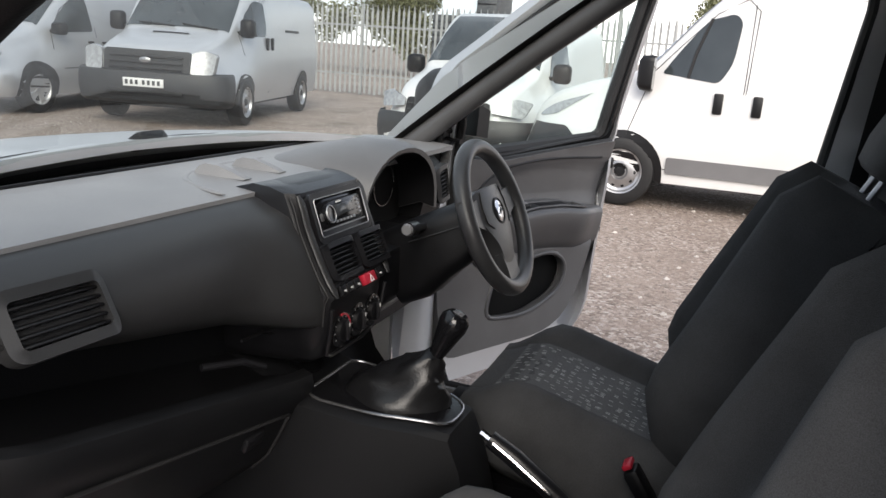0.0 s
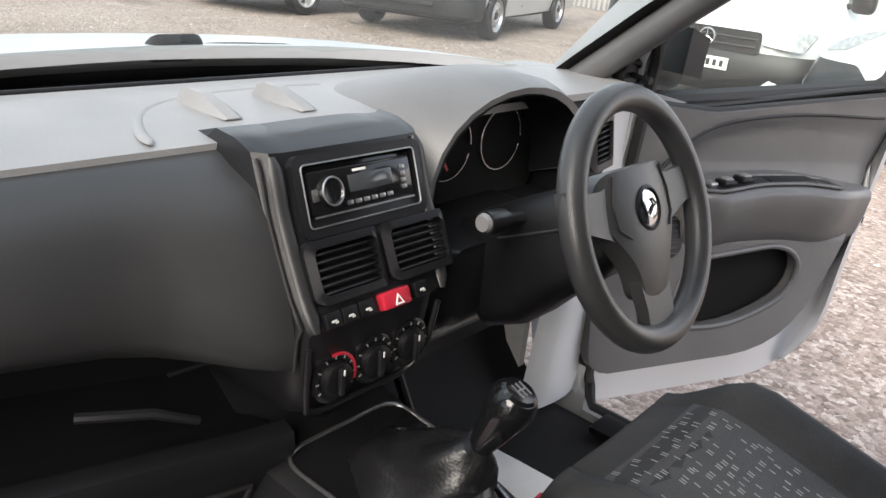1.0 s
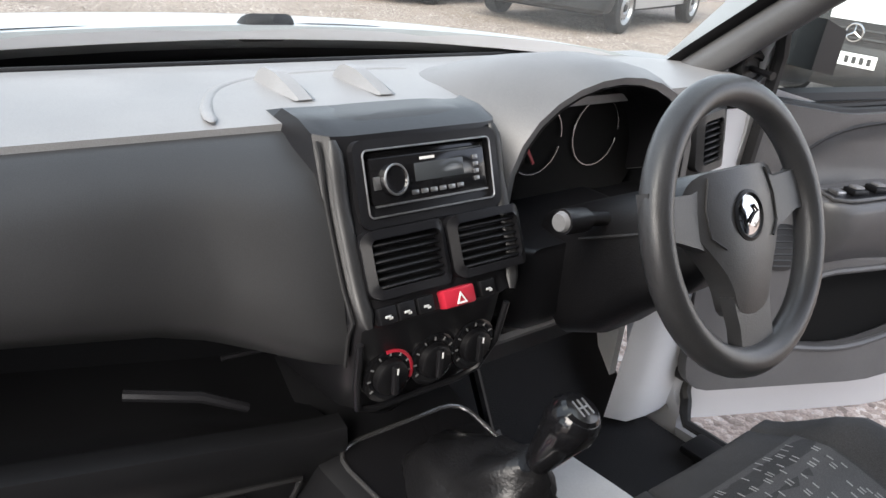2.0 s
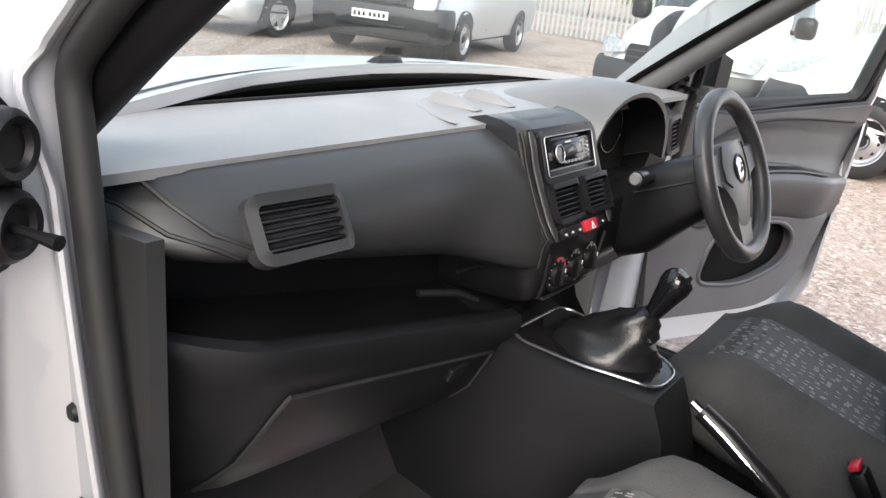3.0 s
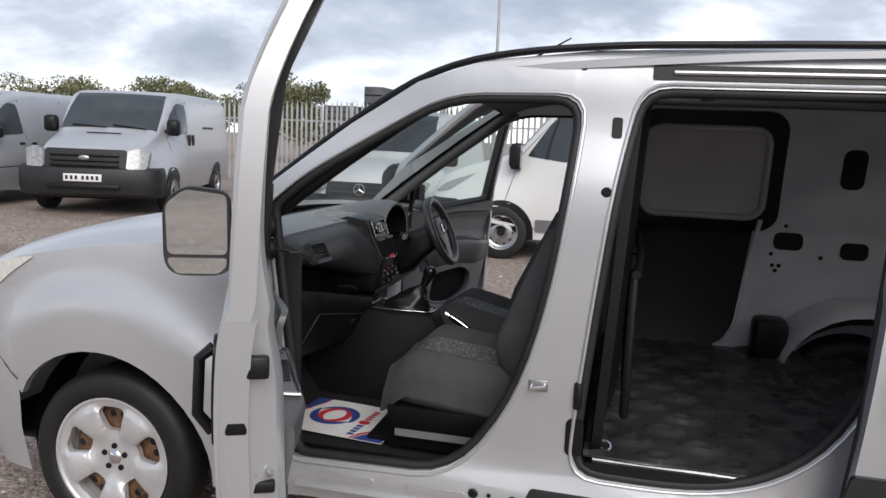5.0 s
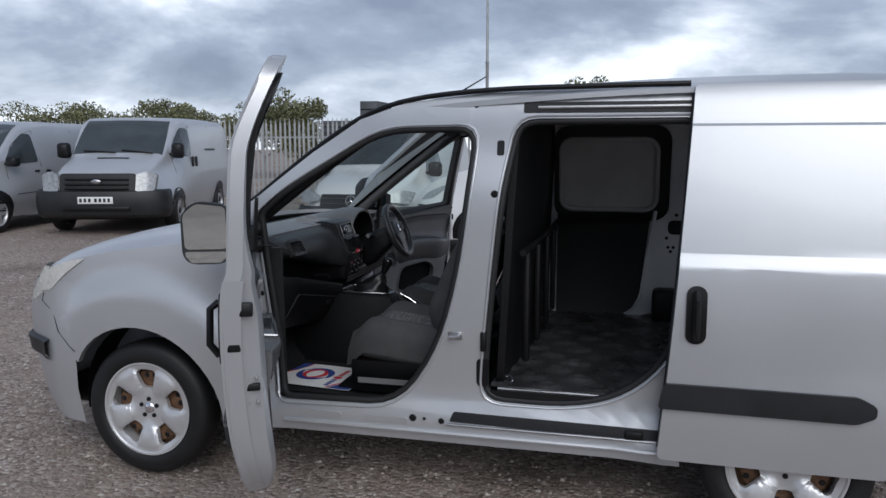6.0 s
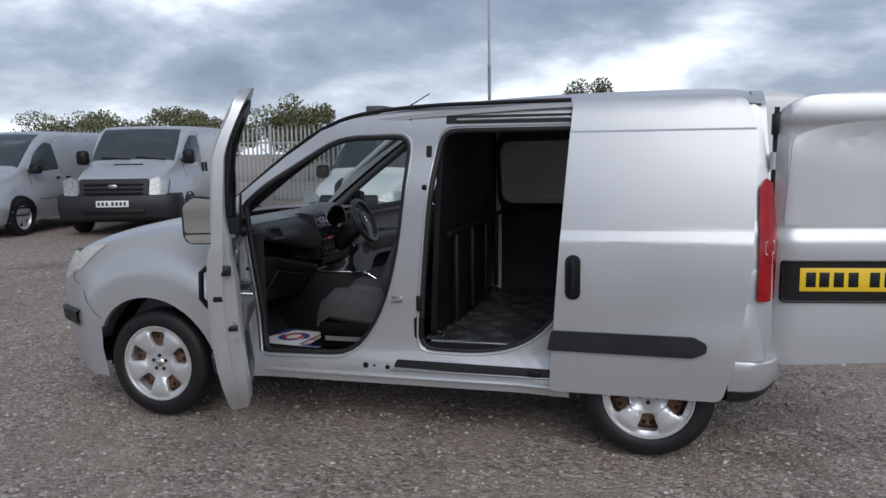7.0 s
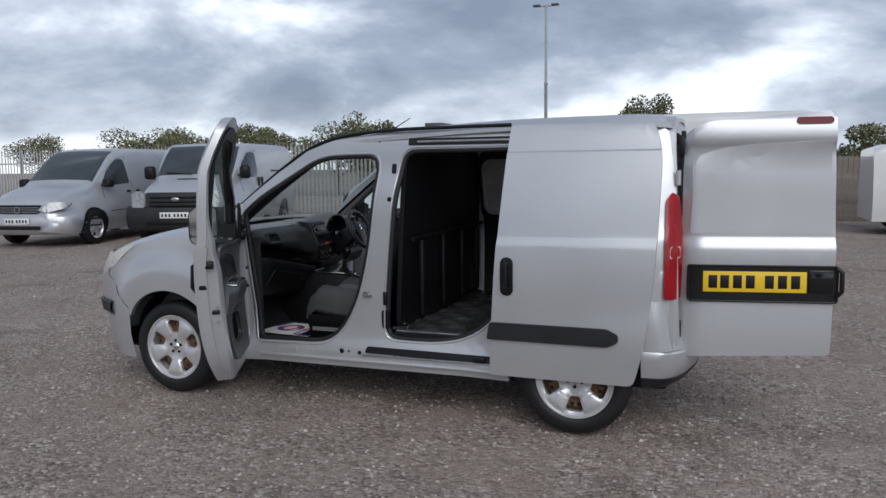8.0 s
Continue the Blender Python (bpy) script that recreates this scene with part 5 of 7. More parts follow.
    for k in range(7):
        dpart("grille_slot", tube([trim_f(0.737, 0.695 + 0.012 * k, -0.004), trim_f(0.788, 0.695 + 0.012 * k, -0.004)], 0.002, 5), DASH)
    # shut face: deep painted return with latch, buffers and screws
    edge = ((0.36, 1.235), (0.42, 1.305), (0.50, 1.362), (0.60, 1.392), (0.75, 1.420), (0.95, 1.450), (1.07, 1.467), (1.30, 1.487), (1.52, 1.487), (1.62, 1.476), (1.68, 1.440))
    depth = ((0.36, 0.55), (0.46, 0.9), (0.60, 1.0), (0.93, 1.0), (1.04, 0.80), (1.12, 0.58), (1.22, 0.44), (1.68, 0.38))
    face = ((0.006, 0.0), (0.0, 0.010), (0.004, 0.022), (0.014, 0.034), (0.018, 0.066), (0.030, 0.090), (0.036, 0.112), (0.060, 0.126), (0.075, 0.128))
    dpart("shut_face", loft([[Vector((spline(edge, z) - a * spline(depth, z), sgn * (half_width(spline(edge, z), z) - b * spline(depth, z)), z)) for a, b in face] for z in steps(0.37, 1.68, 40)], False, False), SILVER, "silver shut face of the door", 35)
    for z, u in ((0.985, 1.456), (0.882, 1.440)):
        dpart("door_buffer", box((u - 0.012, sgn * (half_width(u, z) - (0.075 if z > 0.93 else 0.040)), z), (0.022, 0.042, 0.040), 0.006), BLACK)
    dpart("door_latch", box((1.388, sgn * (half_width(1.42, 0.71) - 0.085), 0.748), (0.024, 0.044, 0.022), 0.004), BLACK)
    for z in (0.775, 0.70):
        for o in (0.070, 0.100):
            dpart("latch_screw", lathe([(0.0, 0.006), (0.006, 0.005), (0.007, 0)], 8, Matrix.Translation((1.386 + 0.15 * (z - 0.70), sgn * (half_width(1.42, z) - o), z)) @ pose(0, 0, 0, 0, 90, 0)), STEEL)
    dpart("shut_face_swage", tube([(1.448, sgn * (half_width(1.45, 1.05) - 0.030), 1.04), (1.434, sgn * (half_width(1.44, 0.96) - 0.032), 0.96), (1.400, sgn * (half_width(1.4, 0.86) - 0.085), 0.84), (1.375, sgn * (half_width(1.38, 0.76) - 0.118), 0.76)], 0.006, 8), SILVER)
    dpart("door_seal", tube([inner(u, v, 0.010) for u, v in trim], 0.009, 8, True), SEAL, "black rubber door seal")
    dpart("handle_escutcheon", sheet(rrect(1.275, 0.80, 1.345, 1.01, 0.033, 6), (), steps(1.28, 1.34, 4), steps(0.8, 1.0, 6), lambda u, v, t: f(u, v, t - 0.010), 0.02), BLACK)
    dpart("door_handle", tube([f(1.31, 0.985, -0.010), f(1.31, 0.965, -0.036), f(1.31, 0.860, -0.038), f(1.31, 0.825, -0.010)], 0.012, 10), BLACK)
    dpart("side_strip", sheet(rounded([(0.70, 0.555), (1.37, 0.555), (1.38, 0.645), (0.70, 0.645)], 0.02), (), XS, ZS, side(sgn, 0.014), 0.016), BUMPER, "black rubbing strip")

    # mirror
    mir = new("door_mirror")
    mir.parent = d
    mir.matrix_local = Matrix.Translation((0.773, sgn * 0.995, 1.175)) @ pose(0, 0, 0, 0, 1.2, sgn * 4) @ Matrix.Scale(1.04, 4)
    tagged(mir, "black door mirror with a wide-angle strip below")
    sec = rounded([(-0.088, -0.095), (-0.060, -0.122), (0.060, -0.122), (0.090, -0.09), (0.094, 0.075), (0.040, 0.122), (-0.080, 0.108)], 0.035)
    part("mirror_housing", loft([[Vector((x, sgn * u * k, v * k)) for u, v in sec] for x, k in ((-0.095, 0.50), (-0.08, 0.76), (-0.04, 0.95), (0.010, 1.0), (0.03, 0.98), (0.028, 0.92))]), BUMPER, mir, "", 50)
    main = [(u, v) for u, v in rounded([(-0.075, -0.062), (0.078, -0.062), (0.084, 0.070), (0.036, 0.110), (-0.072, 0.098)], 0.018)]
    part("mirror_glass", sheet(main, (), (), (), lambda u, v, t: Vector((0.0325 - t, sgn * u, v)), 0.003), MIRROR, mir, "mirror glass reflecting the yard")
    low = rounded([(-0.072, -0.094), (-0.052, -0.113), (0.054, -0.113), (0.076, -0.088), (0.077, -0.071), (-0.074, -0.071)], 0.008)
    part("mirror_blind_spot", sheet(low, (), (), (), lambda u, v, t: Vector((0.0325 - t, sgn * u, v)), 0.003), MIRROR, mir)
    part("mirror_arm", loft([[Vector((x, y, z)) for x, z in ((-0.07, -0.07), (-0.015, -0.075), (-0.015, 0.005), (-0.07, 0.02))] for y in (-sgn * 0.17, -sgn * 0.05)]), BLACK, mir)
    return d


SWEEP = ((0.68, 0.80), (0.72, 0.865), (0.78, 0.930), (0.86, 0.968), (1.00, 0.990), (1.15, 1.000), (1.30, 1.002), (1.42, 1.005))
front_door(-1, 62.5, (0.499, -0.876), 1.26)
front_door(1, 68.6, (0.416, 0.796), -1.46, 0.034)


# ---- sliding door, run back along its rail ----
SL = 0.080
slide = new("sliding_door")
slide.parent = van
tagged(slide, "silver sliding side door run back on its rail")
sl_out = rounded([(2.275, 0.325), (3.085, 0.325), (3.155, 0.60), (3.20, 1.05), (3.215, 1.60), (3.165, 1.755), (2.375, 1.755), (2.345, 1.30), (2.305, 0.70)], [0.03, 0.04, 0.2, 0.2, 0.10, 0.05, 0.02, 0.2, 0.2])


def slide_f(u, v, d):
    w = half_width(2.2 + (u - 2.2) * 0.12, v) + SL
    if v > 1.60:
        w -= 0.010
    return Vector((u, -(w - d), v))


part("slide_panel", sheet(sl_out, (), steps(2.3, 3.2, 12), ZS + [1.595, 1.605], slide_f, 0.05), SILVER, slide, "silver pressed door skin", 35)
part("slide_strip", sheet(rounded([(2.272, 0.545), (2.95, 0.545), (3.01, 0.575), (3.01, 0.615), (2.95, 0.645), (2.292, 0.645)], 0.015), (), steps(2.3, 3.0, 8), ZS, lambda u, v, d: slide_f(u, v, d - 0.016), 0.018), BUMPER, slide, "black rubbing strip")
hp = slide_f(2.395, 0.91, 0)
part("handle_escutcheon", sheet(rrect(-0.036, -0.108, 0.036, 0.108, 0.034, 6), (), steps(-0.03, 0.03, 4), steps(-0.1, 0.1, 6), lambda u, v, d: hp + Vector((u, -0.012 + d + 0.008 * (abs(v) / 0.1) ** 2, v)), 0.02), BLACK, slide)
part("pull_handle", tube([hp + Vector((0, -0.012, 0.085)), hp + Vector((0.0, -0.038, 0.06)), hp + Vector((0.0, -0.040, -0.05)), hp + Vector((0, -0.012, -0.08))], 0.013, 10, flat=1.3), BLACK, slide)
part("edge_seal", tube([slide_f(u, v, 0.045) for u, v in ((2.285, 0.36), (2.31, 0.75), (2.35, 1.30), (2.375, 1.72))], 0.010, 8), SEAL, slide)

# rails and pillar furniture on the near side
S_ = body(-1)
part("lower_rail_slot", sheet(rounded([(1.435, 0.372), (2.30, 0.360), (2.30, 0.405), (1.45, 0.412)], 0.012), (), XS, ZS, body(-1, 0.003), 0.03), BLACK, van, "dark slot of the sliding door rail")
part("lower_rail_lip", tube([S_(u, 0.360, -0.004) for u in steps(1.42, 2.32, 12)], 0.006, 8), STEEL, van)
part("rail_roller", box(S_(2.19, 0.382, -0.008), (0.07, 0.03, 0.035), 0.008), BLACK, van)
part("upper_rail_slot", sheet(rounded([(1.722, 1.655), (2.42, 1.652), (2.42, 1.696), (1.722, 1.697)], 0.008), (), XS, ZS, body(-1, 0.003), 0.03), BLACK, van, "dark slot of the upper door rail")
part("upper_rail_bar", tube([S_(u, 1.675, -0.004) for u in steps(1.78, 2.40, 8)], 0.008, 8), STEEL, van)
part("roof_ditch_strip", tube([Vector((x, -0.752 - 0.05 * smooth01(1.1, 0.5, x), spline(((0.50, 1.262), (0.575, 1.318), (0.82, 1.508), (1.03, 1.644), (1.23, 1.711), (1.565, 1.747), (1.99, 1.757), (2.36, 1.760)), x))) for x in steps(0.52, 2.36, 30)], 0.011, 8), BLACK, van, "black roof edge strip")
for u, v, r in ((1.527, 1.686, 0.012), (1.617, 1.33, 0.016), (1.275, 0.374, 0.016), (1.40, 0.370, 0.013), (1.325, 0.374, 0.007)):
    part("pillar_plug", lathe([(0.0, 0.004), (r * 0.7, 0.004), (r, 0.0)], 16, Matrix.Translation(S_(u, v, 0.0)) @ pose(0, 0, 0, 90)), BLACK, van)
part("striker_recess", sheet(rrect(1.618, 1.485, 1.648, 1.545, 0.008), (), (), (), body(-1, 0.002), 0.006), BLACK, van)
part("pillar_buffer", box(S_(1.575, 0.72, -0.004), (0.025, 0.02, 0.085), 0.008), BLACK, van)
part("pillar_buffer", sheet(rrect(1.545, 0.525, 1.598, 0.645, 0.02), (), (), (), body(-1, 0.004), 0.012), BLACK, van)
part("door_striker", tube([S_(1.435, 0.735, -0.002), S_(1.435, 0.735, -0.028), S_(1.475, 0.742, -0.028), S_(1.475, 0.742, -0.002)], 0.0055, 8), CHROME, van)
part("striker_plate", box(S_(1.455, 0.738, 0.0), (0.06, 0.006, 0.035), 0.004), STEEL, van)
part("hinge_pillar", loft([[Vector((x + 0.10 * max(0, z - 1.0), half_width(0.62, z) - e, z)) for x, e in ((0.47, 0.003), (0.515, 0.006), (0.522, 0.05), (0.520, 0.10), (0.512, 0.15), (0.475, 0.178))] for z in steps(0.40, 1.06, 12)], False, False), SILVER_IN, van, "silver hinge pillar", 50)
for z in (0.88, 0.76):
    part("pillar_plug", lathe([(0.0, 0.006), (0.008, 0.005), (0.012, 0.0)], 14, Matrix.Translation(S_(0.582, z, 0.0)) @ pose(0, 0, 0, 90)), BLACK, van)
part("check_strap", box((0.455, 0.80, 0.70), (0.05, 0.03, 0.03), 0.006), STEEL, van)
for loop, inset in ((FRONT_OPEN, 0.012), (SLIDE_OPEN, 0.012)):
    cx = sum(p[0] for p in loop) / len(loop)
    cz = sum(p[1] for p in loop) / len(loop)
    part("door_seal", tube([S_(u + (cx - u) * 0.02, v + (cz - v) * 0.015, 0.020) for u, v in loop], 0.016, 10, True), SEAL, van, "black rubber door seal")
    part("aperture_lip", tube([S_(u - (cx - u) * 0.018, v - (cz - v) * 0.016, -0.001) for u, v in loop], 0.0075, 8, True, flat=0.8), SILVER, van)
part("door_seal", tube([body(1)(u + (1.1 - u) * 0.02, v, 0.020) for u, v in FRONT_OPEN_R], 0.013, 8, True), SEAL, van)
part("sill_pressing", tube([S_(u, 0.318, -0.006) for u in steps(0.68, 2.32, 16)], 0.012, 8), SILVER, van)
for x in (0.76, 1.06):
    part("sill_swage", sheet(rrect(x, 0.345, x + 0.19, 0.372, 0.01), (), (), (), body(-1, 0.003), 0.006), SILVER, van)

# ---- rear door, rear bumper and lamps ----
rear = new("rear_door")
rear.parent = van
rear.matrix_local = Matrix.Translation((3.300, -0.775, 0)) @ pose(0, 0, 0, 0, 0, 9)
tagged(rear, "open silver rear barn door with a yellow registration plate")


def rear_f(u, v, d):
    """The door's outer face: u from its hinge, v up."""
    out = spline(((0.45, 0.015), (0.62, 0.022), (0.86, 0.020), (1.04, 0.030), (1.09, 0.024), (1.13, 0.006), (1.5, 0.0), (1.60, -0.004), (1.64, 0.014), (1.74, 0.006), (1.78, -0.02)), v)
    out -= 0.05 * smooth01(0.10, 0.0, u) ** 2
    return Vector((u, -out + d, v))


rd_out = rounded([(0.0, 0.475), (0.775, 0.505), (0.785, 1.10), (0.770, 1.790), (0.12, 1.745), (0.02, 1.68)], [0.03, 0.02, 0.0, 0.03, 0.08, 0.06])
part("rear_panel", sheet(rd_out, (), steps(0, 0.8, 12), ZS + [1.60, 1.62, 1.64, 1.66], rear_f, 0.045), SILVER, rear, "silver rear door skin", 35)
rw = rounded([(0.055, 1.15), (0.765, 1.15), (0.752, 1.635), (0.25, 1.615), (0.08, 1.56)], [0.02, 0.0, 0.0, 0.1, 0.05])
part("window_blank", sheet(rw, (), steps(0, 0.8, 8), steps(1.15, 1.63, 6), lambda u, v, d: rear_f(u, v, d - 0.003), 0.006), SILVER, rear, "plain silver-grey panel where a window would be")
part("plate_recess", sheet(rrect(0.045, 0.785, 0.80, 0.985, 0.015), (), steps(0, 0.8, 6), (), lambda u, v, d: Vector((u, rear_f(u, 0.9, d - 0.010).y, v)), 0.014), BLACK, rear, "black plastic plate surround")
part("recess_rim", tube([rear_f(u, 0.9, -0.013) + Vector((0, 0, v - 0.9)) for u, v in rrect(0.05, 0.79, 0.795, 0.98, 0.015)], 0.006, 6, True), BLACK, rear)
part("number_plate", box(rear_f(0.385, 0.9, -0.014) + Vector((0, 0, -0.005)), (0.52, 0.006, 0.111), 0.002), YELLOW, rear, "yellow rear registration plate with plain dark bars")
for x in (-0.21, -0.15, -0.085, -0.02, 0.075, 0.14, 0.205):
    part("plate_bar", box(rear_f(0.385, 0.9, -0.0175) + Vector((x, 0, -0.005)), (0.045, 0.002, 0.070), 0.002), BLACK, rear)
part("rear_handle", tube([rear_f(0.79, 0.9, -0.012) + Vector((0, 0, 0.07)), rear_f(0.815, 0.9, -0.02) + Vector((0, 0, 0.05)), rear_f(0.815, 0.9, -0.02) + Vector((0, 0, -0.05)), rear_f(0.79, 0.9, -0.012) + Vector((0, 0, -0.08))], 0.012, 8), BLACK, rear)
part("handle_pocket", box(rear_f(0.715, 0.9, -0.012), (0.12, 0.008, 0.12), 0.01), GLOSSB, rear)
part("brake_lamp", sheet(rrect(0.575, 1.722, 0.755, 1.758, 0.017), (), steps(0.6, 0.75, 4), (), lambda u, v, d: rear_f(u, v, d - 0.006), 0.01), REDDARK, rear, "dark red high-level brake lamp")
for z in (0.75, 1.45):
    part("rear_hinge", tube([(-0.01, -0.012, z - 0.04), (-0.01, -0.012, z + 0.04)], 0.014, 8), SILVER, rear)
part("rear_inner_seal", tube([(0.02, 0.05, z) for z in steps(0.5, 1.70, 8)], 0.012, 8), SEAL, rear)

tl = rounded([(3.235, 0.80), (3.315, 0.80), (3.325, 1.10), (3.30, 1.345), (3.265, 1.375), (3.235, 1.33)], 0.015)
for sgn in (-1, 1):
    lamp = new("tail_lamp")
    lamp.parent = van
    part("lens", sheet(tl, (), steps(3.2, 3.33, 5), steps(0.8, 1.4, 10), lambda u, v, d: Vector((u, sgn * (half_width(min(u, 3.28), v) + 0.016 - 1.6 * max(0, u - 3.28) - d), v)), 0.05), REDLENS, lamp, "red tail lamp")
    part("reversing_lens", sheet(rrect(3.262, 1.02, 3.312, 1.085, 0.012), (), (), (), lambda u, v, d: Vector((u, sgn * (half_width(min(u, 3.28), v) + 0.0165 - 1.6 * max(0, u - 3.28) - d), v)), 0.006), LAMPGLASS, lamp)


def tail_ring(z, reach, w):
    return [Vector((3.12 + reach * math.sin(t) ** 0.55, -w * math.cos(t), z)) for t in (math.pi * i / 32 for i in range(33))]


part("rear_bumper", loft([tail_ring(z, r, half_width(3.12, z) + o) for z, r, o in ((0.335, 0.26, 0.0), (0.38, 0.31, 0.006), (0.46, 0.335, 0.012), (0.50, 0.330, 0.010), (0.515, 0.29, 0.0), (0.54, 0.21, -0.01))], False, False), SILVER, van, "silver rear bumper")
for sgn in (-1, 1):
    part("bumper_corner", loft([[Vector((p.x, sgn * abs(p.y), p.z)) for p in tail_ring(z, r, half_width(3.12, z) + o)[:12]] for z, r, o in ((0.515, 0.30, 0.010), (0.56, 0.275, 0.006), (0.64, 0.245, 0.006), (0.72, 0.225, 0.006), (0.79, 0.215, 0.005))], False, False), SILVER, van, "silver bumper corner below the tail lamp", 50)
part("rear_bumper_skirt", loft([tail_ring(z, r, half_width(3.12, z) + o) for z, r, o in ((0.29, 0.22, -0.03), (0.32, 0.27, 0.0), (0.355, 0.30, 0.008), (0.36, 0.26, 0.0))], False, False), BUMPER, van)
part("rear_frame", sheet(rrect(-0.80, 0.42, 0.80, 1.79, 0.10), [rrect(-0.72, 0.52, 0.72, 1.70, 0.08)], (), steps(0.5, 1.75, 8), lambda u, v, d: Vector((3.285 - d - 0.06 * max(0, v - 1.4), u * (half_width(3.2, v) - 0.03) / 0.80, v)), 0.05), SILVER, van)
other = new("rear_door")
other.parent = van
tagged(other, "shut silver rear barn door")
part("rear_panel", sheet(rrect(0.0, 0.50, 0.72, 1.72, 0.05), (), (), ZS, lambda u, v, d: Vector((3.32 - d - 0.06 * max(0, v - 1.4), u, v)), 0.04), SILVER, other)
for z in (1.62, 0.62):
    part("hinge_leaf", box((3.305, -0.735, z), (0.03, 0.05, 0.10), 0.006), BLACK, van)

# head lamps
for sgn in (-1, 1):
    hl = new("head_lamp")
    hl.parent = van

    def lamp_pt(t, z, o=0.0):
        reach = spline(((0.78, 0.455), (0.845, 0.435), (0.90, 0.385), (0.96, 0.31)), z)
        w = half_width(-0.375, z) + 0.006
        a = radians(t)
        x = -0.375 - (reach + o) * math.sin(a) ** 0.62
        return Vector((x, sgn * min((w + o * 0.4) * math.cos(a), half_width(x, z) + o), z))
    lens = bmesh.new()
    rows_ = [[lamp_pt(t, z, 0.006) for t in steps(t0, t1, 10)] for z, t0, t1 in ((0.79, 24, 58), (0.83, 15, 62), (0.88, 13, 60), (0.93, 12, 52), (0.965, 12, 36))]
    add_loft(lens, rows_, False, False)
    part("lens", lens, LAMPGLASS, hl, "clear headlamp lens")
    part("lens_wing", sheet(rounded([(-0.572, 0.842), (-0.50, 0.848), (-0.40, 0.930), (-0.27, 1.012), (-0.36, 1.000), (-0.49, 0.960), (-0.56, 0.895)], [0.02, 0.03, 0.05, 0.01, 0.05, 0.04, 0.03]), (), steps(-0.56, -0.27, 10), steps(0.85, 1.01, 6), side(sgn, 0.007), 0.012), LAMPGLASS, hl, "clear headlamp lens")
    part("bumper_split", tube([lamp_pt(t, z, 0.004) for t, z in ((14, 0.83), (16, 0.79))] + [Vector((x, sgn * (half_width(x, z) + 0.003), z)) for x, z in ((-0.50, 0.745), (-0.44, 0.665), (-0.375, 0.60), (-0.345, 0.575))], 0.002, 6), SEAL, van)
part("front_grille", box((-0.885, 0, 0.72), (0.03, 0.9, 0.12), 0.02), BLACK, van)
part("aerial", tube([(1.06, 0.0, 1.66), (1.14, 0.0, 1.715), (1.42, 0.0, 1.87)], [0.014, 0.006, 0.003], 8), BLACK, van, "thin black roof aerial")

# ---- load space ----


def floor_h(u, v):
    """Moulded pads in staggered rows, with shallow ribs between."""
    row = math.floor((v + 0.8) / 0.125)
    p = (v + 0.8) / 0.125 - row - 0.5
    q = (u + 0.11 * (row % 2) + 0.03 * math.sin(5.1 * row)) / 0.215
    q = q - math.floor(q) - 0.5
    r = math.hypot(p / 0.36, q / 0.34)
    return 0.520 + 0.013 * smooth01(1.0, 0.72, r) - 0.009 * smooth01(0.52, 0.30, r) + 0.0025 * math.sin(19 * u + 3 * math.sin(5 * v)) * math.sin(14 * v + 1)


part("load_floor", sheet([(1.60, -0.80), (3.26, -0.80), (3.26, 0.80), (1.60, 0.80)], (), steps(1.6, 3.26, 130), steps(-0.8, 0.8, 110), lambda u, v, d: Vector((u, v, floor_h(u, v))), 0.0), LOADMAT, van, "worn black moulded load floor lining")
part("load_step", sheet([(1.60, -0.808), (2.40, -0.808), (2.40, -0.76), (1.60, -0.76)], (), (), (), lambda u, v, d: Vector((u, v, 0.505 - d)), 0.03), BLACK, van)
part("step_edge", tube([(u, -0.785, 0.512) for u in steps(1.63, 2.30, 6)], 0.010, 8), STEEL, van)
for x, y in ((1.66, -0.72), (2.42, 0.60), (3.05, 0.62)):
    part("lashing_ring", tube([(x + 0.022 * math.cos(a), y + 0.014 * math.sin(a), 0.532 + 0.012 * math.sin(a)) for a in steps(0, 2 * math.pi * 11 / 12, 11)], 0.004, 6, True), CHROME, van)
bk = new("bulkhead")
bk.parent = van
tagged(bk, "black moulded bulkhead behind the seats")
part("bulkhead_panel", sheet(rrect(-0.78, 0.50, 0.78, 1.72, 0.10), (), steps(-0.7, 0.7, 10), steps(0.5, 1.7, 8), lambda u, v, d: Vector((1.665 + 0.05 * (v - 0.5) + 0.02 * math.cos(5 * u) + (-d), u * (1 - 0.10 * max(0, v - 1.2)), v)), 0.03), LINING, bk)
part("bulkhead_rail", tube([(1.72, -0.72, 1.08), (1.735, -0.3, 1.085), (1.735, 0.4, 1.085), (1.72, 0.72, 1.08)], 0.014, 8), LINING, bk)
for y in (-0.55, -0.15, 0.25, 0.6):
    part("bulkhead_rib", box((1.715, y, 0.82), (0.03, 0.05, 0.50), 0.012), LINING, bk)
# far inner side: lining below, pressed blank above
fi = lambda u, v, d: Vector((u, half_width(u, v) - 0.075 - d, v))
part("inner_side_panel", sheet([(1.66, 0.50), (3.26, 0.50), (3.22, 1.66), (1.70, 1.66)], (), steps(1.7, 3.2, 12), ZS, fi, 0.01), SILVER_IN, van, "bare silver inner side panel", 35)
part("window_blank_inner", sheet(rrect(1.755, 1.170, 2.275, 1.550, 0.06), (), steps(1.76, 2.27, 6), ZS, lambda u, v, d: fi(u, v, d + 0.012), 0.012), BLANK, van, "grey blanked window panel")
part("blank_rim", tube([fi(u, v, 0.028) for u, v in rrect(1.74, 1.155, 2.29, 1.565, 0.07)], 0.016, 8, True), BLANK, van)
part("blank_frame", sheet(rrect(1.70, 1.09, 2.365, 1.645, 0.09), [rrect(1.74, 1.155, 2.29, 1.565, 0.07)], steps(1.8, 2.4, 8), ZS, lambda u, v, d: fi(u, v, d + 0.010), 0.02), BLACK, van)
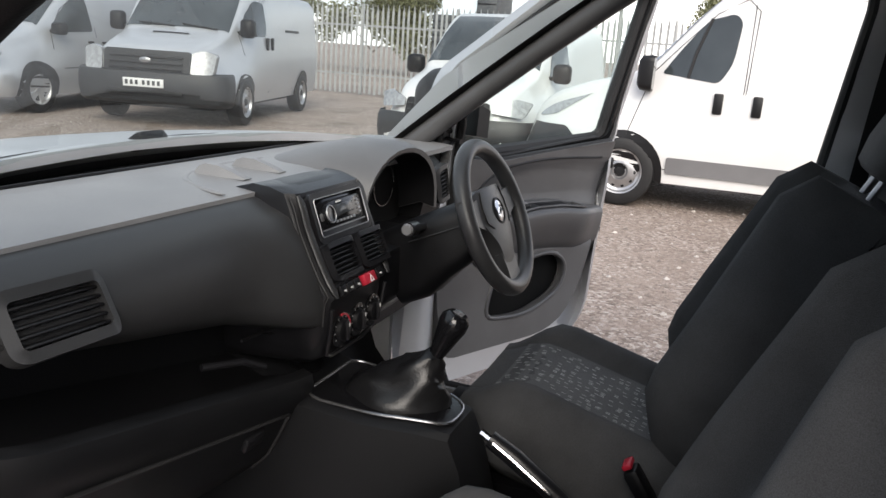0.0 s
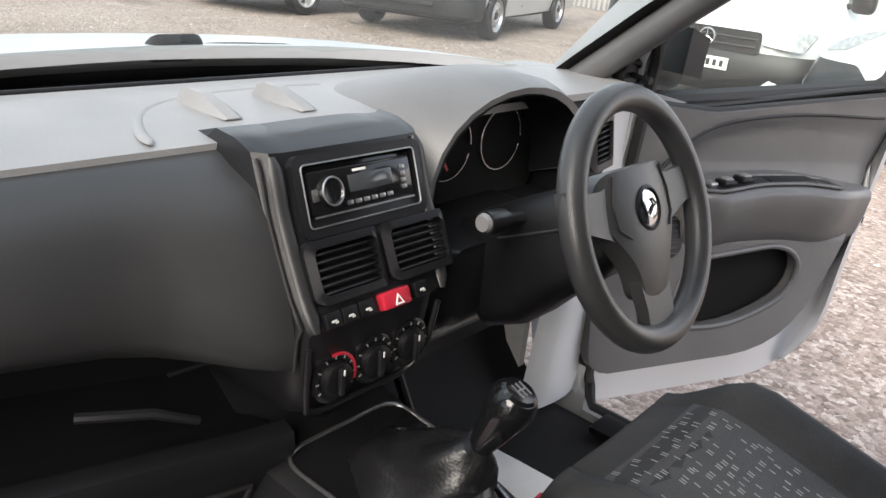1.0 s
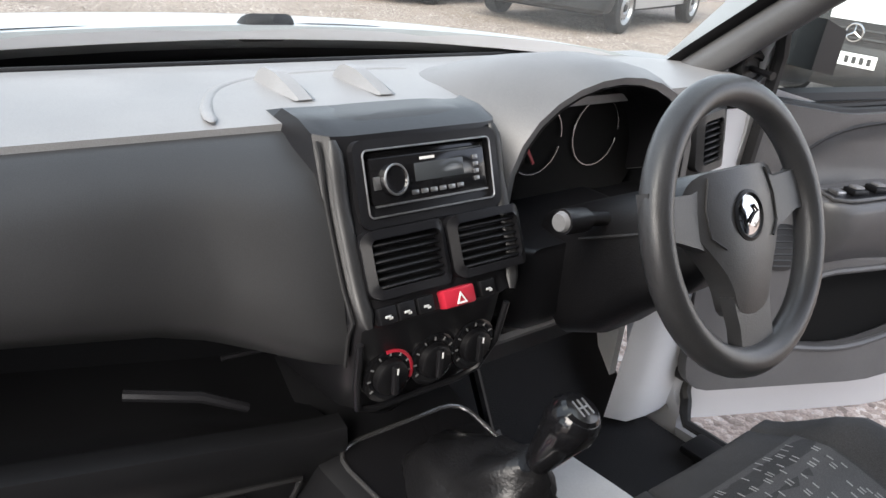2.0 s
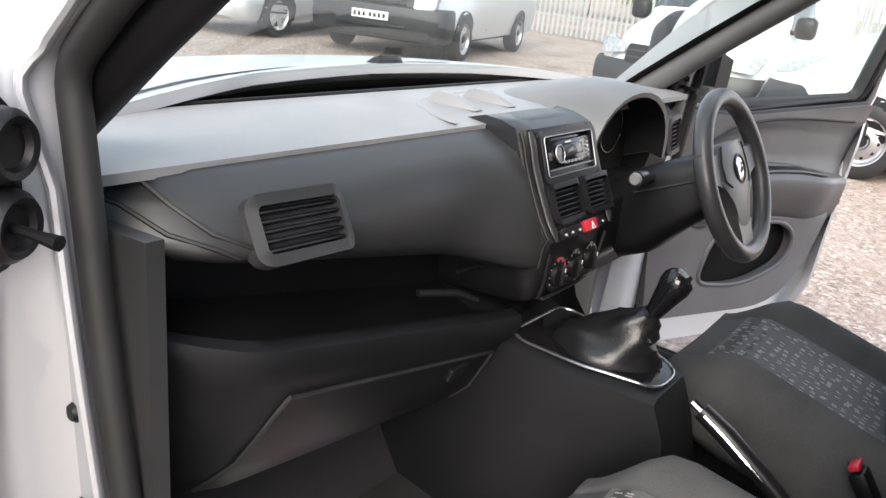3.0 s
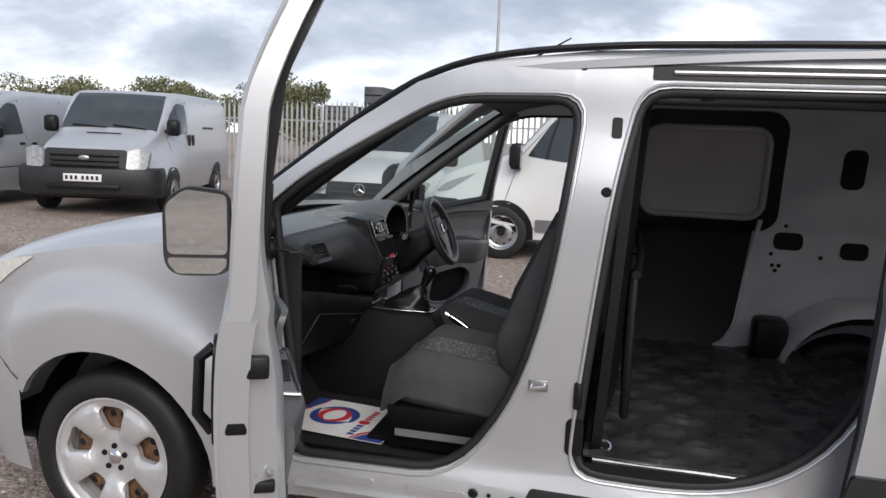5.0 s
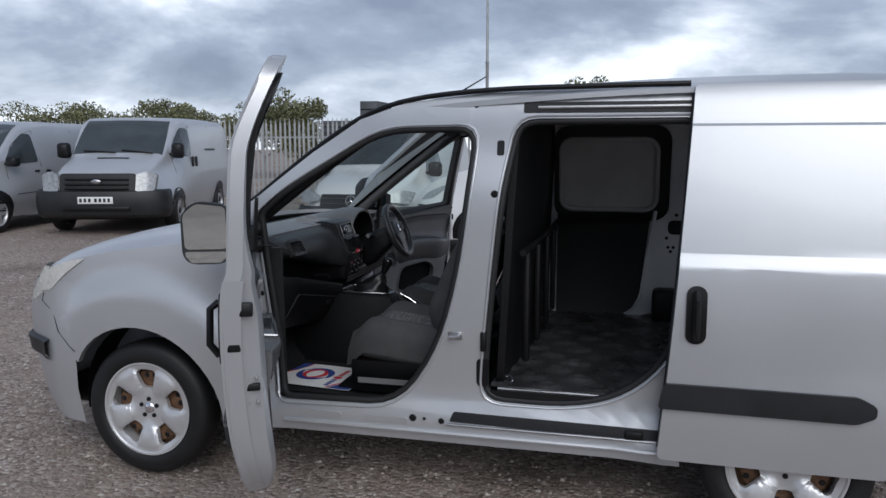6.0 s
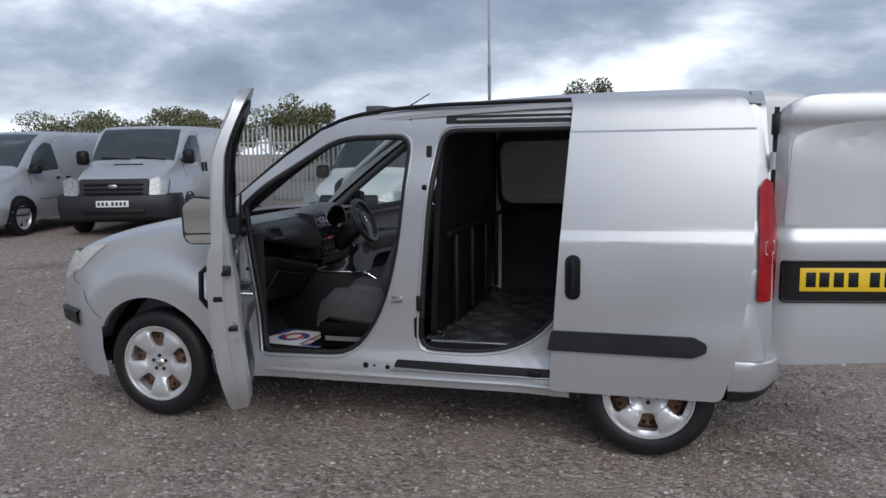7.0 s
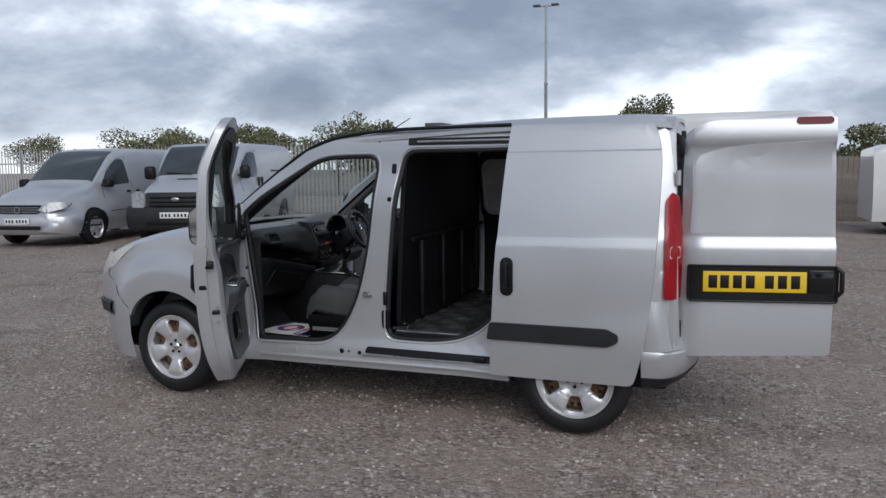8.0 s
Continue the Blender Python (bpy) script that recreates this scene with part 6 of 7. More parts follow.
part("side_lining", sheet(rounded([(1.72, 0.52), (2.12, 0.52), (2.21, 0.60), (2.265, 1.13), (1.72, 1.13)], [0.02, 0.06, 0.1, 0.04, 0.02]), (), steps(1.7, 2.7, 8), ZS, lambda u, v, d: fi(u, v, d + 0.022), 0.02), LINING, van, "black load side lining board")
part("lining_edge", tube([fi(u, v, 0.03) for u, v in ((2.09, 0.53), (2.17, 0.56), (2.215, 0.64), (2.245, 0.85), (2.29, 1.15))], 0.012, 8), SILVER_IN, van)
for u, v, w, h in ((2.43, 1.05, 0.065, 0.042), (2.66, 1.40, 0.05, 0.09), (2.31, 1.725, 0.045, 0.018), (2.72, 1.02, 0.06, 0.04)):
    part("panel_aperture", sheet(rrect(u - w, v - h, u + w, v + h, min(w, h) * 0.7), (), (), (), lambda a, b, d: fi(a, b, d + 0.012), 0.004), BLACK, van)
for u, v in ((2.37, 0.93), (2.385, 0.905), (2.40, 0.93), (2.36, 0.985), (2.41, 1.125), (2.58, 0.98)):
    part("panel_hole", lathe([(0.0, 0.003), (0.009, 0.003), (0.010, 0)], 12, Matrix.Translation(fi(u, v, 0.011)) @ pose(0, 0, 0, 90)), BLACK, van)
part("inner_arch", loft([[Vector((2.755 + r * math.cos(radians(a)), y, 0.40 + r * math.sin(radians(a)))) for a in steps(0, 180, 14)] for y, r in ((0.84, 0.40), (0.62, 0.40), (0.57, 0.36))], False, False), SILVER_IN, van)
part("arch_cover", box((2.36, 0.68, 0.61), (0.15, 0.16, 0.19), 0.03), LINING, van)
part("roof_lining", sheet([(1.70, -0.72), (3.20, -0.72), (3.20, 0.72), (1.70, 0.72)], (), steps(1.7, 3.2, 6), steps(-0.7, 0.7, 8), lambda u, v, d: Vector((u, v, roof_z(u, v) - 0.03 - d)), 0.006), SILVER_IN, van)
for x in (2.0, 2.5, 2.95):
    part("roof_bow", sheet([(x - 0.03, -0.70), (x + 0.03, -0.70), (x + 0.03, 0.70), (x - 0.03, 0.70)], (), (), steps(-0.7, 0.7, 8), lambda u, v, d: Vector((u, v, roof_z(u, v) - 0.045 - d)), 0.02), SILVER_IN, van)

# printed shapes on the paper mat
def printed(name, loop, material, h, hole=()):
    part(name, sheet(loop, hole, steps(-0.2, 0.2, 10), steps(-0.16, 0.16, 8), flat(h)), material, pm)


def swirl(cx, cy, r, start):
    """A comma-shaped blade that sweeps round the middle and thins to a point."""
    outer = [(cx + r * (1 - 0.10 * k) * math.cos(radians(start + 190 * k)), cy + r * (1 - 0.10 * k) * math.sin(radians(start + 190 * k))) for k in steps(0, 1, 18)]
    inner = [(cx + r * (0.90 - 0.34 * math.sin(math.pi * k) ** 0.8) * math.cos(radians(start + 190 * k)), cy + r * (0.90 - 0.34 * math.sin(math.pi * k) ** 0.8) * math.sin(radians(start + 190 * k))) for k in steps(0.985, 0.03, 18)]
    return outer + inner


for start_ in (150, 330):
    printed("blue_swirl", swirl(-0.060, 0.008, 0.100, start_), P_BLUE, 0.0072)
for start_ in (75, 255):
    printed("red_swirl", swirl(-0.060, 0.008, 0.070, start_), P_RED, 0.0082)
printed("blue_corner", [(-0.213, 0.163), (-0.213, 0.02), (-0.185, 0.05), (-0.165, 0.11), (-0.155, 0.163)], P_BLUE, 0.0072)
printed("red_corner", [(-0.148, 0.163), (-0.158, 0.105), (-0.182, 0.035), (-0.213, -0.01), (-0.213, 0.012), (-0.176, 0.055), (-0.162, 0.11), (-0.153, 0.163)][::-1], P_RED, 0.0080)
printed("blue_corner", [(0.213, -0.163), (0.213, 0.05), (0.19, -0.02), (0.155, -0.08), (0.12, -0.12), (0.10, -0.163)], P_BLUE, 0.0072)
printed("red_corner", [(0.213, 0.06), (0.213, 0.10), (0.18, 0.01), (0.145, -0.06), (0.105, -0.11), (0.085, -0.163), (0.096, -0.163), (0.115, -0.12), (0.15, -0.075), (0.186, -0.015)], P_RED, 0.0080)
for i in range(4):
    printed("word_bar", rrect(0.062, -0.135 + 0.026 * i, 0.088, -0.116 + 0.026 * i, 0.004), P_BLUE, 0.0072)
printed("round_mark", [(0.075 + 0.022 * math.cos(a), -0.010 + 0.020 * math.sin(a)) for a in steps(0, 2 * math.pi * 19 / 20, 19)], P_RED, 0.0073)
for i in range(4):
    printed("word_bar", rrect(0.062, 0.018 + 0.025 * i, 0.086, 0.036 + 0.025 * i, 0.004), P_RED, 0.0072)


# ---- the yard ----
def ground_material():
    m = bpy.data.materials.new("gravel_yard")
    m.use_nodes = True
    n, l = m.node_tree.nodes, m.node_tree.links
    b = n["Principled BSDF"]
    tc = n.new("ShaderNodeTexCoord")

    def noise_node(scale, detail, rough=0.5):
        k = n.new("ShaderNodeTexNoise")
        k.inputs["Scale"].default_value, k.inputs["Detail"].default_value, k.inputs["Roughness"].default_value = scale, detail, rough
        l.new(tc.outputs["Object"], k.inputs["Vector"])
        return k

    def ramp(src, stops):
        r = n.new("ShaderNodeValToRGB")
        r.color_ramp.elements[0].position, r.color_ramp.elements[0].color = stops[0][0], (*stops[0][1], 1)
        r.color_ramp.elements[1].position, r.color_ramp.elements[1].color = stops[-1][0], (*stops[-1][1], 1)
        for at, col in stops[1:-1]:
            r.color_ramp.elements.new(at).color = (*col, 1)
        l.new(src, r.inputs["Fac"])
        return r.outputs["Color"]

    def mix(kind, fac, a, b2):
        x = n.new("ShaderNodeMix")
        x.data_type, x.blend_type = "RGBA", kind
        if isinstance(fac, float):
            x.inputs["Factor"].default_value = fac
        else:
            l.new(fac, x.inputs["Factor"])
        l.new(a, x.inputs["A"])
        l.new(b2, x.inputs["B"])
        return x.outputs["Result"]

    soil = ramp(noise_node(0.35, 6, 0.6).outputs["Fac"], ((0.30, (0.200, 0.150, 0.122)), (0.5, (0.330, 0.258, 0.214)), (0.7, (0.47, 0.385, 0.325))))
    vor = n.new("ShaderNodeTexVoronoi")
    vor.inputs["Scale"].default_value = 44.0
    l.new(tc.outputs["Object"], vor.inputs["Vector"])
    sep = n.new("ShaderNodeSeparateColor")
    l.new(vor.outputs["Color"], sep.inputs["Color"])
    stones = ramp(sep.outputs["Red"], ((0.0, (0.120, 0.090, 0.075)), (0.35, (0.330, 0.260, 0.220)), (0.75, (0.47, 0.385, 0.335)), (0.96, (0.68, 0.61, 0.55))))
    patch = ramp(noise_node(1.7, 5, 0.65).outputs["Fac"], ((0.36, (0.22,) * 3), (0.62, (0.9,) * 3)))
    col = mix("MIX", patch, soil, stones)
    grit = ramp(noise_node(140, 2).outputs["Fac"], ((0.3, (0.62,) * 3), (0.7, (1.0,) * 3)))
    col = mix("MULTIPLY", 1.0, col, grit)
    damp = ramp(noise_node(0.8, 7, 0.62).outputs["Fac"], ((0.56, (1.0,) * 3), (0.66, (0.62, 0.60, 0.58))))
    col = mix("MULTIPLY", 0.8, col, damp)
    l.new(col, b.inputs["Base Color"])
    b.inputs["Roughness"].default_value = 0.88
    hgt = n.new("ShaderNodeMath")
    hgt.operation = "ADD"
    l.new(vor.outputs["Distance"], hgt.inputs[0])
    l.new(noise_node(55, 4, 0.6).outputs["Fac"], hgt.inputs[1])
    bp = n.new("ShaderNodeBump")
    bp.inputs["Strength"].default_value, bp.inputs["Distance"].default_value = 0.95, 0.013
    bp.invert = True
    l.new(hgt.outputs["Value"], bp.inputs["Height"])
    l.new(bp.outputs["Normal"], b.inputs["Normal"])
    return m


def ground_h(x, y):
    near = math.exp(-((x - 1.5) ** 2 + (y + 2) ** 2) / 90)
    return (0.012 * noise.noise(Vector((x * 0.6, y * 0.6, 0))) + 0.006 * noise.noise(Vector((x * 2.3, y * 2.3, 4)))) * near - 0.008


gb = bmesh.new()
ticks = [-900, -300, -120, -60, -40, -30, -24, -18, -15, -12, -10] + steps(-8, 10, 72) + [12, 15, 18, 24, 30, 45, 80, 200, 900]
rows_g = [[gb.verts.new((x, y, ground_h(x, y))) for x in ticks] for y in ticks]
for a, b in zip(rows_g, rows_g[1:]):
    for i in range(len(ticks) - 1):
        gb.faces.new((a[i], a[i + 1], b[i + 1], b[i]))
tagged(part("ground", gb, ground_material()), "brown gravel yard surface with pale stones", "ground", kind="structure")

# loose stones near the van
STONE = mat("gravel_stone", (0.27, 0.225, 0.195), 0.85, 0, 0.35, 3.0, 0.3, 60)
rnd = random.Random(5)
sb = bmesh.new()
PALE = mat("pale_gravel_stone", (0.52, 0.47, 0.43), 0.8, 0, 0.25, 3.0, 0.3, 60)


def stones(bm, count, lo, hi, r0, r1):
    for _ in range(count):
        x, y = rnd.uniform(lo[0], hi[0]), rnd.uniform(lo[1], hi[1])
        r = r0 + (r1 - r0) * rnd.random() ** 3
        z = ground_h(x, y)
        ring, k = [], rnd.uniform(0, 6)
        for j in range(5):
            a = k + j * 1.2566
            rr = r * rnd.uniform(0.7, 1.2)
            ring.append(bm.verts.new((x + rr * math.cos(a), y + rr * math.sin(a), z - 0.001 + 0.15 * r)))
        tip = bm.verts.new((x + r * rnd.uniform(-0.3, 0.3), y + r * rnd.uniform(-0.3, 0.3), z + r * rnd.uniform(0.55, 0.9)))
        for j in range(5):
            bm.faces.new((ring[j], ring[(j + 1) % 5], tip))


stones(sb, 22000, (-2.5, -4.2), (6.5, 0.8), 0.004, 0.020)
stones(sb, 9000, (-9, 0.8), (7, 9), 0.006, 0.025)
tagged(part("gravel", sb, STONE), "loose brown gravel stones on the yard", "gravel", kind="stuff")
sb = bmesh.new()
stones(sb, 6000, (-2.5, -4.2), (6.5, 0.8), 0.004, 0.017)
stones(sb, 1500, (-9, 0.8), (7, 9), 0.006, 0.028)
tagged(part("pale_gravel", sb, PALE), "scattered pale gravel stones on the yard", "gravel", kind="stuff")


# ---- parked vehicles ----
class Shape:
    """A vehicle's skin: stations along x give floor, roof, side and roof half widths."""

    def __init__(self, roof, floor, wide, narrow, r=0.13):
        self.roof, self.floor, self.wide, self.narrow, self.r = roof, floor, wide, narrow, r

    def at(self, x, s, out=0.0):
        """s from -1 (left floor edge) over 0 (roof centre) to 1."""
        zt, zb, w, wr = (spline(k, x) for k in (self.roof, self.floor, self.wide, self.narrow))
        a = abs(s)
        r = min(self.r, (zt - zb) * 0.3)
        crown = 0.03
        if a <= 0.4:
            y, z = a / 0.4 * (wr - r), zt - crown * (a / 0.4) ** 2 * 0.6
            ny, nz = 0.05, 1.0
        elif a <= 0.52:
            t = (a - 0.4) / 0.12 * math.pi / 2
            y, z = wr - r + r * math.sin(t), zt - crown * 0.6 - r + r * math.cos(t)
            ny, nz = math.sin(t), math.cos(t)
        else:
            t = (a - 0.52) / 0.48
            z0 = zt - crown * 0.6 - r
            z = z0 + (zb - z0) * t
            y = wr + (w - wr) * min(1.0, t * 1.7) ** 0.8 - 0.06 * max(0.0, t - 0.78) / 0.22
            ny, nz = 1.0, 0.05
        sg = -1 if s < 0 else 1
        slope = (spline(self.roof, x + 0.05) - spline(self.roof, x - 0.05)) / 0.1
        nx = -slope * nz
        k = math.sqrt(nx * nx + ny * ny + nz * nz)
        return Vector((x + out * nx / k, sg * (y + out * ny / k), z + out * nz / k))

    def s_of(self, x, z):
        """The s on the side at height z."""
        zt, zb = spline(self.roof, x), spline(self.floor, x)
        r = min(self.r, (zt - zb) * 0.3)
        z0 = zt - 0.018 - r
        return 0.52 + 0.48 * min(max((z - z0) / (zb - z0), 0.0), 1.0)

    def side_pt(self, sgn, out=0.0):
        return lambda u, v, d: self.at(u, sgn * self.s_of(u, v), out - d)


def road_wheel(parent, x, y, r, sgn, rim_mat, style):
    h = new("wheel")
    h.parent = parent
    h.matrix_local = pose(x, y, r, 90 if sgn < 0 else -90)
    part("tyre", lathe([(r * 0.64, -0.19), (r * 0.85, -0.20), (r * 0.97, -0.18), (r, -0.15), (r, -0.03), (r * 0.97, -0.005), (r * 0.86, 0.01), (r * 0.68, 0.008), (r * 0.64, -0.01)], 36), RUBBER, h)
    rim = lathe([(r * 0.66, 0.004), (r * 0.62, 0.0), (r * 0.58, -0.03), (r * 0.5, -0.04)], 36)
    part("rim", rim, rim_mat, h)
    disc = bmesh.new()
    if style == "steel":
        add_lathe(disc, [(r * 0.55, -0.045), (r * 0.40, -0.02), (r * 0.25, -0.012), (r * 0.2, -0.03), (0.0, -0.03)], 30)
        part("wheel_disc", disc, rim_mat, h)
        for k in range(10):
            a = 2 * math.pi * k / 10
            part("wheel_slot", lathe([(0.0, 0.003), (r * 0.05, 0.0)], 10, pose(r * 0.44 * math.cos(a), r * 0.44 * math.sin(a), -0.024)), BLACK, h)
        part("hub_cap", lathe([(0.0, 0.0), (r * 0.13, -0.004), (r * 0.17, -0.03)], 16), BLACK, h)
    else:
        for k in range(5):
            a = 2 * math.pi * k / 5
            ca, sa = math.cos(a), math.sin(a)
            add_loft(disc, [[Vector((q * ca - t * sa, q * sa + t * ca, zz)) for t, zz in ((-w, -0.04), (-w, -0.012), (w, -0.012), (w, -0.04))] for q, w in ((0.0, 0.04), (r * 0.3, 0.035), (r * 0.60, 0.05))])
        part("spokes", disc, rim_mat, h)
        part("wheel_back", lathe([(r * 0.62, -0.09), (0.0, -0.09)], 24), BLACK, h)
    return h


def arch_cut(shape, x, r, zc, lo):
    """Dark wheel-arch lip patch on the side."""
    return [(x + r * math.cos(radians(a)), zc + r * math.sin(radians(a))) for a in steps(180, 0, 16)] + [(x + r, lo), (x - r, lo)]


def vehicle(name, label, m, shape, x0, x1, paint, wheels, wheel_r, rim_mat, style, base_w):
    v = thing(name, label, "van", "parked vans", m)
    xs = []
    k = x0
    while k < x1:
        xs.append(k)
        k += 0.06 if k < x0 + 2.0 else 0.2
    xs.append(x1)
    ss = [-1, -0.93, -0.86, -0.78, -0.7, -0.62, -0.56, -0.52, -0.49, -0.46, -0.43, -0.4, -0.3, -0.2, -0.1, 0, 0.1, 0.2, 0.3, 0.4, 0.43, 0.46, 0.49, 0.52, 0.56, 0.62, 0.7, 0.78, 0.86, 0.93, 1]
    part("body", loft([[shape.at(x, s) for s in ss] for x in xs]), paint, v, "", 50)
    for x in wheels:
        for sgn in (-1, 1):
            lo = spline(shape.floor, x)
            part("wheel_arch", sheet(arch_cut(shape, x, wheel_r + 0.07, wheel_r, lo + 0.002), (), (), steps(lo, 1.0, 6), shape.side_pt(sgn, 0.004)), BLACK, v)
            road_wheel(v, x, sgn * (base_w + 0.012), wheel_r, sgn, rim_mat, style)
    part("underside", box(((x0 + x1) / 2, 0, 0.33), (x1 - x0 - 0.5, base_w * 1.6, 0.2), 0.03), BLACK, v)
    return v


def skin(shape, loop, material, v, name, sgn, out=0.006, thick=0.0, cuts=8, label=""):
    zs_ = [p[1] for p in loop]
    xs_ = [p[0] for p in loop]
    return part(name, sheet(loop, (), steps(min(xs_), max(xs_), cuts), steps(min(zs_), max(zs_), 5), shape.side_pt(sgn, out), thick), material, v, label)


def top_skin(shape, loop, material, v, name, out=0.006, label="", cuts=10):
    """A patch on the bonnet, windscreen or roof; the loop is in (x, s)."""
    xs_ = [p[0] for p in loop]
    return part(name, sheet(loop, (), steps(min(xs_), max(xs_), cuts), steps(-0.5, 0.5, 12), lambda u, s, d: shape.at(u, s, out)), material, v, label)


def seam(shape, pts, v, sgn, r=0.004):
    part("panel_gap", tube([shape.at(x, sgn * shape.s_of(x, z), 0.002) for x, z in pts], r, 5), BLACK, v)


def front_patch(x, loop, material, v, name, bow, depth=0.03, label=""):
    """A moulding on the nose: the loop is in (y, z); bow bends its ends back."""
    ys = [p[0] for p in loop]
    return part(name, sheet(loop, (), steps(min(ys), max(ys), 10), (), lambda u, z, d: Vector((x + bow * abs(u) ** 2.6 + 0.16 * (z - 0.6) * (1 if z > 0.6 else 0) + d, u, z)), depth), material, v, label)


def plate_bars(v, x, y, z, bow_x=0.0):
    part("number_plate", box((x, y, z), (0.012, 0.52, 0.111), 0.002), PLATEWHITE, v, "white front registration plate with plain dark bars")
    for k in (-0.20, -0.135, -0.07, -0.005, 0.085, 0.15, 0.215):
        part("plate_bar", box((x - 0.007, y + k, z), (0.002, 0.036, 0.060)), BUMPER, v)


def handle(shape, v, sgn, x, z, tall=False, w=0.12, material=None):
    p = shape.at(x, sgn * shape.s_of(x, z), 0.0)
    part("door_handle", box(p + Vector((0, sgn * 0.012, 0)), (0.085 if tall else w, 0.035, 0.19 if tall else 0.04), 0.015), material or BLACK, v)


def wing_mirror(shape, v, sgn, x, z, w, h):
    p = shape.at(x, sgn * shape.s_of(x, z), 0.0)
    mi = new("wing_mirror")
    mi.parent = v
    mi.matrix_local = Matrix.Translation(p + Vector((-0.02, sgn * (w * 0.5 + 0.05), 0)))
    sec = rrect(-w / 2, -h / 2, w / 2, h / 2, min(w, h) * 0.3)
    part("mirror_housing", loft([[Vector((xx, a * k, b * k)) for a, b in sec] for xx, k in ((-0.09, 0.7), (-0.06, 0.95), (0.03, 1.0), (0.05, 0.96))]), BLACK, mi, "", 50)
    part("mirror_glass", sheet(rrect(-w * 0.42, -h * 0.42, w * 0.42, h * 0.42, 0.03), (), (), (), lambda a, b, d: Vector((0.053 - d, a, b)), 0.003), DARKGLASS, mi)
    part("mirror_arm", box((0.0, -sgn * (w * 0.5 + 0.04), -h * 0.25), (0.06, 0.12, 0.05), 0.012), BLACK, mi)


GREYMOULD = mat("grey_side_moulding", (0.16, 0.16, 0.165), 0.6, 0, 0.1, 3)
# white high-roofed van beside the driver's door
duc = Shape(((-1.08, 0.62), (-1.00, 0.86), (-0.84, 1.03), (-0.52, 1.16), (-0.05, 1.30), (0.15, 1.42), (0.55, 1.86), (0.85, 2.13), (1.15, 2.22), (1.7, 2.26), (4.4, 2.26), (4.6, 2.22)), ((-1.08, 0.45), (-0.94, 0.28), (0.0, 0.26), (4.6, 0.30)),
            ((-1.08, 0.62), (-0.99, 0.82), (-0.7, 0.97), (0.0, 1.02), (4.6, 1.02)), ((-1.08, 0.50), (-0.94, 0.62), (-0.34, 0.76), (0.2, 0.80), (1.0, 0.90), (4.6, 0.92)))
dv = vehicle("white_high_roof_van", "white high-roofed panel van with black mirrors", pose(0.14, 7.47, 0), duc, -1.08, 4.6, WHITE, (0.0, 3.45), 0.335, STEEL, "steel", 1.01)
win = rounded([(0.27, 1.30), (0.80, 1.24), (0.90, 1.42), (0.93, 1.80), (0.86, 1.87), (0.62, 1.80), (0.40, 1.50)], [0.03, 0.06, 0.10, 0.06, 0.05, 0.06, 0.05])
skin(duc, win, DARKGLASS, dv, "side_window", -1)
skin(duc, win, DARKGLASS, dv, "side_window", 1)
seam(duc, [(0.52, 1.27), (0.56, 1.5), (0.66, 1.82)], dv, -1, 0.018)
seam(duc, [(0.02, 0.70), (0.10, 1.0), (0.18, 1.32), (0.42, 1.66), (0.70, 1.93), (0.95, 2.0), (1.06, 1.9), (1.05, 1.2), (1.0, 0.42)], dv, -1)
seam(duc, [(1.02, 1.95), (1.03, 1.2), (0.97, 0.40)], dv, -1)
seam(duc, [(1.06, 2.02), (2.35, 2.02), (2.35, 0.42)], dv, -1)
seam(duc, [(0.40, 0.40), (2.35, 0.40)], dv, -1)
skin(duc, rrect(0.43, 0.36, 2.32, 0.52, 0.02), GREYMOULD, dv, "side_moulding", -1, 0.018, 0.016, 12, "dark grey side moulding")
handle(duc, dv, -1, 0.82, 1.06, True)
handle(duc, dv, -1, 1.16, 1.06, True)
wing_mirror(duc, dv, -1, 0.17, 1.36, 0.20, 0.34)
top_skin(duc, [(0.16, -0.46), (0.16, 0.46), (0.52, 0.44), (0.84, 0.40), (0.84, -0.40), (0.52, -0.44)], DARKGLASS, dv, "windscreen")
for s0 in (-0.34, 0.05):
    part("wiper_arm", tube([duc.at(0.12 + 0.10 * t, s0 + 0.3 * t, 0.02) for t in steps(0, 1, 4)], 0.010, 6), BLACK, dv)
for sgn in (-1, 1):
    part("head_lamp", sheet(rounded([(-0.95, 0.78), (-0.74, 0.82), (-0.36, 1.08), (-0.48, 1.10), (-0.86, 0.95)], 0.03), (), steps(-0.95, -0.36, 8), steps(0.8, 1.1, 5), duc.side_pt(sgn, 0.008)), VANLAMP, dv)
skin(duc, rounded([(-1.04, 0.36), (-0.42, 0.36), (-0.42, 0.56), (-0.60, 0.72), (-1.02, 0.72)], 0.04), BUMPER, dv, "bumper_corner", -1, 0.014)

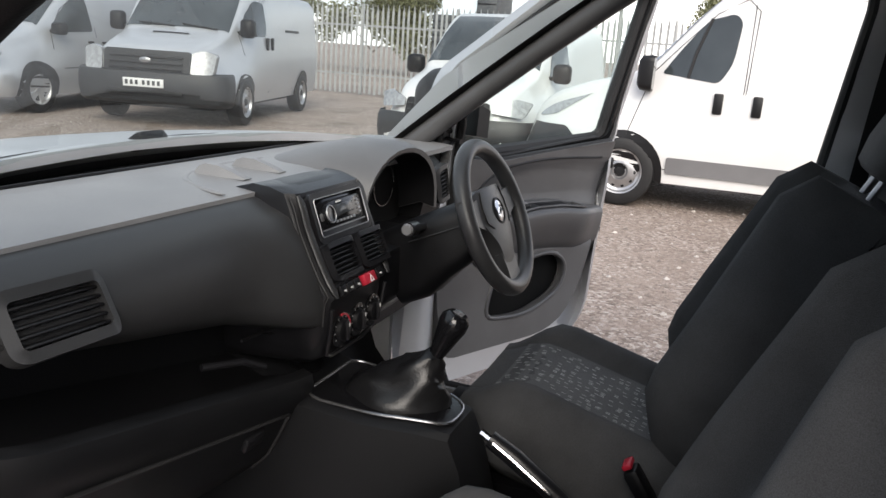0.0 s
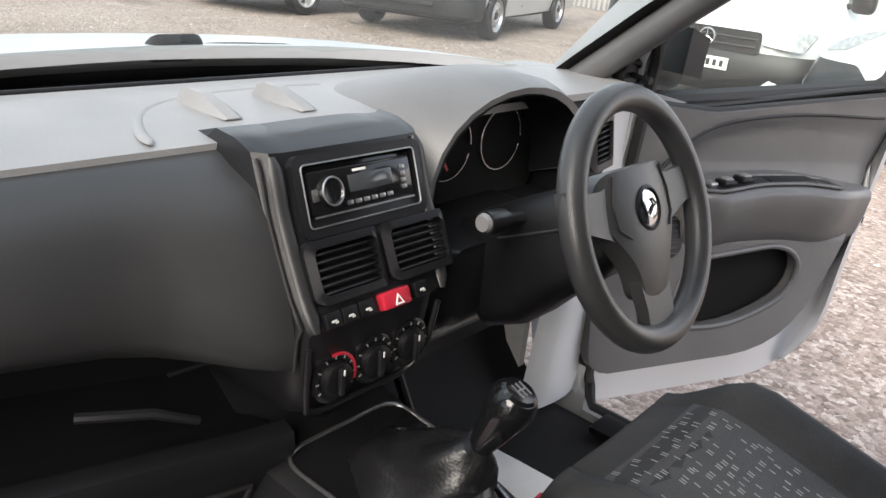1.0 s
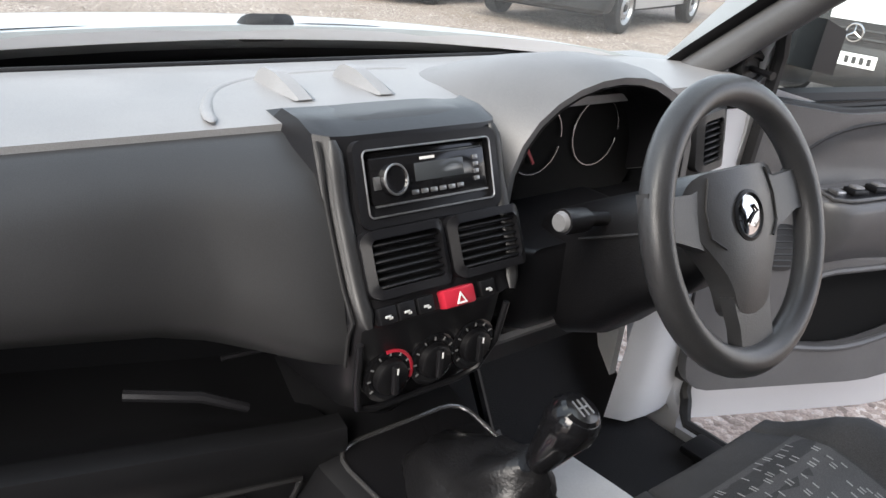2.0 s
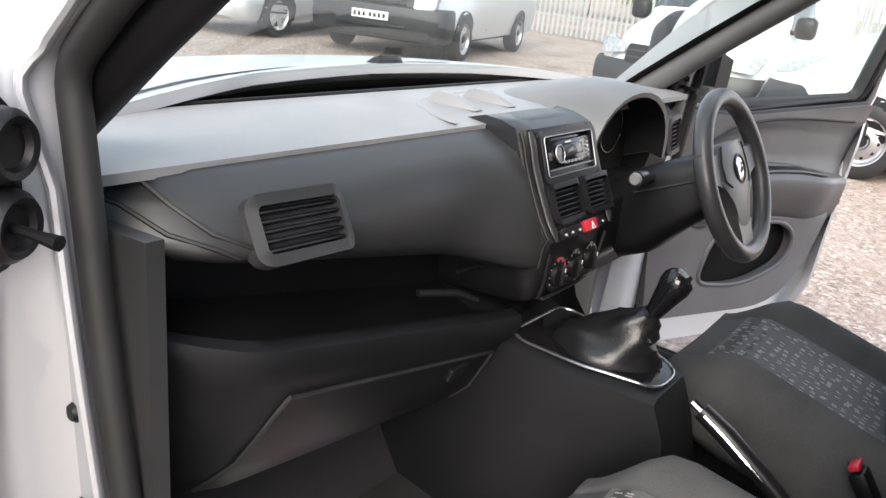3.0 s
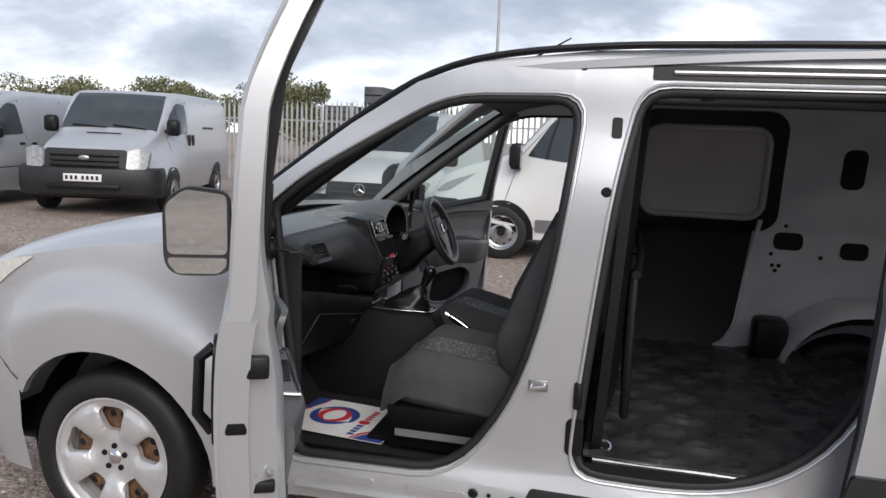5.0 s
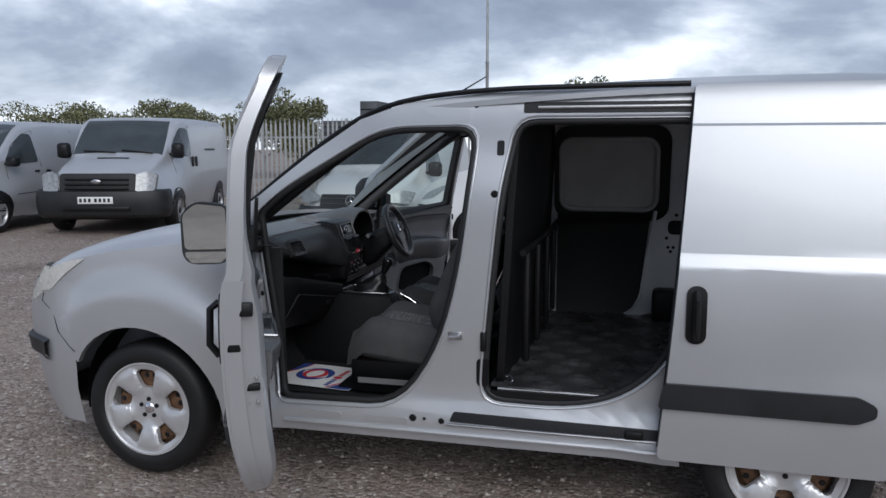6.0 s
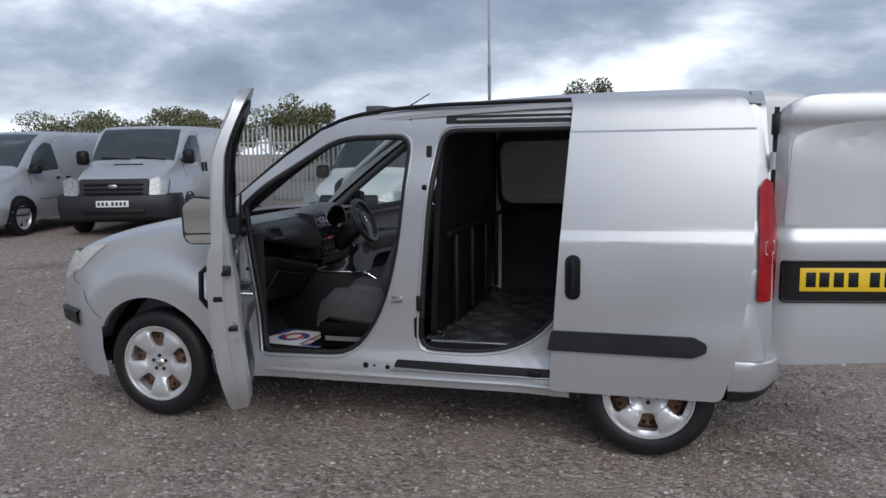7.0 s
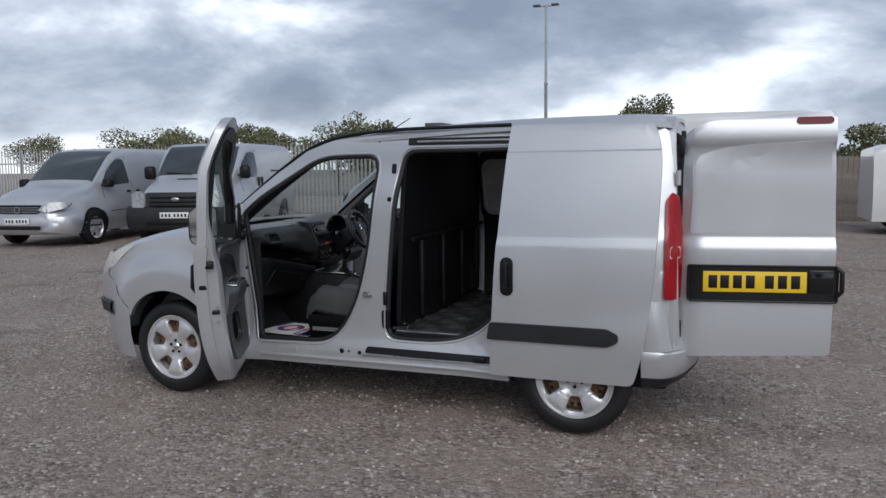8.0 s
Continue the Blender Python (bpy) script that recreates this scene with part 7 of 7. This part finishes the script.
# silver van with a dark bumper, nose towards us
tra = Shape(((-0.92, 0.80), (-0.86, 0.98), (-0.62, 1.10), (-0.10, 1.26), (0.02, 1.32), (0.45, 1.70), (0.72, 1.90), (1.0, 1.96), (1.6, 1.98), (3.75, 1.98), (3.9, 1.93)), ((-0.92, 0.36), (-0.7, 0.30), (3.9, 0.32)),
            ((-0.92, 0.74), (-0.84, 0.86), (-0.5, 0.94), (0.0, 0.975), (3.9, 0.985)), ((-0.92, 0.66), (-0.5, 0.72), (0.0, 0.76), (0.7, 0.80), (1.2, 0.86), (3.9, 0.90)))
tv = vehicle("silver_panel_van", "silver panel van with a dark plastic front bumper", pose(-7.20, 8.66, 0, 0, 0, 107) @ Matrix.Diagonal((1.09, 1.15, 1.08, 1)), tra, -0.92, 3.9, SILVER, (0.0, 2.93), 0.33, STEEL, "steel", 0.97)
part("front_bumper", loft([[Vector((-0.55 - r * math.sin(t) ** 0.5, -w * math.cos(t), z)) for t in (math.pi * i / 24 for i in range(25))] for z, r, w in ((0.28, 0.36, 0.96), (0.33, 0.45, 1.0), (0.46, 0.49, 1.01), (0.62, 0.49, 1.01), (0.71, 0.465, 1.0), (0.74, 0.40, 0.97))], False, False), BUMPER, tv, "dark grey plastic bumper")
front_patch(-0.985, rrect(-0.56, 0.70, 0.56, 1.0, 0.05), BUMPER, tv, "grille_surround", 0.10, 0.05)
for z in (0.76, 0.83, 0.91):
    part("grille_bar", tube([(-1.01 + 0.10 * abs(y) ** 2.6 + 0.16 * (z - 0.6), y, z) for y in steps(-0.47, 0.47, 8)], 0.018, 8), BLACK, tv)
part("badge", lathe([(0.0, 0.012), (0.05, 0.008), (0.062, 0.0)], 24, Matrix.Translation((-0.985, 0, 0.87)) @ pose(0, 0, 0, 0, -90, 0) @ Matrix.Diagonal((0.6, 1.2, 1, 1))), STEEL, tv, "plain oval badge")
for sgn in (-1, 1):
    part("head_lamp", sheet(rounded([(0.57, 0.715), (0.83, 0.72), (0.86, 0.98), (0.72, 1.03), (0.58, 0.985)], 0.03), (), steps(0.57, 0.86, 5), (), lambda u, z, d: Vector((-1.0 + 0.26 * abs(u) ** 4 + 0.20 * (z - 0.7) + d, sgn * u, z)), 0.10), VANLAMP, tv, "clear headlamp")
plate_bars(tv, -1.048, 0.0, 0.575)
part("lower_intake", box((-1.035, 0, 0.44), (0.03, 1.0, 0.07), 0.02), BLACK, tv)
top_skin(tra, [(0.03, -0.45), (0.03, 0.45), (0.40, 0.43), (0.72, 0.40), (0.72, -0.40), (0.40, -0.43)], DARKGLASS, tv, "windscreen")
top_skin(tra, [(-0.20, -0.16), (-0.20, 0.16), (-0.15, 0.16), (-0.15, -0.16)], BLACK, tv, "scuttle_vent", 0.008)
for s0 in (-0.36, 0.02):
    part("wiper_arm", tube([tra.at(0.02 + 0.05 * t, s0 + 0.32 * t, 0.02) for t in steps(0, 1, 4)], 0.012, 6), BLACK, tv)
twin = rounded([(0.22, 1.26), (0.95, 1.26), (1.02, 1.40), (1.02, 1.76), (0.72, 1.78), (0.44, 1.58)], [0.04, 0.05, 0.05, 0.05, 0.08, 0.05])
for sgn in (-1, 1):
    skin(tra, twin, DARKGLASS, tv, "side_window", sgn)
    seam(tra, [(0.62, 1.27), (0.66, 1.72)], tv, sgn, 0.014)
    seam(tra, [(0.42, 0.42), (0.16, 1.0), (0.18, 1.26), (0.46, 1.64), (0.72, 1.82), (1.06, 1.80), (1.08, 0.42)], tv, sgn)
    seam(tra, [(1.12, 1.85), (1.12, 0.42)], tv, sgn)
    seam(tra, [(2.35, 1.85), (2.35, 0.42)], tv, sgn)
    handle(tra, tv, sgn, 0.98, 1.16, True)
    handle(tra, tv, sgn, 1.20, 1.16, True)
    skin(tra, rrect(1.95, 1.36, 2.75, 1.40, 0.01), BLACK, tv, "slide_rail", sgn, 0.006)
    wing_mirror(tra, tv, sgn, 0.24, 1.38, 0.19, 0.27)

# grey-silver van with a barred grille
vit = Shape(((-0.93, 0.62), (-0.86, 0.82), (-0.70, 0.95), (-0.3, 1.07), (0.10, 1.17), (0.22, 1.24), (0.70, 1.62), (1.05, 1.82), (1.4, 1.89), (2.2, 1.90), (3.75, 1.89), (3.95, 1.80)), ((-0.93, 0.30), (-0.7, 0.24), (3.95, 0.28)),
            ((-0.93, 0.66), (-0.85, 0.80), (-0.55, 0.91), (0.0, 0.95), (3.95, 0.95)), ((-0.93, 0.60), (-0.5, 0.72), (0.1, 0.76), (0.9, 0.74), (1.5, 0.80), (3.95, 0.84)))
sv = vehicle("grey_silver_panel_van", "grey-silver panel van with alloy wheels and a barred grille", pose(-9.92, 7.45, 0, 0, 0, 99) @ Matrix.Scale(1.08, 4), vit, -0.93, 3.95, mat("pale_silver_paint", (0.52, 0.53, 0.55), 0.34, 0.5, 0.05, 1.5, coat=0.6), (0.0, 3.2), 0.325, ALLOY, "alloy", 0.93)
top_skin(vit, [(0.24, -0.46), (0.24, 0.46), (0.65, 0.44), (1.08, 0.40), (1.08, -0.40), (0.65, -0.44)], DARKGLASS, sv, "windscreen")
vwin = rounded([(0.42, 1.12), (1.22, 1.16), (1.18, 1.66), (0.98, 1.66), (0.60, 1.36)], [0.03, 0.05, 0.06, 0.06, 0.05])
for sgn in (-1, 1):
    skin(vit, vwin, DARKGLASS, sv, "side_window", sgn)
    seam(vit, [(0.52, 0.36), (0.38, 0.9), (0.42, 1.14), (0.70, 1.46), (1.0, 1.72), (1.24, 1.72), (1.28, 1.1), (1.26, 0.36)], sv, sgn)
    seam(vit, [(2.40, 1.74), (2.42, 0.36)], sv, sgn)
    seam(vit, [(0.5, 0.62), (2.4, 0.66)], sv, sgn, 0.006)
    handle(vit, sv, sgn, 1.13, 1.0)
    handle(vit, sv, sgn, 1.45, 1.0)
    wing_mirror(vit, sv, sgn, 0.46, 1.18, 0.20, 0.18)
    part("head_lamp", sheet(rounded([(0.42, 0.70), (0.62, 0.66), (0.86, 0.74), (0.90, 0.84), (0.72, 0.86), (0.50, 0.80)], 0.04), (), steps(0.4, 0.9, 8), (), lambda u, z, d: Vector((-0.985 + 0.42 * abs(u) ** 4 + 0.55 * max(0, z - 0.70) + d, sgn * u, z)), 0.05), VANLAMP, sv, "clear headlamp")
front_patch(-0.955, rounded([(-0.42, 0.64), (0.42, 0.64), (0.46, 0.80), (-0.46, 0.80)], 0.04), BLACK, sv, "grille", 0.14)
for z in (0.67, 0.71, 0.75):
    part("grille_bar", tube([(-0.968 + 0.14 * abs(y) ** 2.6 + 0.16 * (z - 0.6), y, z) for y in steps(-0.42, 0.42, 8)], 0.009, 6), STEEL, sv)
part("badge", tube([(-0.975, 0.055 * math.cos(a), 0.71 + 0.055 * math.sin(a)) for a in steps(0, 2 * math.pi * 15 / 16, 15)], 0.008, 6, True), STEEL, sv, "plain ring badge")
part("front_bumper", loft([[Vector((-0.50 - r * math.sin(t) ** 0.55, -w * math.cos(t), z)) for t in (math.pi * i / 24 for i in range(25))] for z, r, w in ((0.24, 0.36, 0.90), (0.30, 0.44, 0.94), (0.42, 0.49, 0.955), (0.52, 0.49, 0.955), (0.58, 0.46, 0.945), (0.60, 0.40, 0.93))], False, False), SILVER, sv)
plate_bars(sv, -1.0, 0.0, 0.50)
part("lower_intake", box((-0.985, 0, 0.38), (0.02, 0.95, 0.07), 0.02), BLACK, sv)

# white van with a dark nose behind the gap
wv = vehicle("white_panel_van", "white panel van with a dark grille and bumper", pose(-1.90, 7.74, 0, 0, 0, 92), vit, -0.93, 3.95, WHITE, (0.0, 3.2), 0.325, ALLOY, "alloy", 0.93)
top_skin(vit, [(0.24, -0.46), (0.24, 0.46), (0.65, 0.44), (1.08, 0.40), (1.08, -0.40), (0.65, -0.44)], DARKGLASS, wv, "windscreen")
for sgn in (-1, 1):
    skin(vit, vwin, DARKGLASS, wv, "side_window", sgn)
    wing_mirror(vit, wv, sgn, 0.46, 1.18, 0.22, 0.24)
    part("head_lamp", sheet(rounded([(0.50, 0.74), (0.84, 0.70), (0.90, 0.86), (0.74, 0.90), (0.52, 0.82)], 0.03), (), steps(0.5, 0.9, 8), (), lambda u, z, d: Vector((-0.995 + 0.42 * abs(u) ** 4 + 0.45 * max(0, z - 0.70) + d, sgn * u, z)), 0.05), VANLAMP, wv, "clear headlamp")
    seam(vit, [(1.26, 1.70), (1.28, 0.36)], wv, sgn)
part("front_bumper", loft([[Vector((-0.50 - r * math.sin(t) ** 0.5, -w * math.cos(t), z)) for t in (math.pi * i / 24 for i in range(25))] for z, r, w in ((0.24, 0.38, 0.90), (0.30, 0.46, 0.94), (0.46, 0.51, 0.955), (0.60, 0.50, 0.95), (0.66, 0.46, 0.93))], False, False), BUMPER, wv, "dark plastic bumper")
front_patch(-0.985, rounded([(-0.50, 0.64), (0.50, 0.64), (0.48, 0.84), (-0.48, 0.84)], 0.04), BLACK, wv, "grille", 0.14)
for z in (0.70, 0.77):
    part("grille_bar", tube([(-0.998 + 0.14 * abs(y) ** 2.6 + 0.16 * (z - 0.6), y, z) for y in steps(-0.46, 0.46, 8)], 0.012, 6), BUMPER, wv)
part("badge", tube([(-0.995, 0.075 * math.cos(a), 0.745 + 0.075 * math.sin(a)) for a in steps(0, 2 * math.pi * 19 / 20, 19)], 0.009, 6, True), CHROME, wv, "plain chrome ring badge")
for a in (90, 210, 330):
    part("badge_arm", tube([(-0.995, 0, 0.745), (-0.995, 0.07 * math.cos(radians(a)), 0.745 + 0.07 * math.sin(radians(a)))], [0.012, 0.004], 6), CHROME, wv)
plate_bars(wv, -1.015, 0.0, 0.52)

# white van by the board fence
fv = vehicle("white_van_by_fence", "white van parked by the board fence", pose(10.4, 13.9, 0, 0, 0, 180), vit, -0.93, 3.95, WHITE, (0.0, 3.2), 0.325, ALLOY, "alloy", 0.93)
skin(vit, vwin, DARKGLASS, fv, "side_window", 1)
seam(vit, [(1.26, 1.70), (1.28, 0.36)], fv, 1)

# van across the yard, seen in the door mirror
mv = vehicle("white_van_across_yard", "white van parked across the yard", pose(-2.5, -15.5, 0, 0, 0, -75), vit, -0.93, 3.95, WHITE, (0.0, 3.2), 0.325, ALLOY, "alloy", 0.93)
top_skin(vit, [(0.24, -0.46), (0.24, 0.46), (0.65, 0.44), (1.08, 0.40), (1.08, -0.40), (0.65, -0.44)], DARKGLASS, mv, "windscreen")
for sgn in (-1, 1):
    skin(vit, vwin, DARKGLASS, mv, "side_window", sgn)
front_patch(-0.955, rounded([(-0.42, 0.64), (0.42, 0.64), (0.46, 0.80), (-0.46, 0.80)], 0.04), BLACK, mv, "grille", 0.14)

# ---- fences ----
pal = thing("palisade_fence", "grey galvanised steel palisade fence round the yard", "fence")
pale_bm = bmesh.new()
add_loft(pale_bm, [[Vector((x, y, z)) for x, y in ((-w, 0.0), (-w * 0.55, -0.012), (0.0, 0.004), (w * 0.55, -0.012), (w, 0.0), (w * 0.5, 0.004), (0.0, 0.012), (-w * 0.5, 0.004))] for z, w in ((0.05, 0.035), (2.22, 0.035), (2.30, 0.022), (2.42, 0.003))])
bmesh.ops.recalc_face_normals(pale_bm, faces=pale_bm.faces[:])
pale_me = bpy.data.meshes.new("pale")
pale_bm.to_mesh(pale_me)
pale_bm.free()
pale_me.materials.append(GALV)
x = -31.0
FY = 18.0
while x < 4.5:
    ob = new("pale", pale_me)
    ob.parent = pal
    ob.location = (x, FY, rnd.uniform(-0.02, 0.02))
    ob.rotation_euler = (0, rnd.uniform(-0.008, 0.008), 0)
    x += 0.155
for z in (0.55, 1.85):
    part("rail", box((-13.2, FY + 0.03, z), (36, 0.02, 0.05)), GALV, pal)
for k in range(14):
    part("post", box((-31 + 2.75 * k, FY + 0.07, 1.2), (0.07, 0.06, 2.4), 0.004), GALV, pal)
brd = thing("board_fence", "weathered grey-brown close board fence", "fence")
board_bm = box((0, 0, 0.84), (0.118, 0.018, 1.66), 0.003, None, 1)
bmesh.ops.recalc_face_normals(board_bm, faces=board_bm.faces[:])
board_me = bpy.data.meshes.new("board")
board_bm.to_mesh(board_me)
board_bm.free()
board_me.materials.append(BOARD)
for k in range(110):
    ob = new("board", board_me)
    ob.parent = brd
    ob.location = (4.6 + 0.125 * k, 17.2 + 0.008 * (k % 2), rnd.uniform(-0.015, 0.015))
part("rail", box((11.4, 17.24, 0.5), (13.8, 0.05, 0.08)), BOARD, brd)
part("rail", box((11.4, 17.24, 1.3), (13.8, 0.05, 0.08)), BOARD, brd)

# ---- lamp post ----
lp = thing("lamp_post", "tall slim galvanised lamp post with a twin head", "lamp post", m=pose(-4.2, 30.0, 0))
part("base", lathe([(0.13, 0.0), (0.13, 0.9), (0.085, 1.0), (0.075, 1.05)], 16), GALV, lp)
part("pole", lathe([(0.075, 1.0), (0.072, 5.2), (0.085, 5.22), (0.085, 5.3), (0.062, 5.32), (0.05, 8.75), (0.0, 8.75)], 16), GALV, lp)
part("cross_arm", tube([(-0.42, 0, 8.7), (0.42, 0, 8.7)], 0.03, 8), GALV, lp)
for sx in (-1, 1):
    part("lamp_head", box((sx * 0.42, 0, 8.74), (0.34, 0.22, 0.09), 0.03), CABIN, lp)

# ---- trees and bushes beyond the fence ----


def crown(bm, cx, cy, cz, rx, ry, rz, count, size, seed):
    r_ = random.Random(seed)
    lobes = [(r_.uniform(-0.6, 0.6), r_.uniform(-0.6, 0.6), r_.uniform(-0.5, 0.6), r_.uniform(0.28, 0.5)) for _ in range(11)]
    for _ in range(count):
        lx, ly, lz, lr = r_.choice(lobes)
        d = Vector((r_.gauss(0, 1), r_.gauss(0, 1), r_.gauss(0, 1))).normalized() * lr * r_.random() ** 0.45
        p = Vector((cx + rx * (lx + d.x), cy + ry * (ly + d.y), cz + rz * (lz + d.z)))
        if p.z < 0.3:
            continue
        u = Vector((r_.uniform(-1, 1), r_.uniform(-1, 1), r_.uniform(-1, 1))).normalized()
        w = u.cross(Vector((r_.uniform(-1, 1), r_.uniform(-1, 1), r_.uniform(-1, 1)))).normalized()
        s = size * r_.uniform(0.5, 1.3)
        bm.faces.new([bm.verts.new(p + s * (a * u + b * 0.55 * w)) for a, b in ((-1, 0), (0, 1), (1, 0), (0, -1))])


def tree(name, label, x, y, h, w, count, seed, size=0.072):
    t = thing(name, label, "tree", "trees beyond the fence", pose(x, y, 0))
    r_ = random.Random(seed)
    tr = bmesh.new()
    add_tube(tr, [(0, 0, 0), (0.05, 0.03, h * 0.25), (-0.03, 0.05, h * 0.5), (0.04, 0, h * 0.8)], [0.05 * h ** 0.8 * 0.35, 0.04 * h ** 0.8 * 0.3, 0.03, 0.015], 8)
    part("trunk", tr, BARK, t)
    for k in range(9):
        a, z0 = r_.uniform(0, 6.28), h * r_.uniform(0.2, 0.6)
        e = Vector((math.cos(a) * w * r_.uniform(0.45, 0.9), math.sin(a) * w * r_.uniform(0.45, 0.9), z0 + h * r_.uniform(0.15, 0.42)))
        part("limb", tube([(0, 0, z0), e * 0.5 + Vector((0, 0, z0 * 0.5 + 0.1)), e], [0.035, 0.022, 0.006], 6), BARK, t)
    c = bmesh.new()
    crown(c, 0, 0, h * 0.62, w, w, h * 0.46, int(count * 3.4), size * 1.25, seed)
    part("crown", c, LEAF, t, "sparse yellow-green spring leaves")


tree("bush", "yellow-green bush with thin spring leaves beyond the fence", -23.0, 36.0, 4.3, 2.6, 2600, 1)
tree("bush", "yellow-green bush with thin spring leaves beyond the fence", -17.6, 35.0, 4.3, 2.4, 2600, 2)
tree("bush", "low yellow-green bush with bare twigs beyond the fence", -28.0, 36.0, 4.0, 2.8, 2000, 3)
tree("bush", "low yellow-green bush with bare twigs beyond the fence", -33.5, 37.0, 4.2, 3.0, 2000, 4)
tree("bush", "yellow-green bush with thin spring leaves beyond the fence", -15.0, 34.0, 4.2, 1.8, 1800, 5)
tree("bush", "small bare bush with few leaves beyond the fence", -46.0, 40.0, 4.4, 2.6, 1200, 6)
tree("tree", "round-topped tree with fresh green leaves", -0.9, 40.0, 5.5, 2.0, 3000, 7)
tree("tree", "green hedge tree beyond the board fence", 10.5, 32.0, 3.0, 2.8, 2600, 8)
tree("tree", "green hedge tree beyond the board fence", 14.5, 33.0, 3.2, 3.0, 2600, 9)
for x_, y_, h_, w_, seed_ in ((-14.0, -27.0, 4.6, 4.2, 21), (-5.0, -29.0, 5.2, 4.8, 22), (4.0, -28.0, 4.4, 4.4, 23), (13.0, -29.0, 5.0, 4.8, 24)):
    tree("tree", "green tree across the yard", x_, y_, h_, w_, 2600, seed_, 0.12)
for cx_, w_, h_ in ((-9.35, 0.85, 3.6), (-10.9, 1.5, 2.75)):
    cab = thing("storage_cabin", "dark stacked storage cabin beyond the fence", "cabin", "", pose(cx_, 30.0, 0))
    part("cabin_body", box((0, 0, h_ / 2), (w_, 2.0, h_), 0.03), CABIN, cab)
    for k in range(4):
        part("cabin_rib", box((0, -1.005, h_ * (0.6 + 0.1 * k)), (w_ * 0.96, 0.03, 0.05)), BLACK, cab)
